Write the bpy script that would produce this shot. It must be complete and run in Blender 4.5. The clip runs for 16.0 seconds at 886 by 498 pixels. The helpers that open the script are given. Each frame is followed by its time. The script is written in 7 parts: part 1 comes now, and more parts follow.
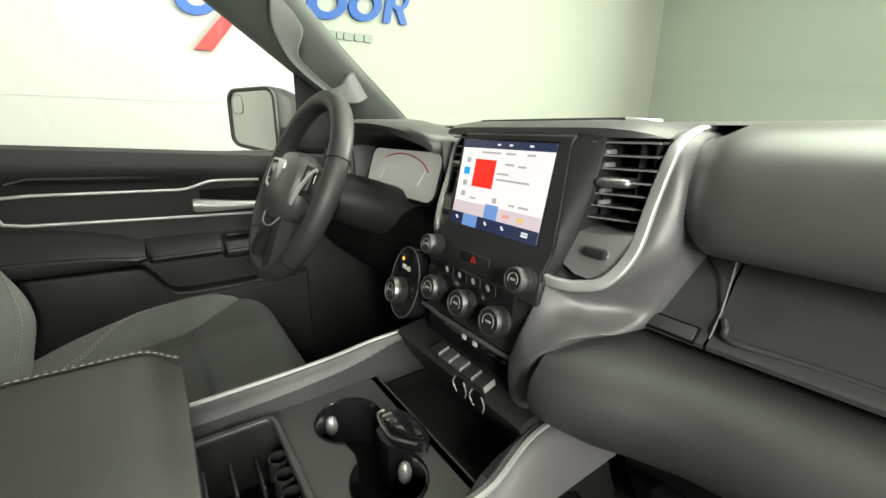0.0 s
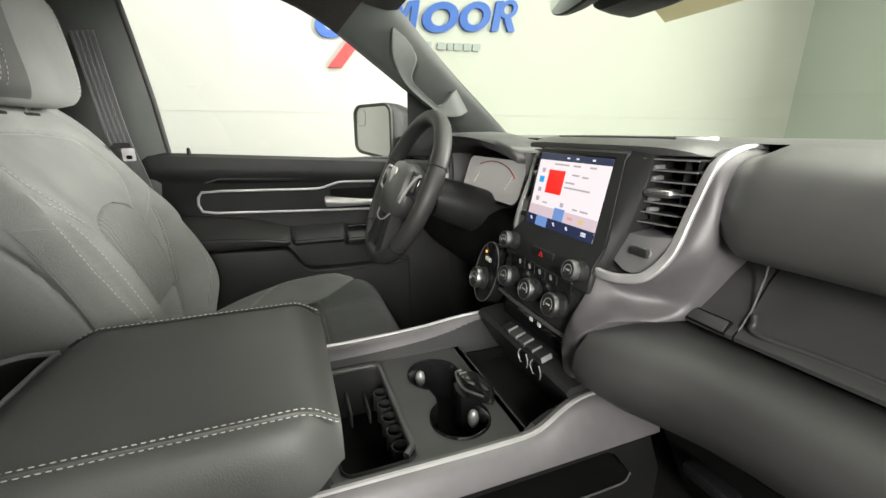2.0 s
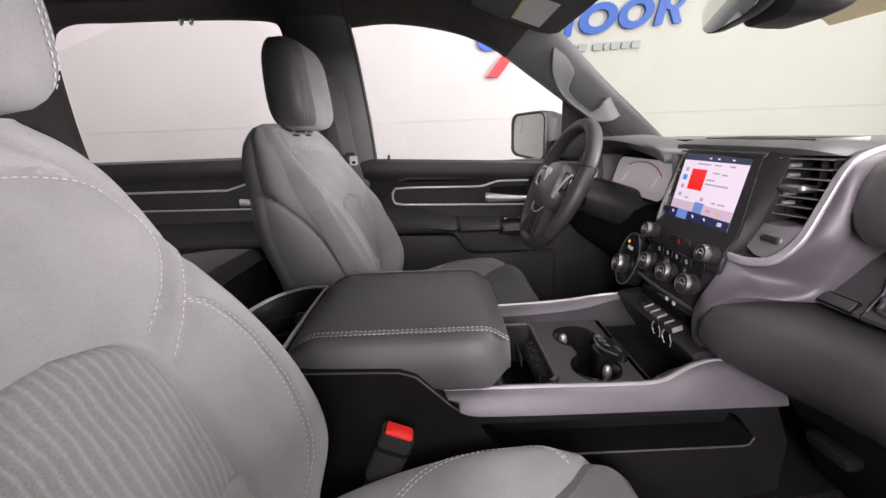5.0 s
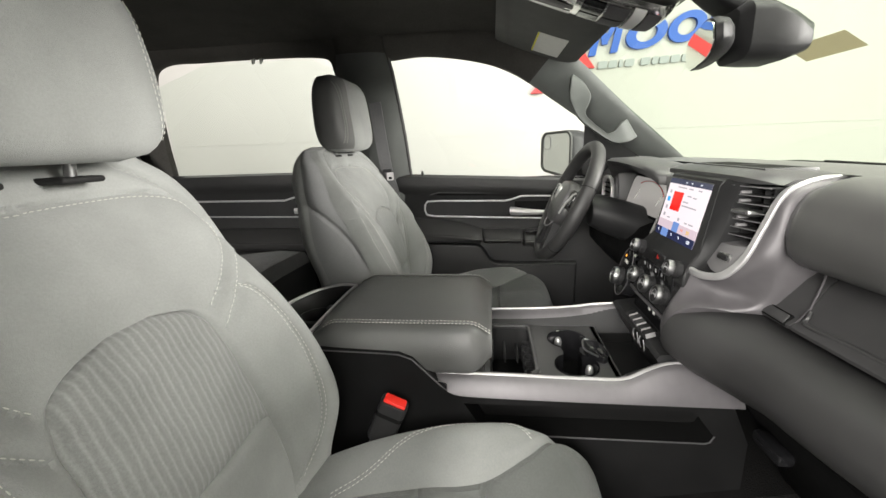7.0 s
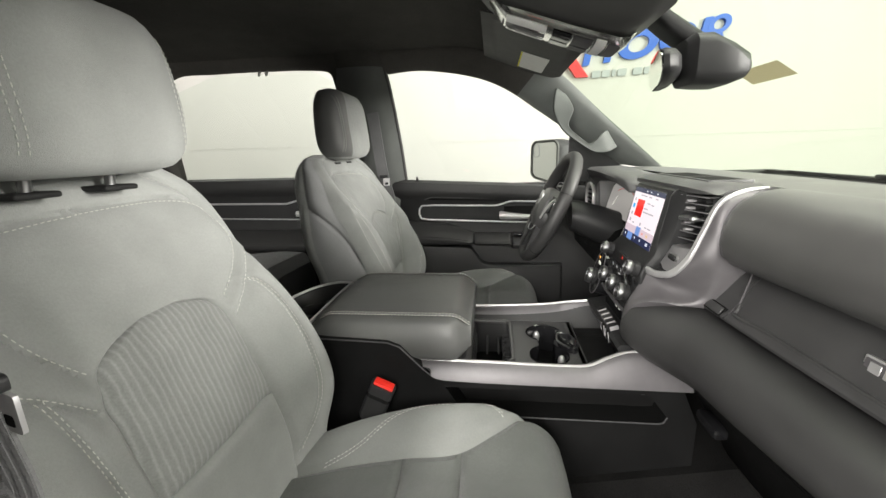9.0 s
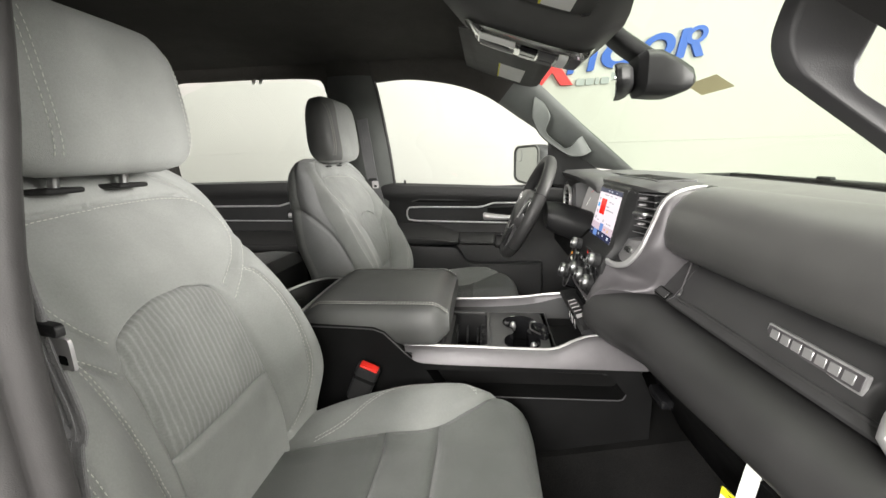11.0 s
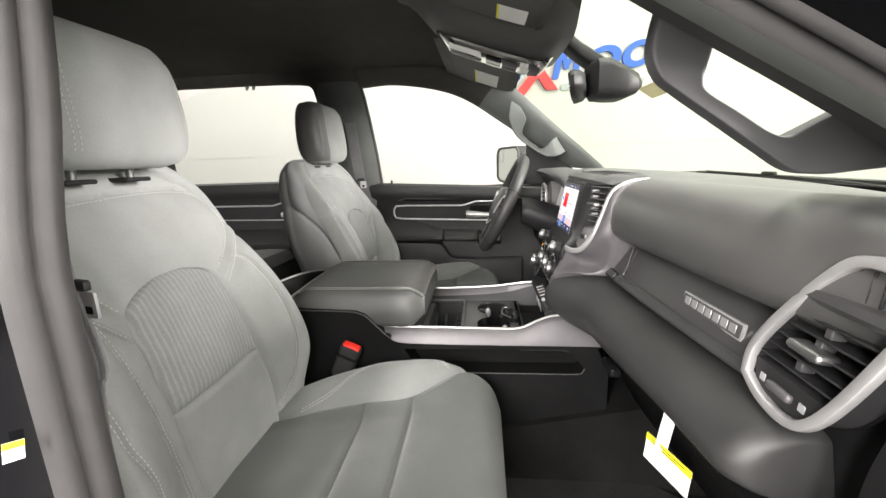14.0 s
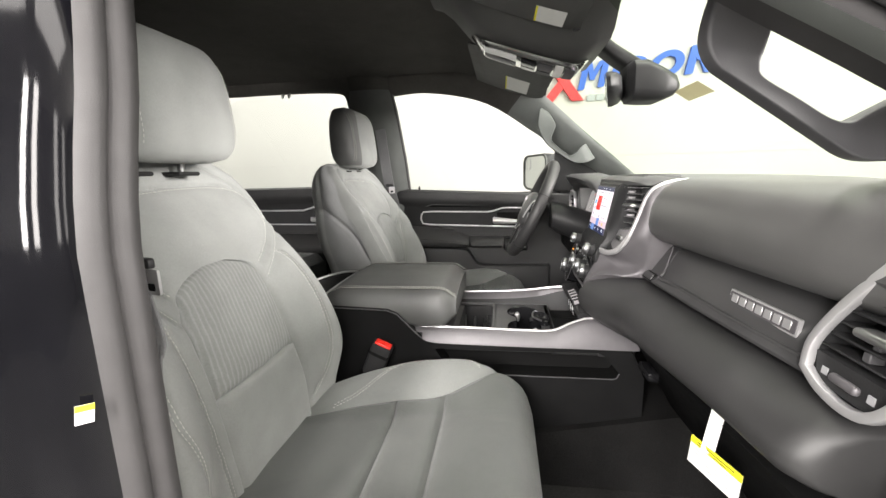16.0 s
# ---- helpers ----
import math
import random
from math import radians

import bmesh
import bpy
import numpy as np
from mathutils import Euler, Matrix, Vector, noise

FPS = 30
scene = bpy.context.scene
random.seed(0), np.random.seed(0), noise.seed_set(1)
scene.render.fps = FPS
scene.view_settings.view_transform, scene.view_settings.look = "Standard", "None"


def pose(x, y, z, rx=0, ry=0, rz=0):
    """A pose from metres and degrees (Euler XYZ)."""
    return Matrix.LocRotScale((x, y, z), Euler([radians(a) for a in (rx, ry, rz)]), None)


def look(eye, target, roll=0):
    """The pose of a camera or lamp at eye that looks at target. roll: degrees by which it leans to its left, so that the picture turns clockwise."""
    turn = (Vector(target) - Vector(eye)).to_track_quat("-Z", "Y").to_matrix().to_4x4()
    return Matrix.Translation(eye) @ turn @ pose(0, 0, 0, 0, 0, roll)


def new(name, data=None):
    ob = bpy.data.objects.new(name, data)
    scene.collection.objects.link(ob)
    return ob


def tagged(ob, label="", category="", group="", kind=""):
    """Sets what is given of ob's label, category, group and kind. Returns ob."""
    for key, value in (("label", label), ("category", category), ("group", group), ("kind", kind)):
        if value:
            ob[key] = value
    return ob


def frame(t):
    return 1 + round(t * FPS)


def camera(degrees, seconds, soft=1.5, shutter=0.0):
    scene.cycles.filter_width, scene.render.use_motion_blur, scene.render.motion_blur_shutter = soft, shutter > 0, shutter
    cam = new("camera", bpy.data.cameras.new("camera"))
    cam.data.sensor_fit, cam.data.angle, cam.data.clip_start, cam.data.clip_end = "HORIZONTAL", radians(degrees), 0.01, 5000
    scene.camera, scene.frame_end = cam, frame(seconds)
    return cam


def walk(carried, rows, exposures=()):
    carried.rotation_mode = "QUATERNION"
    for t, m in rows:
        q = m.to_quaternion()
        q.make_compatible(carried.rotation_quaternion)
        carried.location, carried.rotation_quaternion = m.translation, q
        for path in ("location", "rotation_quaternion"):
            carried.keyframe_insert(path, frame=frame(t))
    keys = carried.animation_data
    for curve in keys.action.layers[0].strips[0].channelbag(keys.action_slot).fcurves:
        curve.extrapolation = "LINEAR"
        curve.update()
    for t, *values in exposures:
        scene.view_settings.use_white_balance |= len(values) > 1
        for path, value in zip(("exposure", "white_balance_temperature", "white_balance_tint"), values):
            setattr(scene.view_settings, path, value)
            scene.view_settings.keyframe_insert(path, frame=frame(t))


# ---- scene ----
cam = camera(95.0, 16.0)
PATH = [
    (0, (0.4, -0.383, 0.762), (-1.17, 0.725, 0.204), 0.8),
    (0.5, (0.432, -0.398, 0.765), (-1.188, 0.636, 0.211), 1.0),
    (1, (0.463, -0.406, 0.774), (-1.214, 0.527, 0.211), 0.7),
    (1.5, (0.494, -0.413, 0.78), (-1.244, 0.406, 0.226), 0.6),
    (2, (0.528, -0.42, 0.786), (-1.267, 0.263, 0.229), 0.1),
    (2.5, (0.562, -0.427, 0.791), (-1.282, 0.123, 0.247), -0.0),
    (3, (0.59, -0.422, 0.795), (-1.29, -0.006, 0.253), -0.5),
    (3.5, (0.617, -0.427, 0.797), (-1.286, -0.131, 0.257), -0.8),
    (4, (0.654, -0.456, 0.806), (-1.262, -0.262, 0.266), -1.3),
    (4.5, (0.69, -0.483, 0.808), (-1.232, -0.372, 0.265), -1.7),
    (5, (0.723, -0.498, 0.803), (-1.202, -0.477, 0.263), -2.1),
    (5.2, (0.738, -0.488, 0.801), (-1.192, -0.51, 0.277), -2.0),
    (7.5, (0.877, -0.375, 0.839), (-1.046, -0.628, 0.353), -2.1),
    (8, (0.899, -0.366, 0.843), (-1.026, -0.62, 0.363), -1.9),
    (8.5, (0.92, -0.36, 0.846), (-1.008, -0.607, 0.374), -1.8),
    (9, (0.941, -0.345, 0.846), (-0.987, -0.589, 0.377), -1.7),
    (11.5, (1.041, -0.291, 0.835), (-0.899, -0.498, 0.393), -1.7),
    (12, (1.055, -0.274, 0.828), (-0.885, -0.485, 0.388), -1.9),
    (12.5, (1.069, -0.263, 0.826), (-0.87, -0.475, 0.386), -1.9),
    (13, (1.085, -0.254, 0.826), (-0.856, -0.467, 0.392), -2.0),
    (13.5, (1.102, -0.247, 0.826), (-0.84, -0.457, 0.397), -2.0),
    (14, (1.119, -0.241, 0.823), (-0.826, -0.438, 0.398), -2.0),
    (14.5, (1.133, -0.232, 0.819), (-0.813, -0.414, 0.394), -2.1),
    (15, (1.144, -0.217, 0.816), (-0.802, -0.398, 0.393), -2.2),
    (15.5, (1.149, -0.21, 0.808), (-0.798, -0.415, 0.398), -2.1),
    (16, (1.134, -0.274, 0.794), (-0.812, -0.564, 0.433), -1.6),
]
EXPOSURES = [(0, 0.68, 6700, -2), (2, 0.58, 6600, 6), (3.5, 0.42, 6450, 18), (5, 0.36, 6350, 28), (7.3, 0.68, 6600, 8), (9, 0.66, 6600, 8), (11.5, 0.70, 6550, 10), (13, 0.86, 6550, 12), (16, 0.93, 6550, 12)]
walk(cam, [(t, look(eye, target, roll)) for t, eye, target, roll in PATH], EXPOSURES)

# ---- world and light ----
world = bpy.data.worlds.new("world")
scene.world = world
world.use_nodes = True
world.node_tree.nodes["Background"].inputs[0].default_value = (0.9, 0.95, 1.0, 1)
world.node_tree.nodes["Background"].inputs[1].default_value = 0.15


def area_lamp(name, m, sx, sy, watts, colour=(1.0, 0.97, 0.93)):
    lamp = bpy.data.lights.new(name, "AREA")
    lamp.shape, lamp.size, lamp.size_y, lamp.energy, lamp.color = "RECTANGLE", sx, sy, watts, colour
    ob = new(name, lamp)
    ob.matrix_world = m
    return ob


# rows of ceiling lamps of the photo booth
for lx, ly, watts in ((-1.8, 0.5, 17), (-1.7, 3.6, 9), (0.15, 0.75, 85), (0.7, 2.3, 75), (2.4, 0.4, 40), (2.4, -2.6, 30), (-1.8, -3.0, 20)):
    area_lamp("ceiling_lamp_light", pose(lx, ly, 3.34), 0.9, 2.2, watts)


# upright light tubes on the open side of the booth
for ly, watts in ((2.3, 10), (1.3, 14), (-0.5, 42), (-1.3, 95)):
    area_lamp("tube_and_fill_light", Matrix.Translation((2.90, ly, 1.60)) @ Euler((0, radians(90), 0)).to_matrix().to_4x4(), 1.6, 0.36, watts)
# added bank out of view ahead, to light the seats through the windscreen
for lx, watts in ((0.7, 160), (1.4, 160), (2.1, 160)):
    area_lamp("tube_and_fill_light", pose(lx, 4.8, 2.0, -90), 0.5, 1.6, watts)


# ---- mesh helpers ----
def finish(me, angle=38):
    me.shade_smooth()
    me.set_sharp_from_angle(angle=radians(angle))
    return me


def part(name, bm, material, parent=None, label="", angle=38):
    """Links a bmesh as one mesh object under a thing or a part."""
    me = bpy.data.meshes.new(name)
    bmesh.ops.recalc_face_normals(bm, faces=bm.faces)
    bm.to_mesh(me)
    bm.free()
    finish(me, angle)
    me.materials.append(material)
    ob = new(name, me)
    if parent is not None:
        ob.parent = parent
    if label:
        ob["label"] = label
    return ob


def thing(name, label, category, kind="", group=""):
    return tagged(new(name), label, category, group, kind)


def rbox(x0, x1, y0, y1, z0, z1, r=0.006, seg=3, m=None):
    """A box between two corners with rounded edges."""
    bm = bmesh.new()
    bmesh.ops.create_cube(bm, size=1)
    bmesh.ops.scale(bm, vec=(abs(x1 - x0), abs(y1 - y0), abs(z1 - z0)), verts=bm.verts)
    bmesh.ops.translate(bm, vec=((x0 + x1) / 2, (y0 + y1) / 2, (z0 + z1) / 2), verts=bm.verts)
    if r > 0:
        r = min(r, 0.49 * min(abs(x1 - x0), abs(y1 - y0), abs(z1 - z0)))
        bmesh.ops.bevel(bm, geom=bm.edges[:], offset=r, segments=seg, profile=0.5, affect="EDGES")
    if m is not None:
        bmesh.ops.transform(bm, matrix=m, verts=bm.verts)
    return bm


def loft(rings, closed=True, caps=True, bm=None):
    """Skins a row of rings, each with the same number of points."""
    bm = bm or bmesh.new()
    rows = [[bm.verts.new(p) for p in ring] for ring in rings]
    n = len(rows[0])
    for a, b in zip(rows, rows[1:]):
        for i in range(n if closed else n - 1):
            j = (i + 1) % n
            try:
                bm.faces.new((a[i], a[j], b[j], b[i]))
            except ValueError:
                pass
    if caps and closed:
        bm.faces.new(rows[0])
        bm.faces.new(rows[-1])
    return bm


def bez(points, n=10):
    """A smooth curve through the points (Catmull-Rom), n steps a stretch."""
    pts = [Vector(p) for p in points]
    out = []
    for i in range(len(pts) - 1):
        p1, p2 = pts[i], pts[i + 1]
        p0 = pts[i - 1] if i else p1 * 2 - p2
        p3 = pts[i + 2] if i + 2 < len(pts) else p2 * 2 - p1
        for k in range(n):
            t = k / n
            out.append(0.5 * (2 * p1 + (p2 - p0) * t + (2 * p0 - 5 * p1 + 4 * p2 - p3) * t * t + (3 * p1 - p0 - 3 * p2 + p3) * t ** 3))
    return out + [pts[-1]]


def sweep(path, shape, closed=False, up=(0, 0, 1), scale=None, bm=None):
    """Carries a flat shape [(side, up)] along a path."""
    path = [Vector(p) for p in path]
    rings, n = [], len(path)
    for i, p in enumerate(path):
        a = path[(i - 1) % n] if closed or i else path[0]
        b = path[(i + 1) % n] if closed or i < n - 1 else path[-1]
        d = (b - a).normalized()
        side = d.cross(Vector(up))
        side = side.normalized() if side.length > 1e-4 else Vector((1, 0, 0))
        top = side.cross(d)
        k = scale(i / (n - 1)) if scale else 1
        rings.append([p + side * (u * k) + top * (v * k) for u, v in shape])
    if closed:
        rings.append(rings[0])
        out = loft(rings, True, False, bm)
        bmesh.ops.remove_doubles(out, verts=out.verts, dist=1e-5)
        return out
    return loft(rings, True, True, bm)


def circle(r, n=12, sy=1.0):
    return [(r * math.cos(2 * math.pi * i / n), sy * r * math.sin(2 * math.pi * i / n)) for i in range(n)]


def rrect(w, h, r, n=4):
    """A rounded rectangle about the origin, as a flat shape."""
    out = []
    for cx, cy, a in ((w / 2 - r, h / 2 - r, 0), (-w / 2 + r, h / 2 - r, 90), (-w / 2 + r, -h / 2 + r, 180), (w / 2 - r, -h / 2 + r, 270)):
        for k in range(n + 1):
            t = radians(a + 90 * k / n)
            out.append((cx + r * math.cos(t), cy + r * math.sin(t)))
    return out


def prism(shape, depth, m=None, bevel=0.0, seg=2):
    """A flat shape in x, z with thickness along y (front at y = 0, back at y = depth)."""
    bm = bmesh.new()
    f = bm.faces.new([bm.verts.new((u, 0, v)) for u, v in shape])
    g = bmesh.ops.extrude_face_region(bm, geom=[f])
    bmesh.ops.translate(bm, vec=(0, depth, 0), verts=[e for e in g["geom"] if isinstance(e, bmesh.types.BMVert)])
    bmesh.ops.recalc_face_normals(bm, faces=bm.faces)
    if bevel:
        rim = [e for e in bm.edges if abs(e.verts[0].co.y) < 1e-6 and abs(e.verts[1].co.y) < 1e-6]
        bmesh.ops.bevel(bm, geom=rim, offset=bevel, segments=seg, profile=0.5, affect="EDGES")
    if m is not None:
        bmesh.ops.transform(bm, matrix=m, verts=bm.verts)
    return bm


def turned(profile, n=28, m=None):
    """A body of revolution about the y axis; profile: (radius, y) from back to front."""
    rings = [[(r * math.cos(2 * math.pi * i / n), y, r * math.sin(2 * math.pi * i / n)) for i in range(n)] for r, y in profile]
    bm = loft(rings, True, True)
    if m is not None:
        bmesh.ops.transform(bm, matrix=m, verts=bm.verts)
    return bm


def grid(f, us, vs, bm=None):
    bm = bm or bmesh.new()
    rows = [[bm.verts.new(f(u, v)) for u in us] for v in vs]
    for a, b in zip(rows, rows[1:]):
        for i in range(len(us) - 1):
            bm.faces.new((a[i], a[i + 1], b[i + 1], b[i]))
    return bm


def steps(a, b, n):
    return [a + (b - a) * i / n for i in range(n + 1)]


def table(rows):
    """A smooth function through (x, y) rows."""
    xs, ys = [r[0] for r in rows], [r[1] for r in rows]

    def f(x):
        if x <= xs[0]:
            return ys[0]
        if x >= xs[-1]:
            return ys[-1]
        i = max(k for k in range(len(xs)) if xs[k] <= x)
        t = (x - xs[i]) / (xs[i + 1] - xs[i])
        s0 = (ys[i + 1] - ys[i - 1]) / (xs[i + 1] - xs[i - 1]) if i else (ys[1] - ys[0]) / (xs[1] - xs[0])
        s1 = (ys[i + 2] - ys[i]) / (xs[i + 2] - xs[i]) if i + 2 < len(xs) else (ys[i + 1] - ys[i]) / (xs[i + 1] - xs[i])
        h = xs[i + 1] - xs[i]
        return ys[i] * (2 * t ** 3 - 3 * t * t + 1) + h * s0 * (t ** 3 - 2 * t * t + t) + ys[i + 1] * (3 * t * t - 2 * t ** 3) + h * s1 * (t ** 3 - t * t)

    return f


def smooth01(a, b, x):
    t = min(1, max(0, (x - a) / (b - a)))
    return t * t * (3 - 2 * t)


def stitches(path, normal, material, parent, length=0.0052, gap=0.0030, r=0.0006, name="stitching"):
    """A row of thread stitches along a path, as one seam."""
    bm = bmesh.new()
    pts = [Vector(p) for p in path]
    at = [0.0]
    for a, b in zip(pts, pts[1:]):
        at.append(at[-1] + (b - a).length)

    def point(s):
        i = max(k for k in range(len(at)) if at[k] <= s)
        i = min(i, len(pts) - 2)
        return pts[i].lerp(pts[i + 1], (s - at[i]) / max(1e-9, at[i + 1] - at[i]))

    s = 0.0
    while s + length < at[-1]:
        a, b = point(s), point(s + length)
        d = (b - a).normalized()
        nrm = Vector(normal(a) if callable(normal) else normal).normalized()
        side = d.cross(nrm).normalized()
        rings = []
        for t, k in ((0, 0.35), (0.2, 1), (0.8, 1), (1, 0.35)):
            c = a.lerp(b, t) + nrm * (r * 0.5)
            rings.append([c + side * (r * k * x) + nrm * (r * k * z) for x, z in ((1, 0), (0, 1), (-1, 0), (0, -1))])
        loft(rings, True, True, bm)
        s += length + gap
    return part(name, bm, material, parent, "white thread stitching")


# ---- materials ----
def material(name, colour, rough=0.5, metal=0.0, noise_scale=0.0, vary=0.0, bump=0.0, bump_scale=400.0, spec=0.5, coat=0.0, sheen=0.0, rough_vary=0.0):
    mat = bpy.data.materials.new(name)
    mat.use_nodes = True
    nt = mat.node_tree
    p = nt.nodes["Principled BSDF"]
    p.inputs["Base Color"].default_value = (*colour, 1)
    p.inputs["Roughness"].default_value = rough
    p.inputs["Metallic"].default_value = metal
    p.inputs["Specular IOR Level"].default_value = spec
    p.inputs["Coat Weight"].default_value = coat
    p.inputs["Sheen Weight"].default_value = sheen
    geo = nt.nodes.new("ShaderNodeTexCoord")
    if vary or rough_vary:
        n1 = nt.nodes.new("ShaderNodeTexNoise")
        n1.inputs["Scale"].default_value = noise_scale or 9.0
        n1.inputs["Detail"].default_value = 6
        nt.links.new(geo.outputs["Object"], n1.inputs["Vector"])
        if vary:
            ramp = nt.nodes.new("ShaderNodeMapRange")
            ramp.inputs["From Min"].default_value, ramp.inputs["From Max"].default_value = 0.3, 0.7
            ramp.inputs["To Min"].default_value, ramp.inputs["To Max"].default_value = 1 - vary, 1 + vary
            nt.links.new(n1.outputs["Fac"], ramp.inputs["Value"])
            mul = nt.nodes.new("ShaderNodeVectorMath")
            mul.operation = "SCALE"
            mul.inputs[0].default_value = colour
            nt.links.new(ramp.outputs["Result"], mul.inputs["Scale"])
            nt.links.new(mul.outputs["Vector"], p.inputs["Base Color"])
        if rough_vary:
            rr = nt.nodes.new("ShaderNodeMapRange")
            rr.inputs["From Min"].default_value, rr.inputs["From Max"].default_value = 0.3, 0.7
            rr.inputs["To Min"].default_value, rr.inputs["To Max"].default_value = rough - rough_vary, rough + rough_vary
            nt.links.new(n1.outputs["Fac"], rr.inputs["Value"])
            nt.links.new(rr.outputs["Result"], p.inputs["Roughness"])
    if bump:
        n2 = nt.nodes.new("ShaderNodeTexNoise")
        n2.inputs["Scale"].default_value = bump_scale
        n2.inputs["Detail"].default_value = 3
        nt.links.new(geo.outputs["Object"], n2.inputs["Vector"])
        b = nt.nodes.new("ShaderNodeBump")
        b.inputs["Strength"].default_value = bump
        b.inputs["Distance"].default_value = 0.001
        nt.links.new(n2.outputs["Fac"], b.inputs["Height"])
        nt.links.new(b.outputs["Normal"], p.inputs["Normal"])
    return mat


def fabric(name, colour, weave=900.0, bump=0.45, vary=0.08, sheen=0.2, fleck=0.09):
    """Woven cloth: fine crossed threads and a slow unevenness."""
    mat = material(name, colour, 0.9, 0, 14.0, vary, 0, spec=0.12, sheen=sheen)
    nt = mat.node_tree
    p = nt.nodes["Principled BSDF"]
    geo = nt.nodes.new("ShaderNodeTexCoord")
    v = nt.nodes.new("ShaderNodeTexVoronoi")
    v.inputs["Scale"].default_value = weave
    n = nt.nodes.new("ShaderNodeTexNoise")
    n.inputs["Scale"].default_value = 55.0
    n.inputs["Detail"].default_value = 5
    nt.links.new(geo.outputs["Object"], v.inputs["Vector"])
    nt.links.new(geo.outputs["Object"], n.inputs["Vector"])
    add = nt.nodes.new("ShaderNodeMath")
    add.operation = "ADD"
    nt.links.new(v.outputs["Distance"], add.inputs[0])
    nt.links.new(n.outputs["Fac"], add.inputs[1])
    # lighter and darker threads
    fine = nt.nodes.new("ShaderNodeTexNoise")
    fine.inputs["Scale"].default_value = 380.0
    fine.inputs["Detail"].default_value = 2
    nt.links.new(geo.outputs["Object"], fine.inputs["Vector"])
    span = nt.nodes.new("ShaderNodeMapRange")
    span.inputs["From Min"].default_value, span.inputs["From Max"].default_value = 0.3, 0.7
    span.inputs["To Min"].default_value, span.inputs["To Max"].default_value = 1 - fleck, 1 + fleck
    nt.links.new(fine.outputs["Fac"], span.inputs["Value"])
    tint = nt.nodes.new("ShaderNodeVectorMath")
    tint.operation = "SCALE"
    nt.links.new(p.inputs["Base Color"].links[0].from_socket, tint.inputs[0])
    nt.links.new(span.outputs["Result"], tint.inputs["Scale"])
    nt.links.new(tint.outputs["Vector"], p.inputs["Base Color"])
    b = nt.nodes.new("ShaderNodeBump")
    b.inputs["Strength"].default_value, b.inputs["Distance"].default_value = bump, 0.0012
    nt.links.new(add.outputs[0], b.inputs["Height"])
    nt.links.new(b.outputs["Normal"], p.inputs["Normal"])
    return mat


def glass(name, tint=(0.95, 1.0, 0.96), clear=0.93):
    """A thin pane: mostly clear, with a faint mirror image."""
    mat = bpy.data.materials.new(name)
    mat.use_nodes = True
    nt = mat.node_tree
    nt.nodes.remove(nt.nodes["Principled BSDF"])
    tr = nt.nodes.new("ShaderNodeBsdfTransparent")
    tr.inputs[0].default_value = (*tint, 1)
    gl = nt.nodes.new("ShaderNodeBsdfGlossy")
    gl.inputs["Roughness"].default_value = 0.02
    mix = nt.nodes.new("ShaderNodeMixShader")
    mix.inputs[0].default_value = 1 - clear
    nt.links.new(tr.outputs[0], mix.inputs[1])
    nt.links.new(gl.outputs[0], mix.inputs[2])
    nt.links.new(mix.outputs[0], nt.nodes["Material Output"].inputs[0])
    return mat


def glow(name, colour, strength):
    mat = bpy.data.materials.new(name)
    mat.use_nodes = True
    p = mat.node_tree.nodes["Principled BSDF"]
    p.inputs["Base Color"].default_value = (*[c * 0.3 for c in colour], 1)
    p.inputs["Emission Color"].default_value = (*colour, 1)
    p.inputs["Emission Strength"].default_value = strength
    p.inputs["Roughness"].default_value = 0.25
    return mat


M_WALL = material("wall_paint", (0.475, 0.466, 0.448), 0.75, 0, 1.2, 0.03, 0)
M_HALL = material("dark_hall_paint", (0.10, 0.10, 0.10), 0.75, 0, 1.2, 0.06, 0)
M_WALLG = material("wall_paint_green", (0.36, 0.382, 0.355), 0.75, 0, 1.2, 0.03, 0)
M_GROUND = material("grey_floor_coating", (0.30, 0.30, 0.29), 0.35, 0, 4, 0.1, 0.1, 90)
M_SOFT = material("black_soft_plastic", (0.049, 0.0485, 0.0494), 0.42, 0, 20, 0.10, 0.16, 900, 0.8, rough_vary=0.05)
M_HARD = material("black_hard_plastic", (0.022, 0.022, 0.0228), 0.45, 0, 20, 0.12, 0.35, 800, 0.25, rough_vary=0.05)
# near-black: the shade inside recesses is put into this colour
M_DARK = material("recess_shade_black", (0.006, 0.006, 0.006), 0.7, 0, 20, 0.1, 0.1, 600, 0.1)
M_GLOSS = material("piano_black", (0.010, 0.010, 0.011), 0.12, 0, 30, 0.1, 0, 600, 0.5)
M_LEATHER = material("black_leatherette", (0.026, 0.0257, 0.026), 0.54, 0, 16, 0.10, 0.12, 900, 0.6, rough_vary=0.06)
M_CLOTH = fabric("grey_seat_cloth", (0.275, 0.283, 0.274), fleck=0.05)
# bench cloth near black: the shade at the rear is in its colour
M_CLOTHD = fabric("shaded_rear_seat_cloth", (0.022, 0.0225, 0.022), 1100)
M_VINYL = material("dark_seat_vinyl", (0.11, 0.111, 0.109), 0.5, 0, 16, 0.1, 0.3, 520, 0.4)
M_THREAD = material("white_thread", (0.55, 0.55, 0.51), 0.8)
M_SILVER = material("satin_silver_trim", (0.55, 0.545, 0.55), 0.36, 0.6, 40, 0.06, 0.05, 900, rough_vary=0.05)
M_GUN = material("grey_metallic_paint", (0.120, 0.1135, 0.120), 0.48, 0.32, 60, 0.05, 0.08, 1500, rough_vary=0.04)
M_PANEL = material("pale_grey_panel", (0.22, 0.214, 0.22), 0.40, 0.3, 40, 0.05, 0.1, 900)
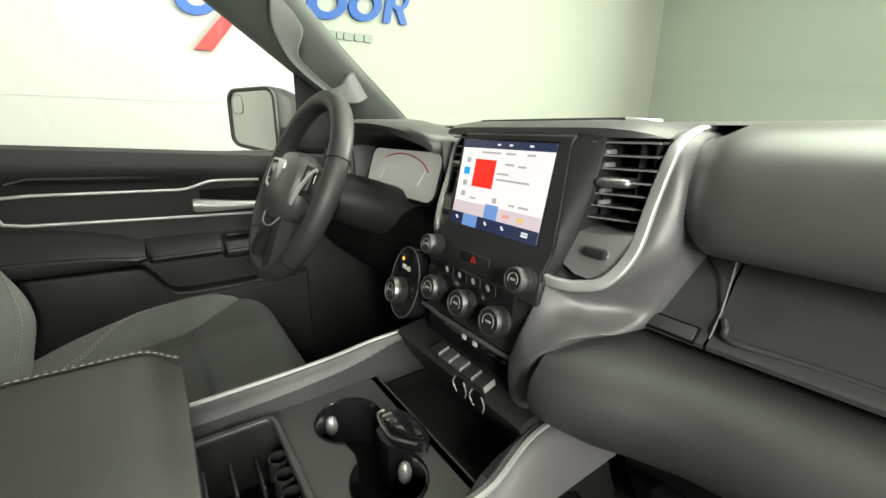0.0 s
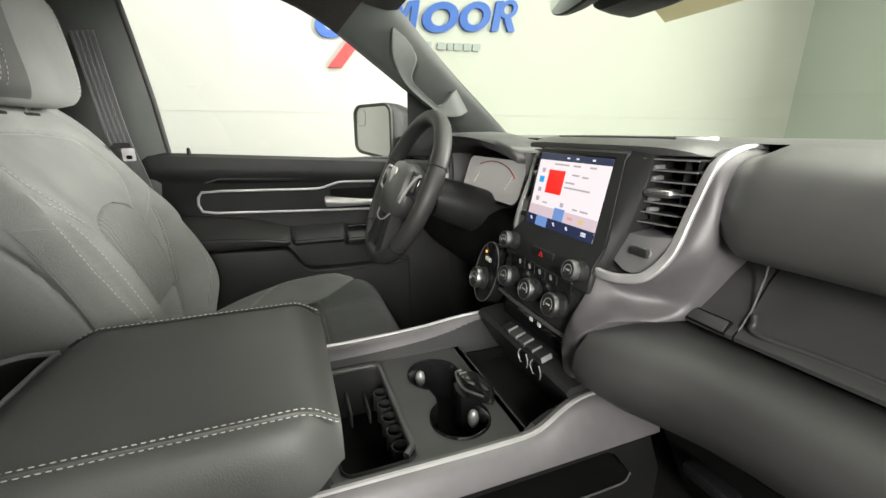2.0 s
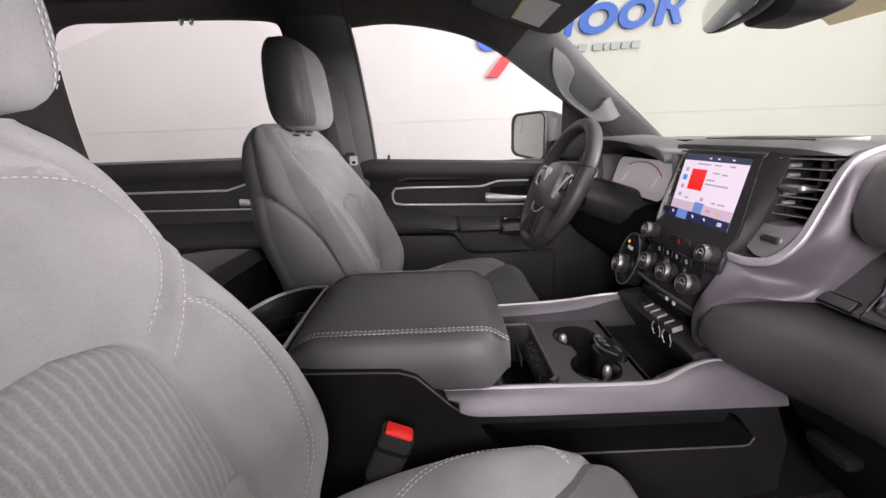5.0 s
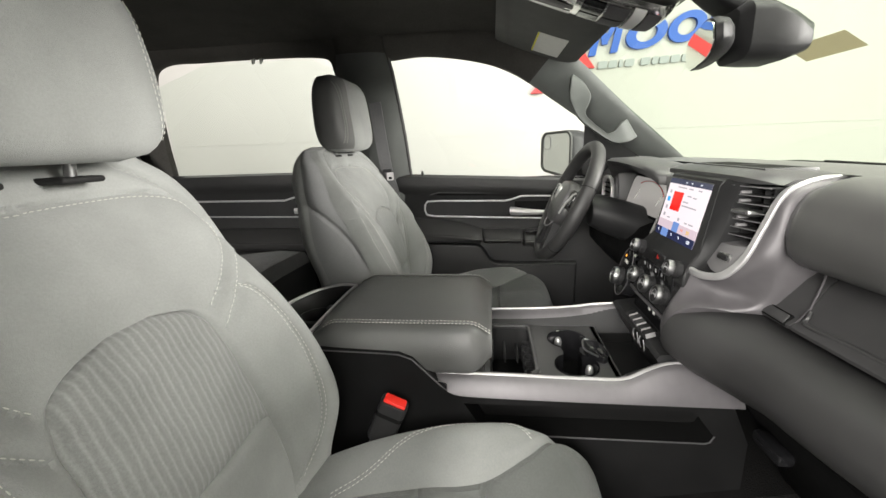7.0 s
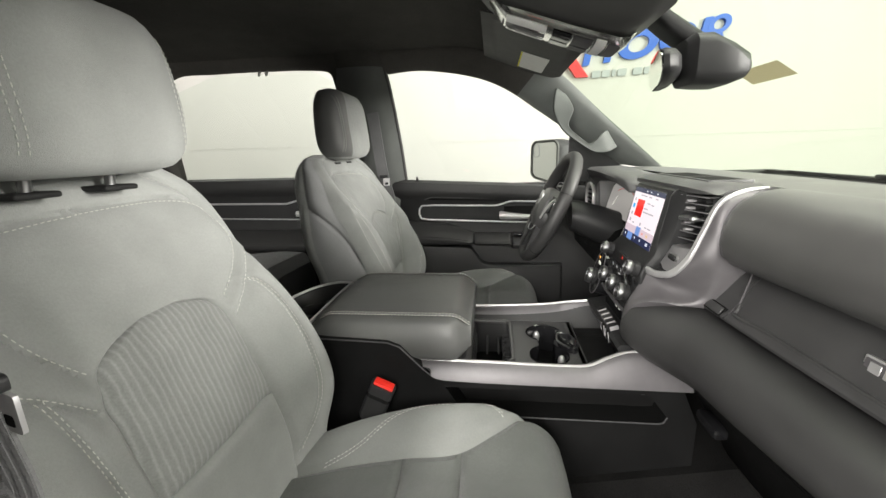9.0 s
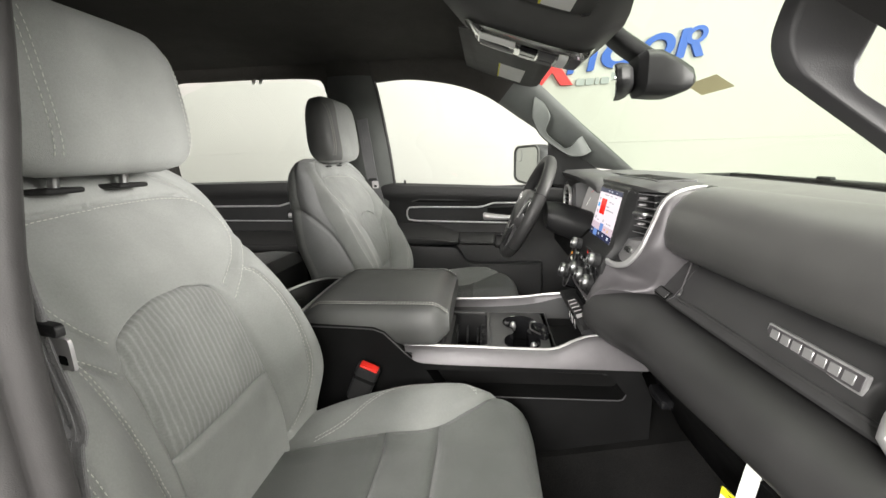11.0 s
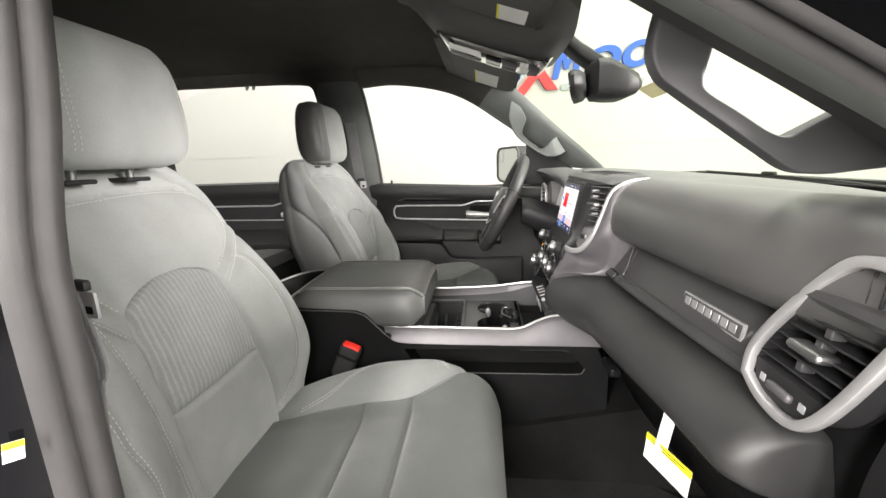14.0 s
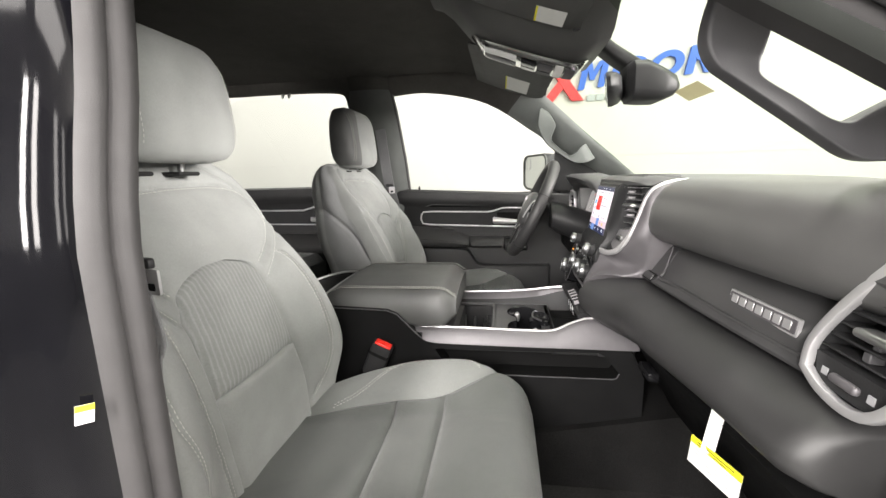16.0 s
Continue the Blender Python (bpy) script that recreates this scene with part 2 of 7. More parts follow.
M_CHROME = material("chrome", (0.46, 0.46, 0.46), 0.38, 1.0, 30, 0.05, rough_vary=0.04)
M_RING = material("dark_chrome", (0.27, 0.27, 0.275), 0.42, 1.0, 30, 0.05, rough_vary=0.05)
M_LINER = fabric("black_headliner", (0.070, 0.067, 0.062), 700, 0.4, 0.08, 0.0, 0.2)
M_CARPET = fabric("black_carpet", (0.008, 0.0078, 0.0077), 420, 0.9, 0.25, 0.0, 0.35)
M_BELT = fabric("black_belt_webbing", (0.16, 0.16, 0.163), 500, 0.5)
M_PILLAR = material("grey_pillar_plastic", (0.165, 0.176, 0.168), 0.6, 0, 20, 0.06, 0.25, 900, 0.35)
M_PAINT = material("black_car_paint", (0.004, 0.004, 0.005), 0.09, 0, 20, 0.1, 0, 600, 0.25)
M_DOOR = material("black_door_panel", (0.022, 0.022, 0.0225), 0.42, 0, 20, 0.10, 0.4, 600, 0.4, rough_vary=0.05)
M_POST = material("dark_post_plastic", (0.095, 0.100, 0.096), 0.6, 0, 20, 0.06, 0.25, 900, 0.35)
M_JAMB = material("black_jamb_paint", (0.004, 0.004, 0.005), 0.28, 0, 20, 0.1, 0, 600, 0.10)
M_LID = material("dark_armrest_vinyl", (0.082, 0.083, 0.0815), 0.46, 0, 16, 0.08, 0.35, 520, 0.5, rough_vary=0.05)
M_PAD = material("black_dash_pad", (0.074, 0.0735, 0.0722), 0.37, 0, 20, 0.10, 0.14, 900, 1.0, rough_vary=0.04)
# black trim taken darker: shade low in the cab is in its colour
M_LOWER = material("shaded_lower_trim", (0.009, 0.009, 0.0092), 0.6, 0, 20, 0.12, 0.3, 800, 0.06, rough_vary=0.05)
M_SEAL = material("grey_door_seal", (0.050, 0.048, 0.0485), 0.55, 0, 30, 0.08, 0.25, 800, 0.35)
M_HANDLE = material("moulded_grey_plastic", (0.062, 0.061, 0.064), 0.5, 0, 20, 0.06, 0.25, 900, 0.4)
# pillar grey darkened to offset windscreen light on the grip
M_GRIP = material("shaded_grip_plastic", (0.065, 0.071, 0.067), 0.6, 0, 20, 0.06, 0.25, 900, 0.35)
M_VISOR = material("dark_grey_vinyl", (0.085, 0.085, 0.081), 0.7, 0, 20, 0.08, 0.3, 700, 0.3)
M_OHC = material("dark_console_plastic", (0.050, 0.050, 0.048), 0.5, 0, 20, 0.06, 0.15, 900, 0.5)
M_LAMP = material("polished_lamp_panel", (0.72, 0.72, 0.70), 0.16, 1.0, 30, 0.04, rough_vary=0.04)
M_LENS = material("clear_lens", (0.75, 0.76, 0.74), 0.2, 0.0, 20, 0.05)
M_RUBBER = material("black_rubber", (0.015, 0.015, 0.015), 0.65, 0, 20, 0.1, 0.2, 500, 0.3)
M_RED = material("red_plastic", (0.75, 0.03, 0.02), 0.35)
M_WHITE = material("white_paper", (0.80, 0.80, 0.77), 0.8, 0, 60, 0.03)
M_YELLOW = material("yellow_print", (0.85, 0.80, 0.02), 0.7)
M_GREYP = material("grey_print", (0.35, 0.35, 0.36), 0.8)
M_BLUE = material("blue_sign_letter", (0.012, 0.085, 0.42), 0.4)
M_REDS = material("red_sign_letter", (0.60, 0.025, 0.03), 0.35)
M_GREYS = material("grey_sign_letter", (0.30, 0.32, 0.33), 0.4)
M_GLASS = glass("window_glass")
M_SCREENGLASS = glass("windscreen_glass", (0.60, 0.665, 0.575), 0.95)
M_MIRROR = material("mirror_glass", (0.88, 0.90, 0.88), 0.015, 1.0)

# ---- the booth round the truck ----
def slab(name, x0, x1, y0, y1, z0, z1, mat, label, category):
    ob = part(name, rbox(x0, x1, y0, y1, z0, z1, 0), mat)
    return tagged(ob, label, category, "", "structure")


GZ = -0.62
slab("ground", -3.1, 5.1, -7.1, 5.6, GZ - 0.1, GZ, M_GROUND, "grey coated concrete floor of the photo booth", "floor")
slab("wall_west", -3.0, -2.8, -7.0, 5.3, GZ, 3.6, M_WALL, "warm white painted wall with the dealer sign", "wall")
slab("wall_north", -3.0, 5.0, 5.3, 5.5, GZ, 3.6, M_WALLG, "pale greenish white painted end wall", "wall")
# never in view; dark so this side gives little bounce or reflection
slab("wall_east", 4.8, 5.0, -7.0, 5.3, GZ, 3.6, M_HALL, "plain wall out of view, kept dark to cut bounced light", "wall")
slab("wall_south", -3.0, 5.0, -7.1, -7.0, GZ, 3.6, M_WALL, "plain warm white painted wall", "wall")
slab("ceiling", -3.0, 5.0, -7.0, 5.3, 3.4, 3.6, M_WALL, "plain white booth ceiling with lamps", "ceiling")

tagged(part("trim", rbox(-2.8, -2.797, -6.9, 5.2, 0.918, 0.924, 0.001, 1), M_WALL), "thin panel joint on the wall", "trim", "", "structure")

# ---- cab shell ----
# side of the cab: half width at a height
side_x = table([(-0.3, 0.80), (0.40, 0.82), (0.72, 0.81), (0.90, 0.765), (1.15, 0.69), (1.25, 0.64)])

floor = tagged(part("floor", rbox(-0.80, 0.80, -2.2, 0.9, -0.02, 0.04, 0.01), M_CARPET), "black carpeted cab floor", "floor", "", "structure")
part("toe_board", loft([[(-0.8, 0.30, 0.03), (0.8, 0.30, 0.03)], [(-0.8, 0.62, 0.30), (0.8, 0.62, 0.30)], [(-0.8, 0.66, 0.70), (0.8, 0.66, 0.70)]], False, False), M_CARPET, floor)
part("tunnel", loft([[(-0.27, y, 0.03), (-0.2, y, z), (0.2, y, z), (0.27, y, 0.03)] for y, z in ((-1.2, 0.12), (-0.2, 0.15), (0.15, 0.22), (0.5, 0.36))], False, False), M_CARPET, floor)


def roof_z(x, y):
    return 1.255 - 0.055 * (abs(x) / 0.66) ** 3 - 0.115 * smooth01(-0.50, -0.02, y) - 0.05 * smooth01(-1.7, -2.3, y)


liner = part("headliner", grid(lambda u, v: (u, v, roof_z(u, v)), steps(-0.66, 0.66, 40), steps(-2.2, -0.10, 40)), M_LINER)
tagged(liner, "black cloth headliner of the cab roof", "ceiling", "", "structure")
roof = part("roof_panel", grid(lambda u, v: (u, v, roof_z(u, v) + 0.07 + 0.05 * (1 - (u / 0.72) ** 2)), steps(-0.72, 0.72, 20), steps(-2.25, -0.08, 20)), M_PAINT)
tagged(roof, "black painted truck roof", "roof", "", "structure")
rear = part("wall_rear", rbox(-0.82, 0.82, -2.26, -2.2, -0.05, 1.3, 0.0), M_LINER)
tagged(rear, "dark rear wall of the cab", "wall", "", "structure")


def band(edge_a, edge_b, side, bulge=0.012, lip=0.03, n=8):
    """A trim panel between two edges, bulged towards the cabin, with lips that turn outwards."""
    rings = []
    for a, b in zip(edge_a, edge_b):
        a, b = Vector(a), Vector(b)
        row = [a + Vector((side * lip, 0, 0))]
        for i in range(n + 1):
            t = i / n
            row.append(a.lerp(b, t) + Vector((-side * bulge * (4 * t * (1 - t)) ** 0.6, 0, 0)))
        row.append(b + Vector((side * lip, 0, 0)))
        rings.append(row)
    return loft(rings, False, False)


def on_side(s, y, z, off=0.0):
    return (s * (side_x(z) + off), y, z)


WIN_TOP = [(-0.755, 1.140), (-0.61, 1.146), (-0.427, 1.118), (-0.298, 1.070), (-0.165, 0.985), (-0.06, 0.915), (0.05, 0.842), (0.158, 0.774)]
GLASS_EDGE = [(-0.75, 1.21), (-0.56, 1.21), (-0.36, 1.20), (-0.20, 1.165), (-0.095, 1.092), (0.038, 0.977), (0.16, 0.872), (0.29, 0.755)]


def outline(points, n=6):
    return [(p.x, p.y) for p in bez([(y, z, 0) for y, z in points], n)]


def cab_side(s, name):
    """Pillars and rails of one side of the cab; s = -1 on the driver's side."""
    root = thing(name, "grey plastic cab pillars with black roof rail", "pillar", "structure")
    inner = outline(WIN_TOP)
    glass_edge = outline(GLASS_EDGE)
    a = [on_side(s, y, z, -0.01) for y, z in inner]
    b = [(s * (0.68 - 0.05 * smooth01(0.9, 1.2, z)), y, z) for y, z in glass_edge]
    part("pillar_trim", band(a[20:], b[20:], s, 0.018), M_PILLAR, root, "grey plastic windscreen pillar trim")
    part("roof_rail", band(a[:21], b[:21], s, 0.015), M_LINER, root, "black cloth roof rail")
    # middle post
    rows = [(0.60, -0.715, -1.00), (0.72, -0.718, -0.985), (0.86, -0.725, -0.965), (1.0, -0.737, -0.955), (1.10, -0.748, -0.955), (1.16, -0.758, -0.955), (1.215, -0.76, -0.955)]
    for name, piece, skin, words in (("middle_post", rows[:6], M_POST, "grey plastic post between the doors"), ("post_head", rows[5:], M_LINER, "black cloth head of the post")):
        part(name, band([on_side(s, y0, z, -0.02) for z, y0, y1 in piece], [on_side(s, y1, z, -0.02) for z, y0, y1 in piece], s, 0.03), skin, root, words)
    part("post_seal", sweep([on_side(s, y0 + 0.004, z, -0.012) for z, y0, y1 in rows[1:]], rrect(0.010, 0.016, 0.004, 3)), M_SEAL, root, "grey rubber seal along the post")
    # rail over the rear window and the rear post
    rr = [(-0.955, 1.10), (-0.97, 1.15), (-1.05, 1.165), (-1.25, 1.17), (-1.45, 1.17), (-1.62, 1.165), (-1.69, 1.10), (-1.74, 0.88), (-1.76, 0.72)]
    ro = [(-0.80, 1.19), (-0.95, 1.215), (-1.05, 1.22), (-1.25, 1.22), (-1.45, 1.22), (-1.75, 1.22), (-2.0, 1.15), (-2.15, 0.86), (-2.2, 0.60)]
    part("rear_rail", band([on_side(s, y, z, -0.02) for y, z in outline(rr)], [on_side(s, y, z, -0.03) for y, z in outline(ro)], s, 0.012), M_LINER, root, "black cloth rail over the rear window")
    return root


cab_side(-1, "cab_side_west")
cab_side(1, "cab_side_east")
for s in (-1, 1):
    kick = part("kick_panel", rbox(s * 0.79, s * 0.83, 0.09, 0.75, -0.05, 0.74, 0.004), M_HARD)
    tagged(kick, "black plastic kick panel beside the footwell", "panel", "", "structure")
bulk = part("bulkhead", rbox(-0.83, 0.83, 0.70, 0.74, -0.05, 0.74, 0), M_HARD)
tagged(bulk, "dark bulkhead ahead of the footwells", "wall", "", "structure")

# windscreen: one bowed pane
def screen_pt(u, v):
    x = 0.70 * u * (1 - 0.06 * v)
    y0, y1 = 0.46 - 0.18 * u * u, -0.055 - 0.075 * u * u
    return (x, y0 + (y1 - y0) * v, 0.755 + (1.125 - 0.755) * v)


pane = part("windscreen", grid(screen_pt, steps(-1, 1, 20), steps(0, 1, 10)), M_SCREENGLASS)
pane.visible_shadow = False
tagged(pane, "clear greenish windscreen glass", "windscreen", "", "structure")


# floor mat in the passenger's footwell
MAT_EDGE = [(0.235, -0.32), (0.215, -0.02), (0.222, 0.11), (0.33, 0.25), (0.55, 0.28), (0.74, 0.26), (0.745, -0.32)]
bm = loft([[(u, v, z) for u, v in MAT_EDGE] for z in (0.038, 0.052)] + [[(0.48 + (u - 0.48) * 0.985, v * 0.985, 0.056) for u, v in MAT_EDGE]])
mat_ob = part("floor_mat", bm, fabric("floor_mat_carpet", (0.022, 0.0215, 0.021), 380, 0.9, 0.2, 0.0, 0.35))
tagged(mat_ob, "black carpet floor mat in the passenger footwell", "floor mat")

# black cowl and wipers outside the windscreen
COWL = [(-0.75, 0.47, 0.735), (-0.48, 0.59, 0.744), (-0.15, 0.59, 0.741), (0.10, 0.56, 0.740), (0.32, 0.50, 0.738), (0.60, 0.41, 0.734), (0.75, 0.35, 0.725)]
cowl = tagged(part("cowl_panel", loft([[(x, y - 0.05, z - 0.07), (x, y - 0.04, z - 0.012), (x, y, z), (x, y + 0.08, z - 0.01), (x, y + 0.08, z - 0.07)] for x, y, z in COWL]), M_RUBBER), "black plastic cowl under the windscreen", "cowl", "", "structure")
wiper = thing("wiper", "black windscreen wiper resting on the cowl", "wiper")
blade = [Vector(p) + Vector((0, -0.01, 0.006)) for p in COWL[1:-1]]
part("blade", sweep(blade, rrect(0.010, 0.012, 0.003, 2)), M_RUBBER, wiper)
part("arm_joint", rbox(-0.024, 0.024, -0.008, 0.008, 0.0, 0.010, 0.004), M_HARD, wiper).matrix_basis = Matrix.Translation(blade[1] + Vector((0, 0, 0.004)))

# ---- front seats ----
def front_seat(name, cx, dy, inward, label):
    """A cloth bucket seat; inward = the sign of x towards the middle of the cab."""
    root = thing(name, label, "seat", group="front seats")
    yc = table([(0.20, -0.715), (0.30, -0.722), (0.40, -0.732), (0.50, -0.748), (0.60, -0.780), (0.70, -0.835), (0.78, -0.885), (0.83, -0.920)])
    bol = table([(0.20, 0.02), (0.30, 0.040), (0.40, 0.068), (0.50, 0.058), (0.60, 0.040), (0.70, 0.022), (0.80, 0.006), (0.84, 0.0)])
    wid = table([(0.20, 0.245), (0.30, 0.268), (0.40, 0.278), (0.50, 0.274), (0.60, 0.258), (0.66, 0.246), (0.70, 0.245), (0.75, 0.246), (0.785, 0.240), (0.81, 0.229), (0.835, 0.200)])
    back = table([(0.20, -0.88), (0.46, -0.935), (0.58, -0.980), (0.734, -0.998), (0.79, -0.992), (0.82, -0.980), (0.84, -0.968)])
    # edge of the insert and the bolster seam, on the door side and on the inner side
    s_in = {-inward: table([(0.20, 0.30), (0.30, 0.32), (0.45, 0.37), (0.54, 0.41), (0.59, 0.41), (0.618, 0.36), (0.634, 0.24), (0.645, 0.05)]),
            inward: table([(0.20, 0.62), (0.30, 0.58), (0.42, 0.51), (0.52, 0.465), (0.585, 0.45), (0.612, 0.42), (0.632, 0.32), (0.645, 0.12)])}
    s_bo = {-inward: table([(0.20, 0.42), (0.30, 0.42), (0.42, 0.45), (0.51, 0.50), (0.575, 0.58), (0.62, 0.66), (0.645, 0.70)]),
            inward: table([(0.20, 0.66), (0.285, 0.66), (0.336, 0.74), (0.40, 0.78), (0.457, 0.80), (0.519, 0.81), (0.582, 0.815), (0.622, 0.79), (0.645, 0.73)])}

    rim = table([(0.20, 0.68), (0.27, 0.70), (0.36, 0.75), (0.431, 0.80), (0.475, 0.84), (0.515, 0.86), (0.56, 0.89), (0.60, 1.0)])

    def face(u, z, sink=0.0):
        a = abs(u)
        y = yc(z) + bol(z) * smooth01(0.40, 0.86, a) - 0.012 * (1 - a) * smooth01(0.7, 0.3, z)
        y += 0.010 * smooth01(0.6, 0.0, a) * math.exp(-((z - 0.43) / 0.11) ** 2)
        start = 0.94 if inward > 0 and u > 0 else 0.88
        drop = max(0.0, (a - start) / (1 - start))
        y -= (0.075 - 0.055 * smooth01(0.66, 0.80, z)) * (1 - math.sqrt(max(0.0, 1 - drop * drop)))
        x = cx + u * wid(z) * (0.83 + 0.13 * smooth01(0.55, 0.75, z) if inward > 0 and u < 0 else 1.0)
        return Vector((x, y + dy - sink, z))

    Z = steps(0.20, 0.834, 150)
    # seams: (u, z) on the inner side, on the door side, and along the side panel
    IN_BOLSTER = [(0.73, 0.636), (0.79, 0.624), (0.82, 0.582), (0.815, 0.519), (0.80, 0.457), (0.78, 0.40), (0.74, 0.336), (0.64, 0.285)]
    OUT_BOLSTER = [(0.66, 0.622), (0.60, 0.575), (0.52, 0.507), (0.45, 0.423), (0.40, 0.312), (0.39, 0.25)]
    OUT_EDGE = [(0.88, 0.56), (0.85, 0.515), (0.83, 0.475), (0.78, 0.431), (0.73, 0.36), (0.68, 0.27)]
    IN_YOKE = [(0.0, 0.778), (0.29, 0.780), (0.60, 0.779), (0.79, 0.768), (0.865, 0.74), (0.85, 0.70), (0.71, 0.662), (0.50, 0.618)]
    OUT_YOKE = [(0.02, 0.777), (0.21, 0.774), (0.48, 0.766), (0.60, 0.738), (0.64, 0.70), (0.58, 0.659), (0.43, 0.615)]
    IN_BAND = [(0.90, 0.680), (0.72, 0.640), (0.52, 0.590)]
    OUT_BAND = [(0.86, 0.655), (0.66, 0.622), (0.45, 0.575)]
    IN_SIDE = [(0.70, 0.822), (0.80, 0.795), (0.86, 0.753), (0.91, 0.708), (0.955, 0.654), (0.965, 0.577), (0.955, 0.48), (0.93, 0.36), (0.90, 0.25)]
    OUT_SIDE = [(0.70, 0.822), (0.80, 0.795), (0.86, 0.753), (0.91, 0.708), (0.93, 0.64)]
    cuts = ([[(inward * (u - 0.014), z) for u, z in IN_BOLSTER]] if inward < 0 else []) + [[(-inward * (u + 0.014), z) for u, z in OUT_BOLSTER], [(-inward * (u + 0.014), z) for u, z in OUT_EDGE], [(inward * (u + 0.018), z + 0.004 * (z > 0.75)) for u, z in IN_YOKE], [(-inward * (u + 0.018), z + 0.004 * (z > 0.75)) for u, z in OUT_YOKE], [(inward * u, z - 0.005) for u, z in IN_BAND], [(-inward * u, z - 0.005) for u, z in OUT_BAND], [(inward * u, z) for u, z in IN_SIDE], [(-inward * u, z) for u, z in OUT_SIDE]]
    GU, GV = (np.array([q for c in cuts for q in (row[k] for row in bez([(u, z, 0) for u, z in c], 14))]) for k in (0, 1))

    def groove(u, z):
        """Depth of the nearest sewn seam at a point of the backrest."""
        d = float(np.hypot((GU - u) * wid(z), GV - z).min())
        return 0.0085 * math.exp(-(d / 0.0042) ** 2) + 0.0065 * math.exp(-(d / 0.016) ** 2)

    def strip(lo, hi, z0, z1, n, sunk=(1, 1), cap=(0, 0), dome=0.0):
        """A cushion panel between two seams, sunk along its edges."""
        def f(k, z):
            t = k / n
            u = lo(z) + (hi(z) - lo(z)) * t
            w = abs(hi(z) - lo(z)) * wid(z)
            e = min(t * w if sunk[0] else 9, (1 - t) * w if sunk[1] else 9, (z - z0) if cap[0] else 9, (z1 - z) if cap[1] else 9)
            fade = smooth01(0.15, 0.10, abs(u - 0.035 * inward)) if z0 > 0.6 else 1.0
            return face(u, z, fade * 0.008 * max(0.0, 1 - e / 0.011) ** 2 - dome * smooth01(0, 0.03, e) + groove(u, z))
        zs = [z0] + [z for z in Z if z0 + 0.001 < z < z1 - 0.001] + [z1]
        if cap[0]:
            zs = [z0, z0 + 0.003, z0 + 0.007] + [z for z in zs if z > z0 + 0.009]
        if cap[1]:
            zs = [z for z in zs if z < z1 - 0.009] + [z1 - 0.007, z1 - 0.003, z1]
        return grid(f, range(n + 1), zs)

    for s in (1, -1):
        part("side_bolster", strip(lambda z: s * s_bo[s](z), lambda z: s * 1.0, 0.20, 0.645, 34, (0, 0)), M_CLOTH, root)
        part("inner_panel", strip(lambda z: s * s_in[s](z), lambda z: s * s_bo[s](z), 0.20, 0.645, 20, (1, 0)), M_CLOTH, root)
    part("lumbar_insert", strip(lambda z: -s_in[-1](z), lambda z: s_in[1](z), 0.20, 0.433, 40, (1, 1), (0, 1)), M_CLOTH, root)
    part("ribbed_insert", strip(lambda z: -s_in[-1](z), lambda z: s_in[1](z), 0.433, 0.645, 48, (1, 1), (1, 1), 0.004), M_RIB, root, "grey cloth insert with fine wavy ribs")
    part("upper_panel", strip(lambda z: -1.0, lambda z: 1.0, 0.645, 0.834, 110, (0, 0), (0, 0)), M_CLOTH, root)

    # flat sides of the backrest with a curved seam, and its rounded rear
    SIDE = np.array([(p.x, p.y) for p in bez([(y, z, 0) for y, z in ((-0.985, 0.715), (-0.955, 0.692), (-0.893, 0.650), (-0.829, 0.590), (-0.767, 0.49), (-0.745, 0.42), (-0.735, 0.30))], 14)])
    ZS = Z[::2] + ([Z[-1]] if len(Z) % 2 == 0 else [])
    edge_rows = []
    for s in (1, -1):
        rows, rear = [], []
        for z in ZS:
            w, yb, f = wid(z), back(z), face(s, z)
            turn = min(0.05, 0.45 * (f.y - dy - yb))
            depth = f.y - dy - yb - turn
            row = [f]
            for k in range(1, 31):
                t = k / 30
                y = f.y - t * depth
                d = float(np.hypot(SIDE[:, 0] - (y - dy), SIDE[:, 1] - z).min())
                row.append(Vector((f.x + s * (0.010 * math.sin(math.pi * t * 0.9) - 0.0045 * math.exp(-(d / 0.004) ** 2) - 0.003 * math.exp(-(d / 0.02) ** 2)), y, z)))
            rows.append(row)
            arc, e = [row[-1]], row[-1]
            for k in range(1, 7):
                t = math.pi / 2 * k / 6
                arc.append(Vector((e.x - s * 0.05 * (1 - math.cos(t)), e.y - turn * math.sin(t), z)))
            rear.append(arc + [Vector((cx, yb + dy - 0.002, z))])
        part("side_panel", loft(rows, False, False), M_CLOTHS, root, "smooth grey side panel of the backrest")
        part("back_shell", loft(rear, False, False), M_CLOTH, root)
        edge_rows.append(rows[-1][1:] + rear[-1][1:-1])
    zt = Z[-1]
    top = [face(u, zt) for u in steps(-1, 1, 14)]
    rear_edge = edge_rows[1] + list(reversed(edge_rows[0]))
    mid = Vector((cx, (face(0, zt).y + back(zt) + dy) / 2, zt + 0.012))
    bm = bmesh.new()
    loop = [bm.verts.new(p) for p in top] + [bm.verts.new(p) for p in reversed(rear_edge)]
    hub = bm.verts.new(mid)
    inner = [bm.verts.new(v.co.lerp(mid, 0.25) + Vector((0, 0, 0.008))) for v in loop]
    for i in range(len(loop)):
        j = (i + 1) % len(loop)
        bm.faces.new((loop[i], loop[j], inner[j], inner[i]))
        bm.faces.new((inner[i], inner[j], hub))
    part("back_top", bm, M_CLOTH, root)

    # seams sewn with white thread
    def seam(points, off, which=None):
        path = [face(u, z, groove(u, z)) + Vector((0, 0.001, 0)) for u, z in ((p.x, p.y) for p in bez([(u + off, z, 0) for u, z in points], 8))]
        stitches(path, (0, 1, 0.3), M_THREAD, root)

    t = inward
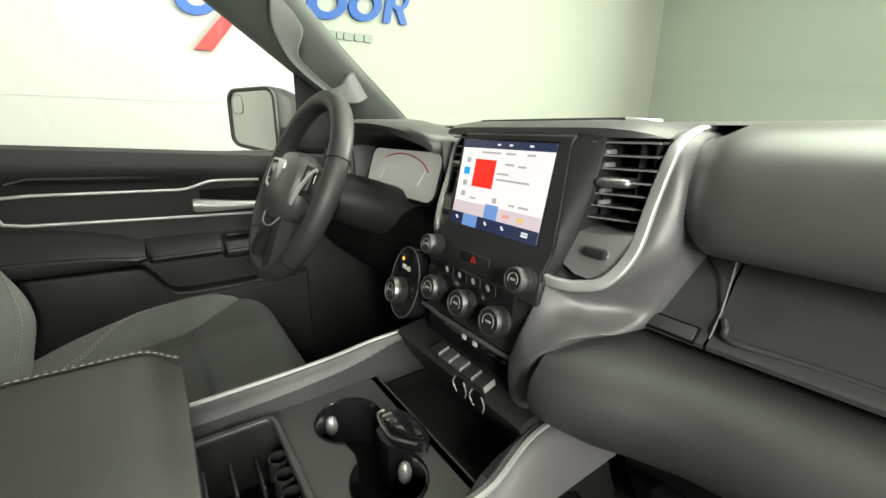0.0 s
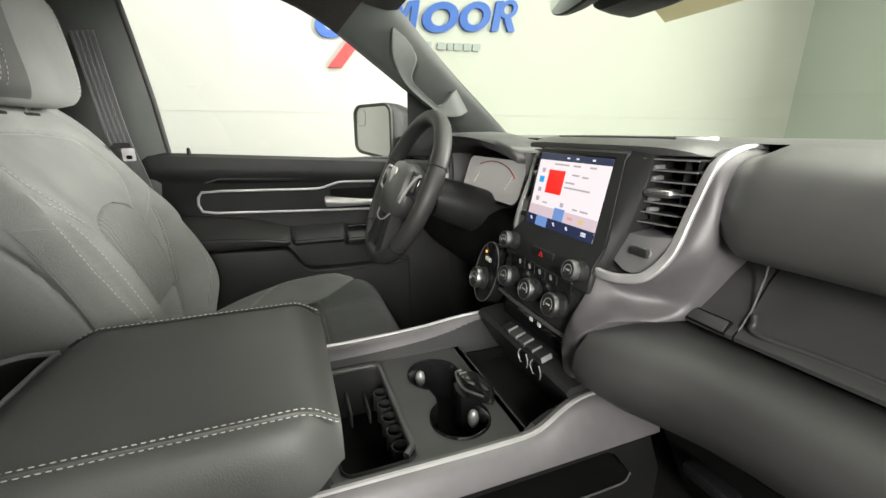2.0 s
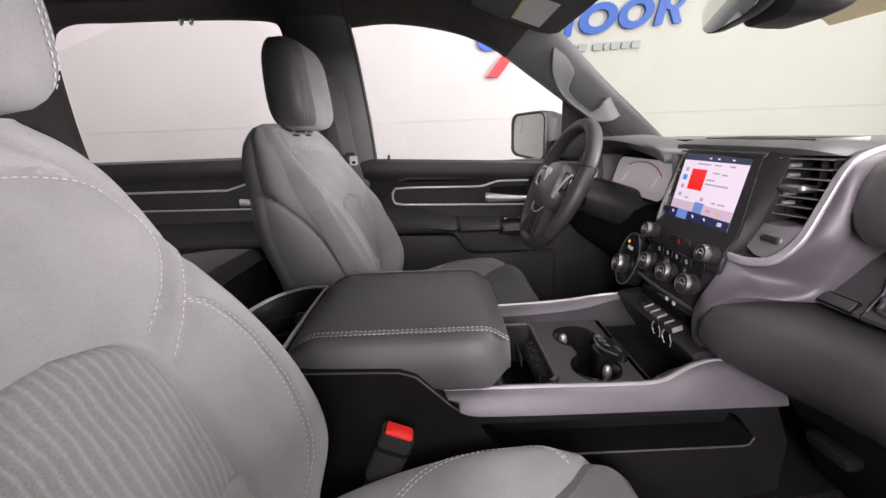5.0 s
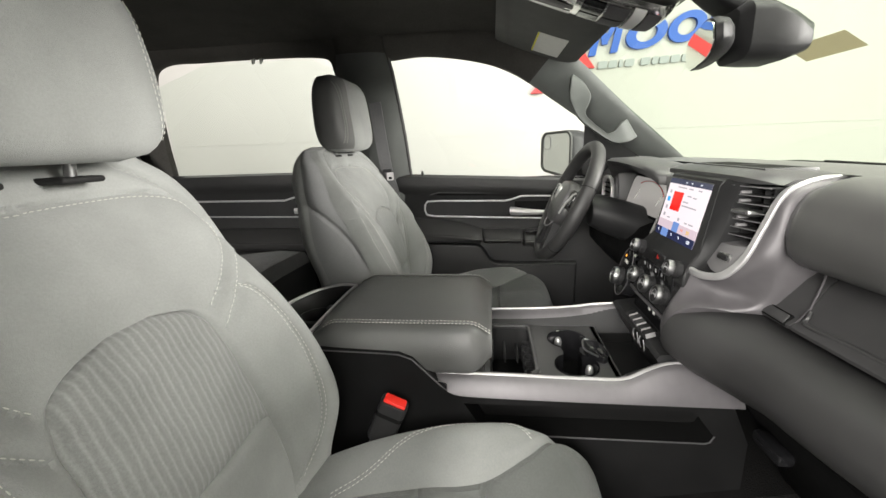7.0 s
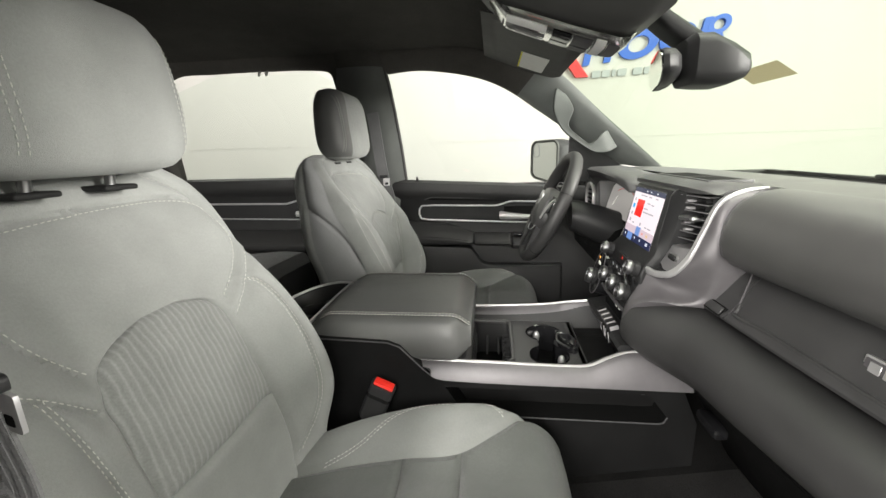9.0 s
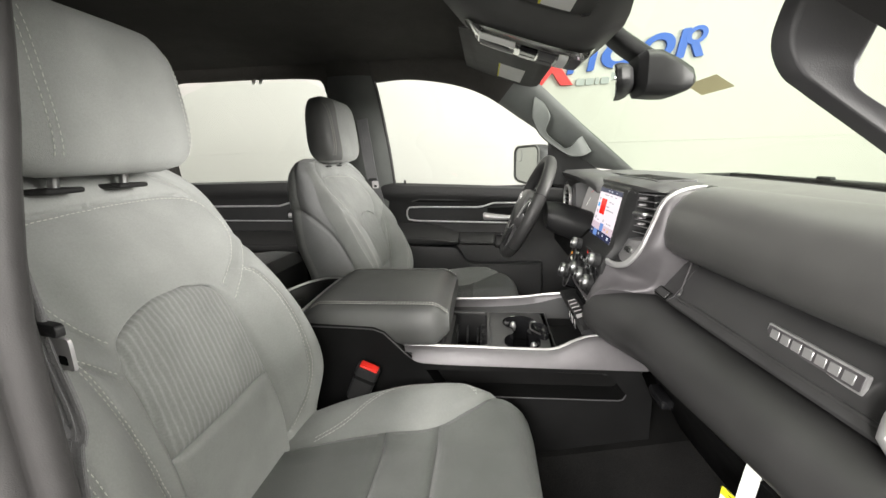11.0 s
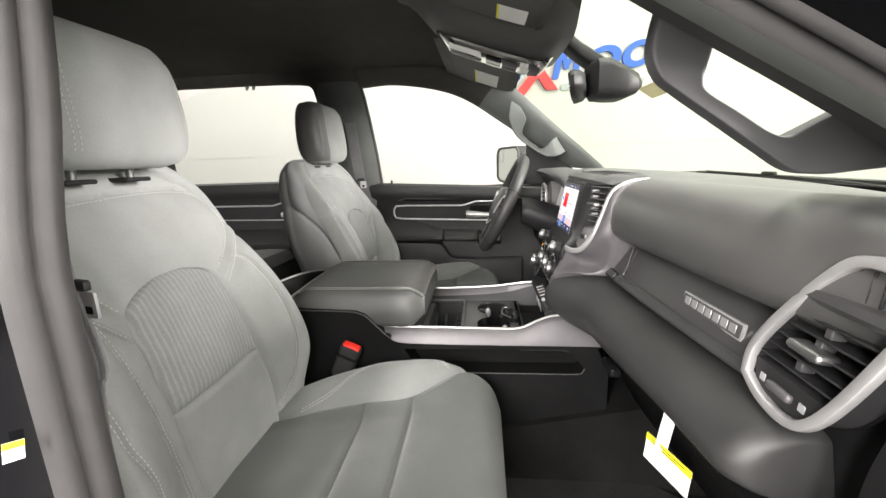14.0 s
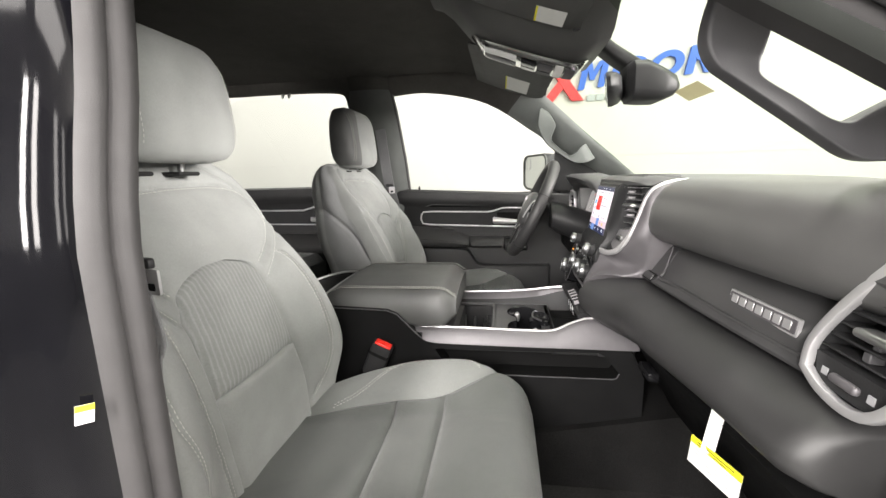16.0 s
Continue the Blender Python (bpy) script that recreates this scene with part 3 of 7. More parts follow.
    for o in (0.0, 0.028):
        if inward < 0:
            seam([(t * (u - o), z) for u, z in IN_BOLSTER], 0)
        seam([(-t * (u + o), z) for u, z in OUT_BOLSTER], 0)
        seam([(-t * (u + o), z) for u, z in OUT_EDGE], 0)
        seam([(t * (u - 0.022 + 1.4 * o), z) for u, z in IN_SIDE[4:]], 0)
    seam([(t * u, z) for u, z in IN_YOKE], 0)
    seam([(-t * u, z) for u, z in OUT_YOKE], 0)
    seam([(t * u, z) for u, z in IN_BAND], 0)
    seam([(-t * u, z) for u, z in OUT_BAND], 0)

    # head restraint
    hx, hy = cx + 0.004 * inward, dy * 0.25
    hr = []
    n = 40
    for k, z in enumerate(steps(0.0, 1.0, 26)):
        zz = 0.828 + 0.222 * z
        th = max(0.0, 1 - abs(2 * z - 1) ** 5) ** 0.5
        wd = 0.165 * (0.90 + 0.10 * math.sin(math.pi * min(1, z * 1.15))) * (0.62 + 0.38 * th)
        dp = 0.056 * (0.30 + 0.70 * th) * (1.05 - 0.18 * z)
        yy = -0.862 - 0.014 * z
        ring = []
        for i in range(n):
            t = 2 * math.pi * i / n
            c, q = math.cos(t), math.sin(t)
            ring.append((hx + wd * math.copysign(abs(c) ** 0.5, c), hy + yy + dp * math.copysign(abs(q) ** 0.62, q), zz))
        hr.append(ring)
    rest = part("head_restraint", loft(hr), M_CLOTH, root, "rounded grey cloth head restraint")
    # the driver's restraint gets a darker cover on the side towards the middle
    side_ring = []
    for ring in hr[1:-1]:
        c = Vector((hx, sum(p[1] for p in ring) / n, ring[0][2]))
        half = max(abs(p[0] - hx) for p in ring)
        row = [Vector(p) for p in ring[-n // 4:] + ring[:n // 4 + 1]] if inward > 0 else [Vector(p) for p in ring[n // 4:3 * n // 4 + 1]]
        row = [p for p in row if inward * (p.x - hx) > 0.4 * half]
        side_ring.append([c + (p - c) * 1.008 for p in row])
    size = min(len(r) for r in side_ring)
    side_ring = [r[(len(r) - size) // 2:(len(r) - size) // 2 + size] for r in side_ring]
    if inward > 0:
        part("side_cover", loft(side_ring, False, False), M_VINYL, rest, "darker side cover")
    for s in (1, -1):
        for o in (0.0, 0.009):
            pts = []
            for k in range(3, 24):
                ring = [Vector(p) for p in hr[k]]
                tgt = hx + s * ((0.128 if s == inward else 0.098) + o)
                cand = [(ring[i], ring[(i + 1) % n]) for i in range(n) if (ring[i].x - tgt) * (ring[(i + 1) % n].x - tgt) <= 0 and ring[i].y > hy - 0.862 - 0.014 * k / 26]
                if cand:
                    a, b = cand[0]
                    pts.append(a.lerp(b, (tgt - a.x) / ((b.x - a.x) or 1)) + Vector((0, 0.0016, 0)))
            if len(pts) > 3:
                stitches(pts, (0, 1, 0), M_THREAD, rest)
    for px in (-0.055, 0.055):
        part("headrest_post", sweep([(hx + px, hy - 0.889, 0.808 + dy * 0.15), (hx + px, hy - 0.880, 0.86)], circle(0.0065, 12), up=(0, 1, 0)), M_CHROME, root, "chrome post")
        part("post_collar", rbox(hx + px - 0.027, hx + px + 0.027, hy - 0.914 - dy * 0.2, hy - 0.868 - dy * 0.2, 0.805 + dy * 0.15, 0.813 + dy * 0.15, 0.0038), M_RUBBER, root, "black plastic post collar")

    # seat cushion
    zc = table([(-0.76, 0.245), (-0.70, 0.252), (-0.60, 0.268), (-0.45, 0.288), (-0.36, 0.300), (-0.27, 0.302), (-0.238, 0.294), (-0.218, 0.274), (-0.205, 0.235)])
    cb = table([(-0.76, 0.02), (-0.66, 0.045), (-0.50, 0.066), (-0.38, 0.062), (-0.30, 0.038), (-0.24, 0.012), (-0.20, 0.0)])
    cw = table([(-0.76, 0.235), (-0.60, 0.262), (-0.40, 0.275), (-0.28, 0.276), (-0.235, 0.272), (-0.205, 0.256)])
    c_se = table([(-0.76, 0.60), (-0.5, 0.60), (-0.40, 0.61), (-0.33, 0.74), (-0.28, 0.92), (-0.20, 0.98)])

    def pad(u, y, sink=0.0):
        a = abs(u)
        z = zc(y) + cb(y) * smooth01(0.42, 0.86, a)
        drop = max(0.0, (a - 0.86) / 0.14)
        z -= 0.09 * (1 - math.sqrt(max(0.0, 1 - drop * drop)))
        return Vector((cx + u * cw(y), y + dy, z - sink))

    Y = steps(-0.76, -0.205, 48)

    def cushion_strip(lo, hi, y0, y1, n, sunk, cap):
        def f(k, y):
            t = k / n
            u = lo(y) + (hi(y) - lo(y)) * t
            w = abs(hi(y) - lo(y)) * cw(y)
            e = min(t * w if sunk[0] else 9, (1 - t) * w if sunk[1] else 9, (y - y0) if cap[0] else 9, (y1 - y) if cap[1] else 9)
            return pad(u, y, 0.013 * max(0.0, 1 - e / 0.015) ** 2)
        ys = [y0] + [y for y in Y if y0 + 0.001 < y < y1 - 0.001] + [y1]
        if cap[0]:
            ys = [y0, y0 + 0.004, y0 + 0.009] + [y for y in ys if y > y0 + 0.011]
        if cap[1]:
            ys = [y for y in ys if y < y1 - 0.011] + [y1 - 0.009, y1 - 0.004, y1]
        return grid(f, range(n + 1), ys)

    for s in (1, -1):
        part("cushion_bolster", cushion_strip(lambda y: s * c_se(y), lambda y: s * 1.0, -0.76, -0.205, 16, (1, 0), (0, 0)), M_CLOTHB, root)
        for o in (0.0, 0.026):
            row = bez([(u + o, y, 0) for u, y in ((0.58, -0.66), (0.66, -0.60), (0.84, -0.52), (0.935, -0.40), (0.88, -0.350), (0.79, -0.322))], 10)
            stitches([pad(s * p.x, p.y) + Vector((0, 0, 0.001)) for p in row], (0, 0, 1), M_THREAD, root)
    for y0, y1 in ((-0.76, -0.512), (-0.512, -0.402), (-0.402, -0.205)):
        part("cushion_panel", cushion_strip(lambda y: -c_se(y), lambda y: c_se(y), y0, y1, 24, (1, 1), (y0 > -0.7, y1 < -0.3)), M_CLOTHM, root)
    # skirts round the cushion
    ring_t = [pad(-1, y) for y in Y] + [pad(u, Y[-1]) for u in steps(-1, 1, 12)] + [pad(1, y) for y in reversed(Y)]
    rows = [ring_t]
    for dz, k in ((0.03, 0.0), (0.10, 0.02), (0.16, 0.03)):
        rows.append([Vector((cx + (p.x - cx) * (1 - k), p.y - k * (p.y - dy > -0.2), min(p.z - 0.005, 0.235) - dz)) for p in ring_t])
    part("cushion_skirt", loft(rows, False, False), M_VINYL, root, "dark vinyl side skirt of the cushion")
    part("seat_base", rbox(cx - 0.20, cx + 0.20, dy - 0.72, dy - 0.24, 0.035, 0.18, 0.02), M_HARD, root, "black seat base on the floor rails")
    # plastic shield on the door side
    xo = cx - inward * 0.262
    part("side_shield", rbox(xo - 0.018, xo + 0.018, dy - 0.80, dy - 0.25, 0.10, 0.235, 0.016), M_HARD, root, "black plastic side shield")
    return root


def rib_cloth():
    """Cloth with fine wavy ribs that run across the insert."""
    mat = fabric("ribbed_grey_cloth", (0.245, 0.252, 0.245), 1000, 0.5)
    nt = mat.node_tree
    p = nt.nodes["Principled BSDF"]
    geo = nt.nodes.new("ShaderNodeTexCoord")
    w = nt.nodes.new("ShaderNodeTexWave")
    w.wave_type, w.bands_direction = "BANDS", "X"
    w.inputs["Scale"].default_value = 30.0
    w.inputs["Distortion"].default_value = 4.0
    w.inputs["Detail"].default_value = 2.0
    w.inputs["Detail Scale"].default_value = 0.6
    nt.links.new(geo.outputs["Object"], w.inputs["Vector"])
    old = p.inputs["Normal"].links[0].from_node
    b = nt.nodes.new("ShaderNodeBump")
    b.inputs["Strength"].default_value, b.inputs["Distance"].default_value = 0.4, 0.0012
    nt.links.new(w.outputs["Fac"], b.inputs["Height"])
    nt.links.new(old.outputs["Normal"], b.inputs["Normal"])
    nt.links.new(b.outputs["Normal"], p.inputs["Normal"])
    shade = nt.nodes.new("ShaderNodeMapRange")
    shade.inputs["To Min"].default_value, shade.inputs["To Max"].default_value = 0.95, 1.22
    thin = nt.nodes.new("ShaderNodeMath")
    thin.operation = "POWER"
    thin.inputs[1].default_value = 3.0
    nt.links.new(w.outputs["Fac"], thin.inputs[0])
    nt.links.new(thin.outputs[0], shade.inputs["Value"])
    tone = nt.nodes.new("ShaderNodeVectorMath")
    tone.operation = "SCALE"
    nt.links.new(p.inputs["Base Color"].links[0].from_socket, tone.inputs[0])
    nt.links.new(shade.outputs["Result"], tone.inputs["Scale"])
    nt.links.new(tone.outputs["Vector"], p.inputs["Base Color"])
    return mat


M_RIB = rib_cloth()
M_CLOTHS = fabric("smooth_side_cloth", (0.235, 0.238, 0.240), 1400, 0.25, 0.05, 0.1, 0.05)
# seat cloth darkened to offset the light on the upward cushion bolsters
M_CLOTHB = fabric("shaded_bolster_cloth", (0.165, 0.171, 0.164), 1000, fleck=0.05)
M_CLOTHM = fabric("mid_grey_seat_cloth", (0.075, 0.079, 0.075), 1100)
front_seat("passenger_seat", 0.475, 0.0, -1, "grey cloth front passenger seat with white stitching")
front_seat("driver_seat", -0.475, 0.042, 1, "grey cloth driver seat with white stitching, slid forward")

# ---- centre console ----
def centre_console():
    root = thing("center_console", "black centre console with silver side trims and cup holders", "console")
    # lower body, one shell on each side with a storage slot
    for s in (1, -1):
        x = s * 0.18
        prof = [(-0.92, 0.03), (-0.92, 0.44), (-0.74, 0.462), (-0.565, 0.456), (-0.540, 0.447), (-0.490, 0.396), (-0.475, 0.384), (-0.455, 0.377), (-0.43, 0.374), (0.03, 0.370), (0.06, 0.30), (0.06, 0.03)]
        slot = [(-0.405, 0.296), (-0.445, 0.360), (-0.045, 0.362), (-0.030, 0.354), (0.002, 0.312), (-0.004, 0.300), (-0.012, 0.297)]
        bm = bmesh.new()
        outer = [bm.verts.new((x, y, z)) for y, z in prof]
        hole = [bm.verts.new((x, y, z)) for y, z in slot]
        e = [bm.edges.new((a, b)) for a, b in zip(outer, outer[1:] + outer[:1])] + [bm.edges.new((a, b)) for a, b in zip(hole, hole[1:] + hole[:1])]
        bmesh.ops.triangle_fill(bm, use_beauty=True, use_dissolve=False, edges=e)
        # shallow slot lined near-black in place of deep shade
        part("storage_slot", loft([[(x + s * d, y, z) for y, z in slot] for d in (-0.001, -0.057)], True, False), M_DARK, root, "storage slot, its shade put in as near-black")
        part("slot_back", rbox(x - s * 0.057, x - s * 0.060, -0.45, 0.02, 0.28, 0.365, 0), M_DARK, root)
        top = [bm.verts.new((x - s * 0.03, v.co.y, v.co.z + 0.012 * (0.035 < v.co.z))) for v in outer]
        for i in range(len(outer) - 1):
            bm.faces.new((outer[i], outer[i + 1], top[i + 1], top[i]))
        part("side_panel", bm, M_LOWER, root)
        part("panel_edge", sweep([(x, y, z + 0.001) for y, z in ((-0.90, 0.443), (-0.74, 0.463), (-0.60, 0.459), (-0.565, 0.457), (-0.540, 0.448), (-0.490, 0.397), (-0.475, 0.385), (-0.455, 0.377))], circle(0.0016, 6), up=(1, 0, 0)), M_HANDLE, root)
        part("slot_lip", sweep([(x + s * 0.0008, y, z) for y, z in ((-0.405, 0.2955), (-0.012, 0.2965), (-0.003, 0.2995), (0.003, 0.312))], circle(0.0016, 6), up=(1, 0, 0)), M_HANDLE, root)
        # silver trim that sweeps along the top edge
        yy = steps(-0.516, 0.045, 42)
        # the passenger's rail kicks up towards the dash, the driver's runs straight
        kick = [(-0.52, 0.412), (-0.35, 0.410), (-0.20, 0.407), (-0.15, 0.409), (-0.11, 0.426), (-0.07, 0.438), (-0.03, 0.437), (0.045, 0.425)]
        hi = table(kick if s > 0 else [(-0.52, 0.412), (-0.35, 0.412), (-0.20, 0.419), (-0.077, 0.435), (0.045, 0.438)])
        lo = table([(-0.52, 0.412), (-0.485, 0.391), (-0.465, 0.381), (-0.44, 0.377), (-0.3, 0.374), (0.045, 0.372)])
        xt = table([(-0.52, 0.158), (-0.15, 0.158), (-0.08, 0.150), (0.045, 0.150)])
        rings = []
        for y in yy:
            h, l, w = hi(y), min(lo(y), hi(y) - 0.012), xt(y)
            rings.append([(s * (w - 0.012), y, h - 0.004), (s * (w - 0.008), y, h), (s * (w + 0.004), y, h - 0.001), (s * (w + 0.014), max(y, -0.508), h - 0.010), (s * 0.183, max(y, -0.476), l + 0.004), (s * 0.184, max(y, -0.474), l), (s * 0.17, max(y, -0.474), l - 0.004)])
        part("silver_trim", loft(rings, False, False), M_GUN, root, "satin grey metallic side trim")
        part("bright_edge", sweep([(s * (xt(y) + 0.001), y, hi(y) + 0.0015) for y in yy], [(-0.0028, -0.002), (0.0028, -0.002), (0.002, 0.0012), (-0.002, 0.0012)]), M_SILVER, root, "bright silver edge strip")
        # inner wall down to the deck
        ym = [y for y in yy if y < (-0.13 if s > 0 else -0.06)]
        foot = lambda y: 0.386 + 0.034 * smooth01(-0.17, -0.12, y) * (s > 0)
        part("inner_trim", loft([[(s * (xt(y) - 0.002), y, hi(y) - 0.001), (s * (xt(y) - 0.006), y, hi(y) - 0.003), (s * 0.1365, y, foot(y)), (s * 0.134, y, foot(y) - 0.004)] for y in ym], False, False), M_GUN, root, "satin grey inner face of the side trim")
        part("inner_wall", loft([[(s * (xt(y) - 0.006), y, hi(y) - 0.004), (s * 0.1355, y, min(foot(y) - 0.001, hi(y) - 0.006)), (s * 0.128, y, 0.372), (s * 0.126, y, 0.335)] for y in yy], False, False), M_HARD, root)
        if s > 0:
            part("facet_line", sweep([(s * 0.137, -0.165, 0.388), (s * 0.136, -0.12, 0.412), (s * 0.137, -0.075, 0.434)], circle(0.0010, 6)), M_HANDLE, root)
    # deck with a bin and a twin cup well
    deck_z = 0.378
    CUPS = ((-0.056, -0.215), (0.060, -0.215))
    bm = bmesh.new()
    outer = [bm.verts.new((u, v, deck_z)) for u, v in ((-0.135, -0.42), (-0.135, -0.135), (0.135, -0.135), (0.135, -0.42))]
    bin_shape = [(u, v - 0.345) for u, v in rrect(0.225, 0.095, 0.016, 4)]
    well = [(CUPS[1][0] + 0.044 * math.cos(a), CUPS[1][1] + 0.044 * math.sin(a)) for a in steps(radians(-152), radians(152), 24)]
    well += [(0.003 , -0.198), (0.001, -0.197)]
    well += [(CUPS[0][0] + 0.044 * math.cos(a), CUPS[0][1] + 0.044 * math.sin(a)) for a in steps(radians(28), radians(332), 24)]
    well += [(0.001, -0.233), (0.003, -0.232)]
    edges = [bm.edges.new((a, b)) for a, b in zip(outer, outer[1:] + outer[:1])]
    for shp in (bin_shape, well):
        hv = [bm.verts.new((u, v, deck_z)) for u, v in shp]
        edges += [bm.edges.new((a, b)) for a, b in zip(hv, hv[1:] + hv[:1])]
    bmesh.ops.triangle_fill(bm, use_beauty=True, use_dissolve=False, edges=edges)
    for f in list(bm.faces):
        c = f.calc_center_median()
        if (abs(c.x) < 0.1 and -0.385 < c.y < -0.305) or any((c.x - cx) ** 2 + (c.y - cy) ** 2 < 0.042 ** 2 for cx, cy in CUPS) or (abs(c.x) < 0.02 and -0.231 < c.y < -0.199):
            bm.faces.remove(f)
    part("deck", bm, M_SOFT, root)
    for hv, depth, nm in ((bin_shape, 0.085, "bin"), (well, 0.070, "cup_well")):
        cx = sum(p[0] for p in hv) / len(hv)
        cy = sum(p[1] for p in hv) / len(hv)
        rings = [[(cx + (u - cx) * k, cy + (v - cy) * k, z) for u, v in hv] for k, z in ((1.045, deck_z + 0.0005), (1.02, deck_z + 0.0035), (1.0, deck_z + 0.002), (0.985, deck_z - 0.006), (0.95, deck_z - depth))]
        cup = part(nm, loft(rings, True, False), M_HARD if nm == "bin" else M_GLOSS, root, "" if nm == "bin" else "glossy black twin cup holder")
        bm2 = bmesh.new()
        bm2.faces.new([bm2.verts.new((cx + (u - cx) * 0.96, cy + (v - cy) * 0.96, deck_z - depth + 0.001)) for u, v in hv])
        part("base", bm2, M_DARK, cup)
        if nm == "cup_well":
            for (fx, fy), a in zip(CUPS, (202, 121)):
                px, py = fx + 0.037 * math.cos(radians(a)), fy + 0.037 * math.sin(radians(a))
                part("grip_finger", loft([[(px + r * c, py + r * q, z) for c, q in circle(1, 12)] for z, r in ((deck_z - 0.040, 0.004), (deck_z - 0.034, 0.008), (deck_z - 0.024, 0.009), (deck_z - 0.015, 0.007), (deck_z - 0.011, 0.003))]), M_SILVER, cup, "sprung grey grip finger")
    part("bin_lip", sweep([(u * 1.0, v, deck_z + 0.006) for u, v in ((-0.112, -0.405), (-0.112, -0.312), (-0.108, -0.303), (-0.098, -0.299), (0.098, -0.299), (0.112, -0.312))], rrect(0.009, 0.010, 0.003, 3)), M_SOFT, root, "raised rim of the bin")
    for k in range(3):
        part("bin_ledge", rbox(-0.108, -0.045, -0.392 + 0.030 * k, -0.388 + 0.030 * k, 0.318, 0.352 - 0.006 * k, 0.002, 2), M_SOFT, root)
    for k in range(5):
        part("coin_holder", turned([(0.001, 0.0), (0.0125, 0.0), (0.0125, 0.03), (0.0105, 0.03), (0.0105, 0.006), (0.001, 0.006)], 18, pose(-0.058 + 0.032 * k, -0.309, 0.335, 90, 0, 0)), M_HARD, root)
    # phone tray ahead of the cup holders
    part("tray_floor", rbox(-0.135, 0.135, -0.15, 0.03, 0.335, 0.342, 0.002), M_RUBBER, root)
    part("tray_step", rbox(-0.135, 0.135, -0.15, -0.135, 0.335, 0.378, 0.003), M_HARD, root)
    # tongue between the cup well and the tray
    tongue = [(p.x, p.y) for p in bez([(u, v, 0) for u, v in ((-0.031, -0.181), (-0.008, -0.187), (0.018, -0.186), (0.046, -0.166), (0.050, -0.155), (0.034, -0.145), (-0.004, -0.146), (-0.026, -0.157), (-0.031, -0.181))], 4)][:-1]
    shaped = lambda k, z: [(0.008 + (u - 0.008) * k, -0.166 + (v + 0.166) * k, z) for u, v in tongue]
    clip = part("tray_tongue", loft([shaped(1.02, 0.366), shaped(1.02, 0.386), shaped(1.0, 0.391), shaped(0.93, 0.392), shaped(0.84, 0.388), shaped(0.5, 0.382), shaped(0.05, 0.381)]), M_GLOSS, root, "dark dished tray tongue with a chrome rim")
    part("rim", sweep(bez([(-0.034, -0.172, 0.391), (-0.031, -0.183, 0.391), (-0.008, -0.189, 0.391), (0.018, -0.188, 0.391), (0.046, -0.168, 0.391)], 6), circle(0.0020, 8)), M_CHROME, clip, "chrome rim")

    # armrest lid
    rings = []
    n = 20
    lid_y = [-0.745, -0.742, -0.735, -0.72, -0.70, -0.68, -0.60, -0.50, -0.46, -0.445, -0.435, -0.425, -0.415, -0.408, -0.402, -0.397, -0.393, -0.391]
    for y in lid_y:
        k0 = smooth01(-0.747, -0.70, y) * 0.5 + 0.5
        k1 = 1 - 0.55 * smooth01(-0.450, -0.388, y) ** 2.5
        zt = 0.470 + 0.040 * smooth01(-0.775, -0.69, y) * k1
        zb = 0.410 + 0.05 * (1 - k1)
        w = 0.172 - 0.034 * (1 - k1)
        hz = zt - zb
        shape = [(-w + 0.012, zb), (-w, zb + 0.14 * hz), (-w + 0.001, zb + 0.46 * hz), (-w + 0.008, zb + 0.82 * hz), (-w + 0.022, zb + 0.96 * hz)]
        shape += [(t * (w - 0.04), zt + 0.006 * (1 - t * t)) for t in steps(-1, 1, 10)]
        shape += [(-u, z) for u, z in reversed(shape[:5])]
        rings.append([(u, y, z) for u, z in shape])
    lid = part("armrest_lid", loft(rings), M_LID, root, "padded black armrest lid with double white stitching", 60)
    for s in (1, -1):
        for o in (0.0, 0.008):
            path = []
            for r in rings[3:-1]:
                a = Vector(r[4 if s < 0 else -5])
                path.append(Vector((s * (0.151 - o), a.y, a.z + 0.003 + 0.25 * o)))
            path = bez([tuple(p) for p in path], 8)
            stitches(path, (0, 0, 1), M_THREAD, lid, 0.0045, 0.0028, 0.0007)
        part("seam", sweep([(s * 0.1465, r[0][1], Vector(r[4 if s < 0 else -5]).z + 0.0035) for r in rings[2:-1]], circle(0.0022, 6)), M_LID, lid)
    part("lid_base", rbox(-0.165, 0.165, -0.745, -0.405, 0.385, 0.412, 0.008), M_HARD, root)
    # open tub behind the lid
    tub = [(0.158, -0.752), (0.160, -0.80), (0.150, -0.855), (0.115, -0.893), (0.05, -0.908), (-0.05, -0.908), (-0.115, -0.893), (-0.150, -0.855), (-0.160, -0.80), (-0.158, -0.752)]
    path = bez([(u, v, 0.472 - 0.02 * smooth01(-0.80, -0.91, v)) for u, v in tub], 5)
    part("tub_wall", loft([[(p.x * 1.10, p.y - 0.012, 0.05) for p in path], [(p.x * 1.10, p.y - 0.012, p.z - 0.012) for p in path], [(p.x * 1.07, p.y - 0.008, p.z) for p in path], [(p.x, p.y, p.z) for p in path], [(p.x * 0.97, p.y + 0.004, p.z - 0.006) for p in path], [(p.x * 0.90, p.y + 0.012, 0.385) for p in path]], False, False), M_HARD, root)
    part("tub_rim", sweep([(p.x * 1.05, p.y - 0.006, p.z + 0.001) for p in path], [(-0.005, -0.002), (0.005, -0.002), (0.004, 0.003), (-0.004, 0.003)]), M_SILVER, root, "bright silver rim")
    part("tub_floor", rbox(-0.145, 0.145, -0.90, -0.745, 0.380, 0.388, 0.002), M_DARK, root)
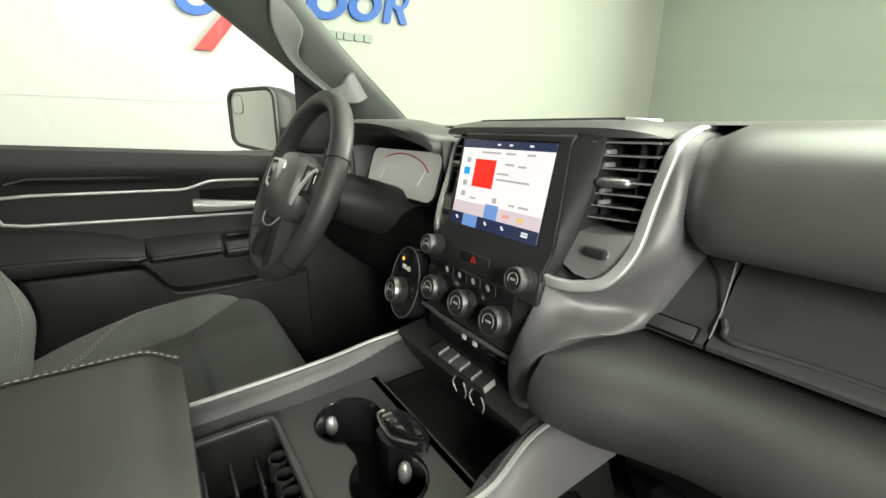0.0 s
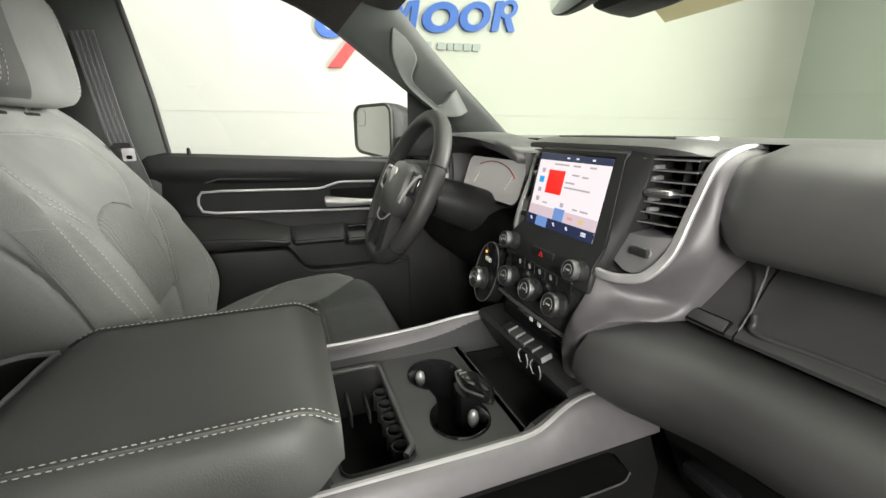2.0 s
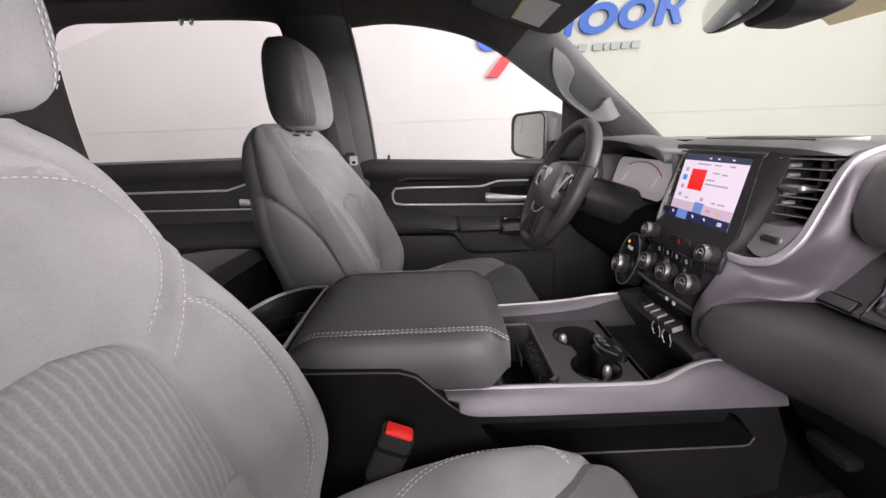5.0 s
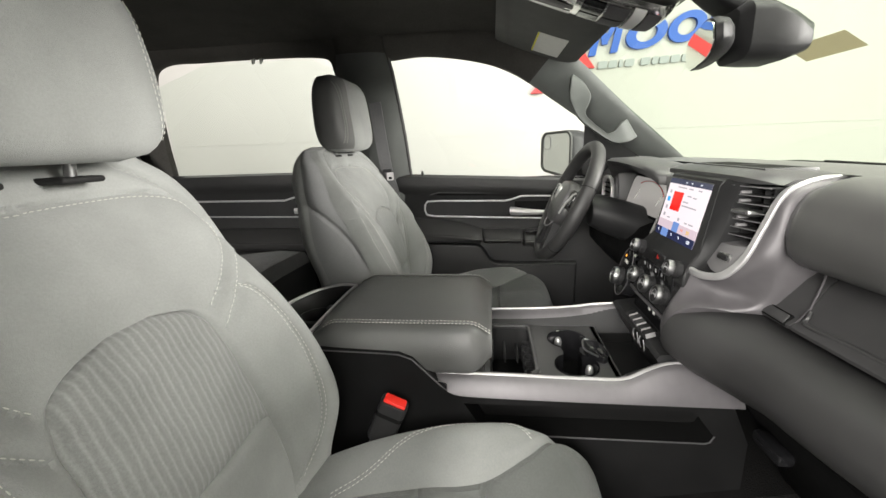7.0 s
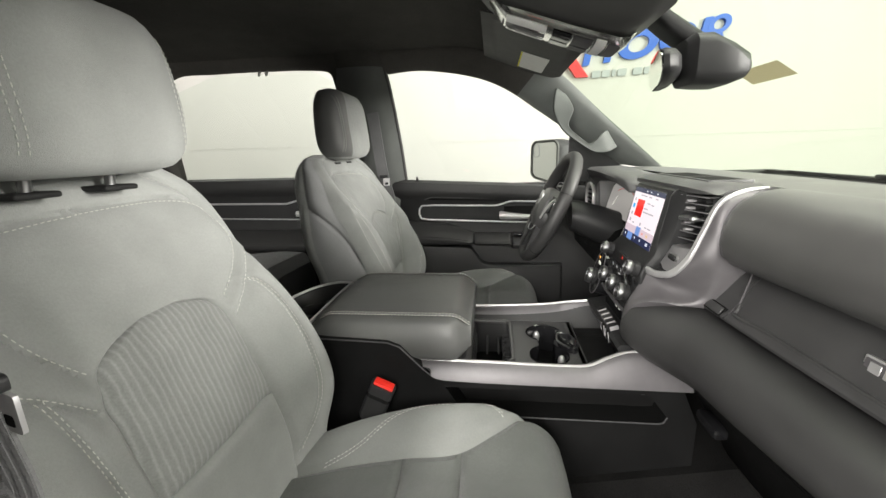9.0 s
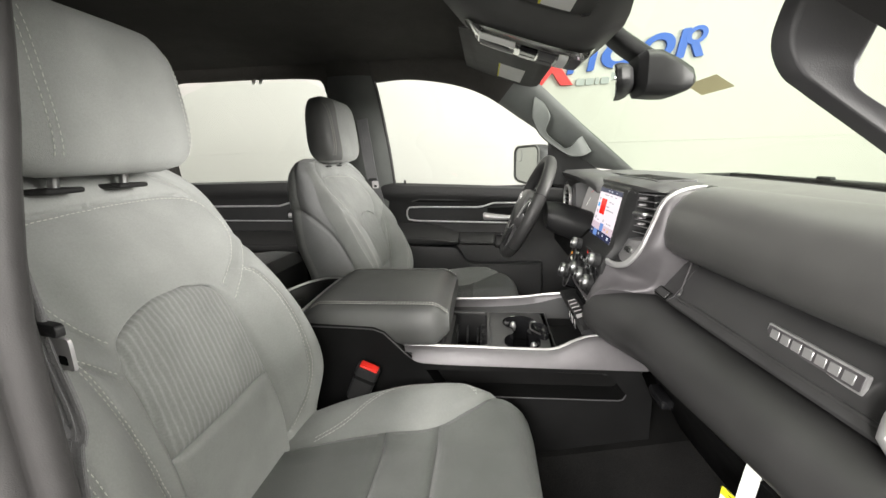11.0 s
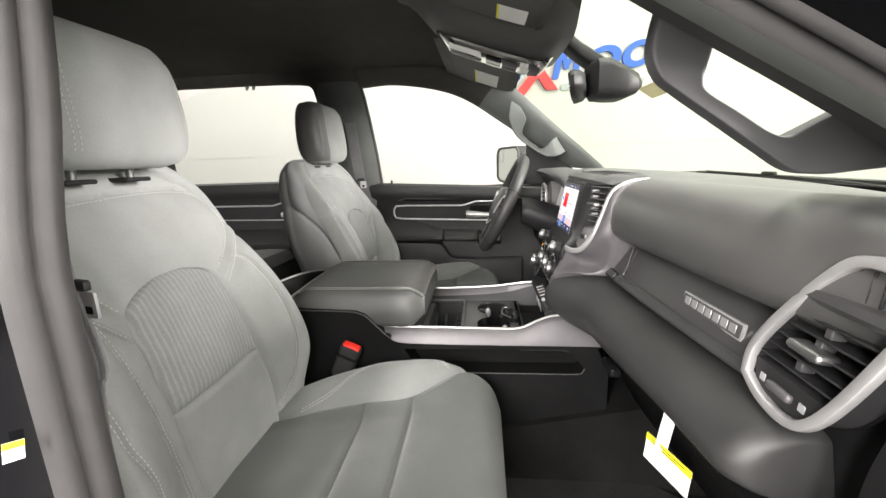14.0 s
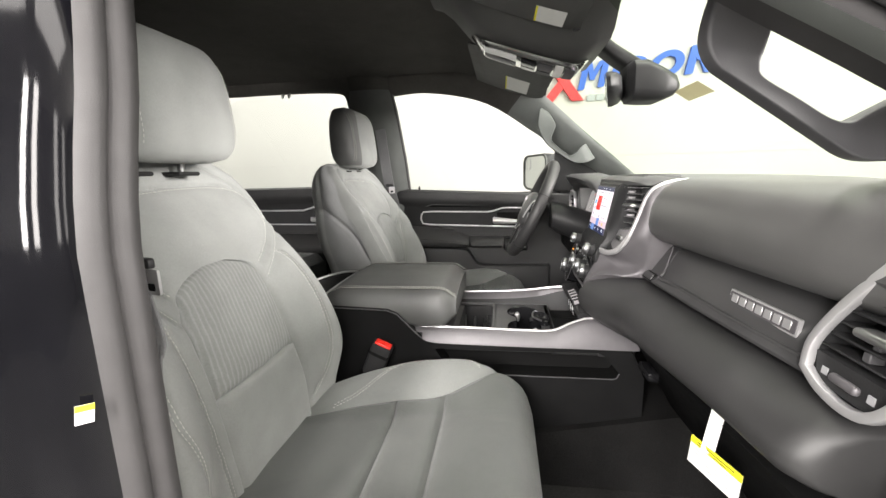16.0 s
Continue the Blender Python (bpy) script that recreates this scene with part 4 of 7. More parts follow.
    for cx in (-0.07, 0.07):
        part("rear_cup_holder", turned([(0.050, 0.0), (0.050, 0.038), (0.044, 0.040), (0.042, 0.036), (0.040, 0.004), (0.001, 0.004)], 26, pose(cx, -0.83, 0.388, 90, 0, 0)), M_HARD, root)
        part("grip_finger", rbox(cx - 0.012, cx + 0.012, -0.805, -0.785, 0.40, 0.452, 0.006), M_HANDLE, root)
    part("lid_edge", sweep(bez([(0.170, -0.742, 0.440), (0.160, -0.752, 0.468), (0.12, -0.756, 0.478), (-0.12, -0.756, 0.478), (-0.160, -0.752, 0.468), (-0.170, -0.742, 0.440)], 5), rrect(0.007, 0.007, 0.002, 2)), M_SILVER, root, "bright trim behind the lid")
    return root


centre_console()

# ---- dashboard ----
dash = thing("dashboard", "black soft dashboard with satin grey centre surround", "dashboard")


def xloft(xs, profile, caps=True):
    """A body along x; profile(x) gives its closed outline in (y, z)."""
    return loft([[(x, y, z) for y, z in profile(x)] for x in xs], True, caps)


# top skin up to the windscreen
def top_pt(u, v):
    front = 0.12 if abs(u) < 0.75 else 0.14
    far = 0.50 - 0.20 * (u / 0.82) ** 2
    y = front + (far - front) * v
    return (u, y, 0.772 + 0.010 * math.sin(math.pi * min(1, v * 1.4)) - 0.046 * v * v - 0.02 * (abs(u) / 0.82) ** 4)


part("top_skin", grid(top_pt, steps(-0.82, 0.82, 40), steps(0, 1, 14)), M_PAD, dash, "soft black dash top")
part("demister_slot", rbox(-0.45, 0.45, 0.36, 0.372, 0.748, 0.762, 0.003), M_DARK, dash)

# padded roll over the glove box
sh = table([(0.22, 0.0), (0.40, 0.012), (0.60, 0.03), (0.80, 0.05)])


def upper_pad(x):
    k = smooth01(0.204, 0.242, x)
    d = sh(x)
    pts = [(0.13, 0.772), (0.10, 0.774), (0.075, 0.768), (0.055, 0.757), (0.040, 0.738), (0.030, 0.715), (0.026, 0.684), (0.031, 0.662), (0.045, 0.649), (0.075, 0.643), (0.14, 0.641)]
    c = Vector((0.09, 0.715))
    return [(c.x + (y - c.x) * (0.75 + 0.25 * k) + d, c.y + (z - c.y) * (0.75 + 0.25 * k)) for y, z in pts]


part("upper_pad", xloft([0.204, 0.209, 0.216, 0.224, 0.234, 0.245, 0.26, *steps(0.30, 0.80, 12)], upper_pad), M_PAD, dash, "soft black padded roll", 60)


def glove_panel(x):
    d = sh(x)
    return [(0.114 + d, 0.652), (0.106 + d, 0.645), (0.090 + d, 0.635), (0.078 + d, 0.622), (0.066 + d, 0.60), (0.052 + d, 0.574), (0.040 + d, 0.565), (0.036 + d, 0.561), (0.037 + d, 0.556), (0.10 + d, 0.552), (0.14 + d, 0.60)]


part("small_cubby", xloft(steps(0.176, 0.2535, 5), glove_panel), M_SOFT, dash, "small closed cubby panel")
FLAP = pose(0.219, 0.043, 0.5655, -38, 0, 0)
part("flap_frame", rbox(-0.0275, 0.0275, -0.0028, 0.004, -0.0095, 0.0095, 0.0015, 2), M_DARK, dash).matrix_basis = FLAP
part("cubby_flap", rbox(-0.0255, 0.0255, -0.0042, 0.004, -0.0075, 0.0075, 0.002, 2), M_SOFT, dash, "small flap of the cubby").matrix_basis = FLAP
glove = part("glove_door", xloft([0.2565, 0.259, *steps(0.28, 0.70, 11)], glove_panel), M_SOFT, dash, "black upper glove box door")
part("bright_line", sweep([(0.2552, 0.076, 0.66), (0.2552, 0.072, 0.63), (0.2552, 0.062, 0.59), (0.2552, 0.046, 0.566)], circle(0.0014, 6), up=(1, 0, 0)), M_GUN, dash)


# stepped lip along the lower edge of the glove door
lip = bez([(0.2605, 0.0585, 0.586), (0.264, 0.0545, 0.580), (0.274, 0.0475, 0.571), (0.34, 0.049 + sh(0.34), 0.571), (0.50, 0.047 + sh(0.50), 0.569), (0.68, 0.046 + sh(0.68), 0.568)], 8)
part("door_lip", sweep(lip, rrect(0.006, 0.006, 0.0025, 3), up=(0, 1, 0)), M_SOFT, glove, "raised lip of the glove door")

# row of small moulded marks on the pad
for k in range(6):
    part("moulded_mark", rbox(0.615 + 0.006 * k, 0.618 + 0.006 * k, 0.0595 + 0.0003 * k, 0.064, 0.684, 0.6855, 0), M_HANDLE, dash)


# badge with raised letters
badge = part("badge", prism(rrect(0.142, 0.024, 0.002, 2), 0.004, None, 0.0008), M_SILVER, glove, "satin metal name badge")
bx = pose(0.531, 0.084, 0.594, -10, 0, 3)
badge.matrix_basis = bx
part("face", prism(rrect(0.136, 0.018, 0.001, 2), 0.003), M_GUN, badge).matrix_basis = pose(0, -0.001, 0)


def text_mesh(name, words, size, mat, parent, m, depth=0.0006, align="CENTER", label="", shear=0.0, bold=0.0, space=1.0):
    cu = bpy.data.curves.new(name, "FONT")
    cu.body, cu.size, cu.extrude, cu.align_x, cu.align_y, cu.shear, cu.offset, cu.space_character = words, size, depth, align, "CENTER", shear, bold, space
    tmp = bpy.data.objects.new(name, cu)
    scene.collection.objects.link(tmp)
    me = bpy.data.meshes.new_from_object(tmp.evaluated_get(bpy.context.evaluated_depsgraph_get()))
    bpy.data.objects.remove(tmp)
    me.materials.clear()
    me.materials.append(mat)
    ob = new(name, me)
    if parent is not None:
        ob.parent = parent
    ob.matrix_basis = m
    if label:
        ob["label"] = label
    return ob


for k in range(7):
    part("raised_bar", rbox(-0.062 + 0.018 * k, -0.048 + 0.018 * k, -0.0018, 0.001, -0.0062, 0.0062, 0.0006, 1), M_SILVER, badge, "raised metal bar")


def lower_pad(x):
    d = sh(x) * 1.0
    k = 1 - 0.8 * (1 - math.sqrt(max(0.0, 1 - max(0.0, (x - 0.705) / 0.030) ** 2)))
    j = smooth01(0.135, 0.20, x)
    bot = 0.422 + 0.014 * smooth01(0.2, 0.55, x)
    pts = [(0.06, 0.543), (0.040, 0.546), (0.012, 0.543), (-0.018, 0.530), (-0.035, 0.509), (-0.038, 0.486), (-0.030, 0.464), (-0.012, 0.447), (0.015, bot), (0.08, bot - 0.01)]
    c = Vector((0.05, 0.48))
    fwd = -0.055 * (1 - smooth01(0.15, 0.30, x))
    thin = 0.40 * smooth01(0.30, 0.65, x)
    pts = [(y, z if z > 0.505 else 0.505 - (0.505 - z) * (1 - thin)) for y, z in pts]
    return [(c.x + (y - c.x) * (0.55 + 0.45 * k) + d + fwd * smooth01(0.06, -0.02, y), c.y + (z - c.y) * (0.8 + 0.2 * k) * ((1.04 - 0.04 * j) if z > c.y else (0.75 + 0.25 * j))) for y, z in pts]


part("lower_pad", xloft([0.148, 0.152, 0.16, 0.175, *steps(0.20, 0.70, 14), 0.710, 0.717, 0.723, 0.728, 0.732, 0.734, 0.735], lower_pad), M_LEATHER, dash, "black padded knee roll", 60)
part("knee_panel", xloft(steps(0.19, 0.76, 8), lambda x: [(0.02 + sh(x), 0.42), (0.05 + sh(x), 0.37), (0.12 + sh(x), 0.24), (0.20 + sh(x), 0.20), (0.42, 0.22), (0.42, 0.45)]), M_LOWER, dash)
part("knee_latch", rbox(0.235, 0.30, 0.025, 0.05, 0.355, 0.375, 0.006, 2, None), M_GLOSS, dash)

# grey surround of the centre stack
S_IN = [(0.184, 0.142, 0.766), (0.188, 0.088, 0.764), (0.191, 0.058, 0.754), (0.192, 0.041, 0.736), (0.189, 0.027, 0.694), (0.187, 0.008, 0.645), (0.172, -0.010, 0.606), (0.14, -0.024, 0.592), (0.126, -0.048, 0.575), (0.120, -0.072, 0.55), (0.117, -0.086, 0.51), (0.116, -0.090, 0.455)]
S_OUT = [(0.202, 0.131, 0.755), (0.201, 0.112, 0.751), (0.206, 0.080, 0.738), (0.212, 0.060, 0.706), (0.216, 0.051, 0.670), (0.214, 0.046, 0.640), (0.200, 0.042, 0.614), (0.176, 0.016, 0.594), (0.150, -0.008, 0.585), (0.120, -0.024, 0.582)]
LEFT = 0.03
# inner and outer edge of the grey surround: down beside the vent, under it, then down the column
SUR_IN = S_IN[:6] + [(0.172, -0.011, 0.611), (0.146, -0.023, 0.600), (0.124, -0.032, 0.599), (0.112, -0.038, 0.596), (0.108, -0.050, 0.566), (0.103, -0.064, 0.535), (0.098, -0.072, 0.50), (0.097, -0.069, 0.467), (0.096, -0.060, 0.435)]
SUR_OUT = S_OUT[:6] + [(0.208, 0.042, 0.610), (0.197, 0.034, 0.572), (0.187, 0.004, 0.557), (0.176, -0.024, 0.555), (0.158, -0.055, 0.549), (0.140, -0.073, 0.528), (0.131, -0.076, 0.50), (0.127, -0.071, 0.467), (0.124, -0.062, 0.435)]
a, b = bez(SUR_IN, 8), bez(SUR_OUT, 8)
rings = []
for i, (p, q) in enumerate(zip(a, b)):
    k = i / 8
    bow = Vector((0.006, -0.010, 0.002)) * smooth01(6.2, 4.6, k)
    dip = Vector((-0.003, 0.009, -0.006)) * smooth01(5.2, 7.0, k) * smooth01(11.2, 9.2, k)
    full = Vector((0.001, -0.004, 0.0)) * smooth01(10.0, 11.5, k)
    row = [p + Vector((-0.006, 0.03, 0))]
    row += [p.lerp(q, t) + (bow + full) * (4 * t * (1 - t)) ** 0.7 + dip * math.sin(math.pi * t) ** 1.3 for t in steps(0, 1, 18)]
    row += [q + Vector((0.004, 0.010, -0.002)), q + Vector((0.010, 0.07, -0.006))]
    rings.append(row)
part("stack_surround", loft(rings, False, False), M_GUN, dash, "satin grey metallic surround", 70)
J_IN = S_IN[:6] + [(0.172, -0.010, 0.613), (0.146, -0.022, 0.602), (0.124, -0.031, 0.601), (0.107, -0.034, 0.603)]
for s in (1, -1):
    shift = 0.0 if s > 0 else LEFT
    strip = bez([(s * x + shift, y - 0.003, z) for x, y, z in (J_IN if s > 0 else J_IN[2:])], 8)
    part("silver_frame", sweep(strip, rrect(0.0125, 0.008, 0.0025, 3), up=(0, 1, 0)), M_SILVER, dash, "bright silver vent frame")
    if s < 0:
        part("stack_flank", loft([[p + Vector((0.006, 0.03, 0)), p, p + Vector((-0.012, 0.004, 0)), p + Vector((-0.016, 0.06, 0))] for p in strip[:40]], False, False), M_HARD, dash)

# cap over the screen and the vents
part("stack_cap", loft([[(x, 0.16, 0.772), (x, 0.06, 0.779 - 0.012 * (abs(x) / 0.185) ** 8), (x, 0.030 + 0.02 * (abs(x) / 0.185) ** 8, 0.775 - 0.012 * (abs(x) / 0.185) ** 8), (x, 0.012 + 0.03 * (abs(x) / 0.185) ** 8, 0.768 - 0.010 * (abs(x) / 0.185) ** 8), (x, 0.012 + 0.03 * (abs(x) / 0.185) ** 8, 0.758), (x, 0.10, 0.752)] for x in steps(-0.168, 0.187, 24)]), M_SOFT, dash, "black cap over the screen")
for x0, x1, y0, y1 in ((-0.105, 0.125, 0.048, 0.055), (-0.105, 0.125, 0.118, 0.128), (-0.112, -0.105, 0.048, 0.128), (0.125, 0.132, 0.048, 0.128), (0.020, 0.026, 0.055, 0.118)):
    part("tray_rim", rbox(x0, x1, y0, y1, 0.770, 0.7796, 0.0012, 2), M_SOFT, dash)
# flat near-black sheet in place of the shade in the tray recess
part("cap_tray", rbox(-0.105, 0.125, 0.055, 0.118, 0.7755, 0.7793, 0), M_DARK, dash, "tray on the cap, recess shade put in as near-black")

# bezel with the screen and the switches
BEZ = [(0.012, 0.762), (0.002, 0.758), (-0.002, 0.750), (-0.026, 0.632), (-0.044, 0.606), (-0.050, 0.590), (-0.050, 0.572), (-0.046, 0.566), (-0.046, 0.560), (-0.050, 0.556), (-0.056, 0.510), (-0.060, 0.500), (-0.05, 0.494), (0.06, 0.494), (0.06, 0.762)]
bzw = lambda z: 0.119 - 0.006 * smooth01(0.63, 0.56, z) - 0.010 * smooth01(0.56, 0.50, z)
bzr = lambda z: 0.1035 + 0.0085 * smooth01(0.76, 0.60, z) if z > 0.60 else bzw(z)
bzl = lambda z: 0.0925 + 0.022 * smooth01(0.645, 0.605, z) if z > 0.60 else bzw(z)
rings = []
for k, inset in ((-1, 0.004), (-0.985, 0.001), (-0.96, 0.0), (0, 0), (0.96, 0.0), (0.985, 0.001), (1, 0.004)):
    rings.append([(k * (bzr(z) if k > 0 else bzl(z)), y + inset * (y < 0.05), z) for y, z in BEZ])
part("bezel", loft(rings), M_HARD, dash, "dark grey screen bezel", 30)


def on_bezel(x, z, off=0.0):
    """A point on the tilted screen plane."""
    return (x, -(0.75 - z) * 0.2034 - 0.002 - off, z)


# slanting cheek from the bezel back to the vent
bez_y = lambda z: -(0.75 - z) * 0.2034 - 0.002
rings = []
for z in (0.762, 0.758, 0.75, 0.73, 0.70, 0.67, 0.645, 0.63, 0.618, 0.608, 0.60):
    k = smooth01(0.640, 0.600, z)
    f = Vector((bzr(z) - 0.0015, (bez_y(z) if z > 0.632 else -0.026 - (0.632 - z) * 0.69) + 0.0015 + 0.006 * (z > 0.757), z))
    r = Vector((0.1160 + 0.020 * smooth01(0.60, 0.755, z) - 0.002 * k, 0.012 - (0.755 - z) * 0.13 - 0.020 * k, z - 0.004))
    mid = f.lerp(r, 0.12) + Vector((0.0015, -0.0015, 0))
    rings.append([f, mid, f.lerp(r, 0.5) + Vector((0.0012, -0.0012, 0)), f.lerp(r, 0.92) + Vector((0.0008, -0.0008, 0)), r, r + Vector((0.0, 0.05, 0))])
part("bezel_cheek", loft(rings, False, False), M_HARD, dash, "slanting dark grey cheek of the screen bezel")

SCR = pose(0, -0.0140, 0.691, -11.5, 0, 0)
screen = part("infotainment_screen", prism(rrect(0.176, 0.126, 0.004), 0.004, None, 0.001), M_GLOSS)
screen.matrix_world = SCR
tagged(screen, "lit touch screen showing a white menu with icons", "screen")
E_WHITE = glow("screen_white", (0.90, 0.80, 0.86), 0.61)
E_NAVY = glow("screen_navy", (0.020, 0.026, 0.075), 0.61)
E_RED = glow("screen_red", (0.95, 0.012, 0.006), 0.61)
E_PINK = glow("screen_pink", (0.72, 0.58, 0.66), 0.54)
E_SKY = glow("screen_sky_blue", (0.02, 0.36, 0.80), 0.61)
E_MID = glow("screen_mid_blue", (0.16, 0.28, 0.62), 0.61)
E_GREY = glow("screen_grey", (0.50, 0.47, 0.52), 0.48)
E_ICON = glow("screen_icon", (0.75, 0.78, 0.85), 0.61)
E_ORANGE = glow("screen_orange", (0.85, 0.30, 0.22), 0.54)
E_YEL = glow("screen_yellow", (0.85, 0.55, 0.08), 0.54)


def tile(name, x0, x1, z0, z1, mat, lift=1, parent=None):
    """A lit field of the screen; x from the left and z from the top, in parts of the picture."""
    w, h = 0.1705, 0.1205
    a, b = -w / 2 + x0 * w, -w / 2 + x1 * w
    c, d = h / 2 - z1 * h, h / 2 - z0 * h
    ob = part(name, rbox(a, b, -0.0006 - 0.0004 * lift, -0.0002, c, d, 0), mat, parent or screen)
    return ob


tile("picture", 0, 1, 0, 1, E_WHITE, 0)
tile("status_bar", 0, 1, 0, 0.085, E_NAVY)
tile("dock", 0, 1, 0.86, 1, E_NAVY)
tile("dock_button", 0.16, 0.34, 0.86, 1, E_MID, 2)
tile("station_field", 0, 1, 0.72, 0.86, E_PINK)
tile("station_button", 0.41, 0.56, 0.70, 0.86, E_MID, 2)
tile("album_picture", 0.19, 0.44, 0.21, 0.53, E_RED)
tile("side_button", 0.06, 0.135, 0.315, 0.40, E_SKY)
for z in (0.20, 0.47, 0.60):
    tile("side_icon", 0.075, 0.125, z, z + 0.06, E_GREY)
for x0, x1, z in ((0.54, 0.64, 0.235), (0.68, 0.76, 0.245), (0.47, 0.60, 0.34), (0.47, 0.82, 0.405), (0.20, 0.27, 0.655), (0.66, 0.72, 0.655), (0.76, 0.86, 0.655), (0.25, 0.47, 0.12), (0.53, 0.63, 0.12), (0.75, 0.83, 0.12)):
    tile("line_of_text", x0, x1, z, z + 0.022, E_GREY)
tile("keypad_icon", 0.475, 0.52, 0.62, 0.675, E_GREY)
tile("station_icon", 0.62, 0.69, 0.77, 0.81, E_ORANGE)
tile("station_icon", 0.77, 0.84, 0.765, 0.825, E_YEL)
for x in (0.06, 0.43, 0.625, 0.845):
    for dx, dz in ((0, 0), (0.02, 0), (0, 0.028), (0.02, 0.028), (0.04, 0), (0.04, 0.028)) if x > 0.8 else ((0, 0), (0.012, 0.02)):
        tile("dock_icon", x + dx, x + dx + 0.022, 0.90 + dz, 0.92 + dz, E_ICON, 2)
for x in (0.42, 0.55, 0.76):
    tile("status_icon", x, x + 0.035, 0.03, 0.05, E_ICON, 2)


def knob(x, y, z, r, parent, depth=0.020, tilt=-14):
    m = pose(x, y, z, tilt, 0, 0)
    k = part("knob", turned([(r * 1.06, depth + 0.004), (r * 1.06, depth * 0.72), (r * 0.98, depth * 0.66), (r * 0.96, 0.003), (r * 0.90, 0.0), (r * 0.80, 0.0)], 32), M_HARD, parent, "ribbed black knob with chrome ring")
    k.matrix_basis = m
    part("rim", turned([(r * 0.99, 0.010), (r * 1.02, 0.008), (r * 1.02, 0.004), (r * 0.93, -0.001), (r * 0.86, -0.0012), (r * 0.84, 0.003)], 32), M_RING, k, "dark chrome ring")
    part("face", turned([(r * 0.85, 0.003), (r * 0.84, 0.0002), (0.001, 0.0)], 28), M_GLOSS, k)
    for i in range(20):
        a = 2 * math.pi * i / 20
        part("rib", rbox(-0.0007, 0.0007, 0.006, depth * 0.62, r * 0.95, r * 1.01, 0), M_HARD, k).matrix_basis = Euler((0, a, 0)).to_matrix().to_4x4()
    part("mark", sweep([(0.52 * r * math.cos(a), -0.0005, 0.52 * r * math.sin(a)) for a in steps(radians(-30), radians(210), 14)], circle(0.0005, 4), up=(0, 1, 0)), M_GREYP, k)
    part("mark", rbox(-r * 0.25, r * 0.25, -0.0008, 0.0004, -0.0012, 0.0012, 0), M_GREYP, k)
    return k


knob(-0.082, -0.073, 0.604, 0.0145, dash)
knob(0.097, -0.073, 0.604, 0.0145, dash)
for x in (-0.073, -0.004, 0.063):
    knob(x, -0.076, 0.539, 0.0185, dash, 0.026)
part("hazard_switch", rbox(-0.03, 0.03, -0.0500, -0.045, 0.588, 0.605, 0.003, 2), M_HARD, dash)
text_mesh("hazard_mark", "\u25b3", 0.012, M_RED, dash, pose(0, -0.0510, 0.5965, 90, 0, 0), 0.0003)
clim = part("climate_panel", rbox(-0.088, 0.082, -0.0530, -0.046, 0.512, 0.578, 0.006, 3), M_GLOSS, dash, "glossy black climate switch panel")
for x in (-0.056, -0.026, 0.004, 0.034):
    part("switch_icon", prism([(0.0035, 0.0), (0.0015, 0.004), (-0.002, 0.0045), (-0.0035, 0.001), (-0.001, -0.004), (0.003, -0.0035)], 0.0006, pose(x, -0.0538, 0.568)), M_GREYP, clim)
    part("switch_gap", rbox(x + 0.0145, x + 0.0152, -0.0536, -0.0528, 0.561, 0.575, 0), M_HANDLE, clim)

# storage slot, toggles and sockets below
part("slot", rbox(-0.108, 0.108, -0.052, 0.03, 0.450, 0.494, 0.004), M_GLOSS, dash)
part("slot_rail", sweep([(-0.112, -0.060, 0.497), (-0.06, -0.064, 0.497), (0.06, -0.064, 0.497), (0.112, -0.060, 0.497)], rrect(0.006, 0.006, 0.002, 2)), M_GUN, dash, "grey rail under the climate knobs")
for k in range(5):
    x = -0.046 + 0.0245 * k
    tg = part("toggle", rbox(0.0, 0.0225, -0.010, 0.014, -0.0050, 0.0045, 0.004, 3), M_SOFT if k in (1, 2) else M_HARD, dash, "satin toggle switch")
    tg.matrix_basis = pose(x, -0.080, 0.455, 18, 0, 0)
    part("bright_line", rbox(0.0227, 0.0236, -0.0085, 0.010, -0.004, 0.0056, 0), M_SILVER, tg)
for x in (-0.012, 0.012):
    part("mark", rbox(x - 0.004, x + 0.004, -0.0535, -0.0515, 0.474, 0.481, 0), M_WHITE, dash)
part("lower_panel", loft([[(x, -0.050, 0.452), (x, -0.085, 0.447), (x, -0.091, 0.440), (x, -0.070, 0.40), (x, -0.045, 0.36), (x, -0.035, 0.335), (x, 0.05, 0.335), (x, 0.05, 0.452)] for x in steps(-0.140, 0.140, 4)]), M_HARD, dash)
for x in (0.030, 0.066):
    u = part("usb_socket", rbox(x - 0.010, x + 0.010, -0.092, -0.084, 0.424, 0.444, 0.003, 2), M_DARK, dash)
    for s in (-1, 1):
        part("bracket", sweep(bez([(x + s * 0.009, -0.0925, 0.446), (x + s * 0.0145, -0.092, 0.434), (x + s * 0.009, -0.089, 0.421)], 5), circle(0.0010, 6)), M_SILVER, u, "bright bracket line")


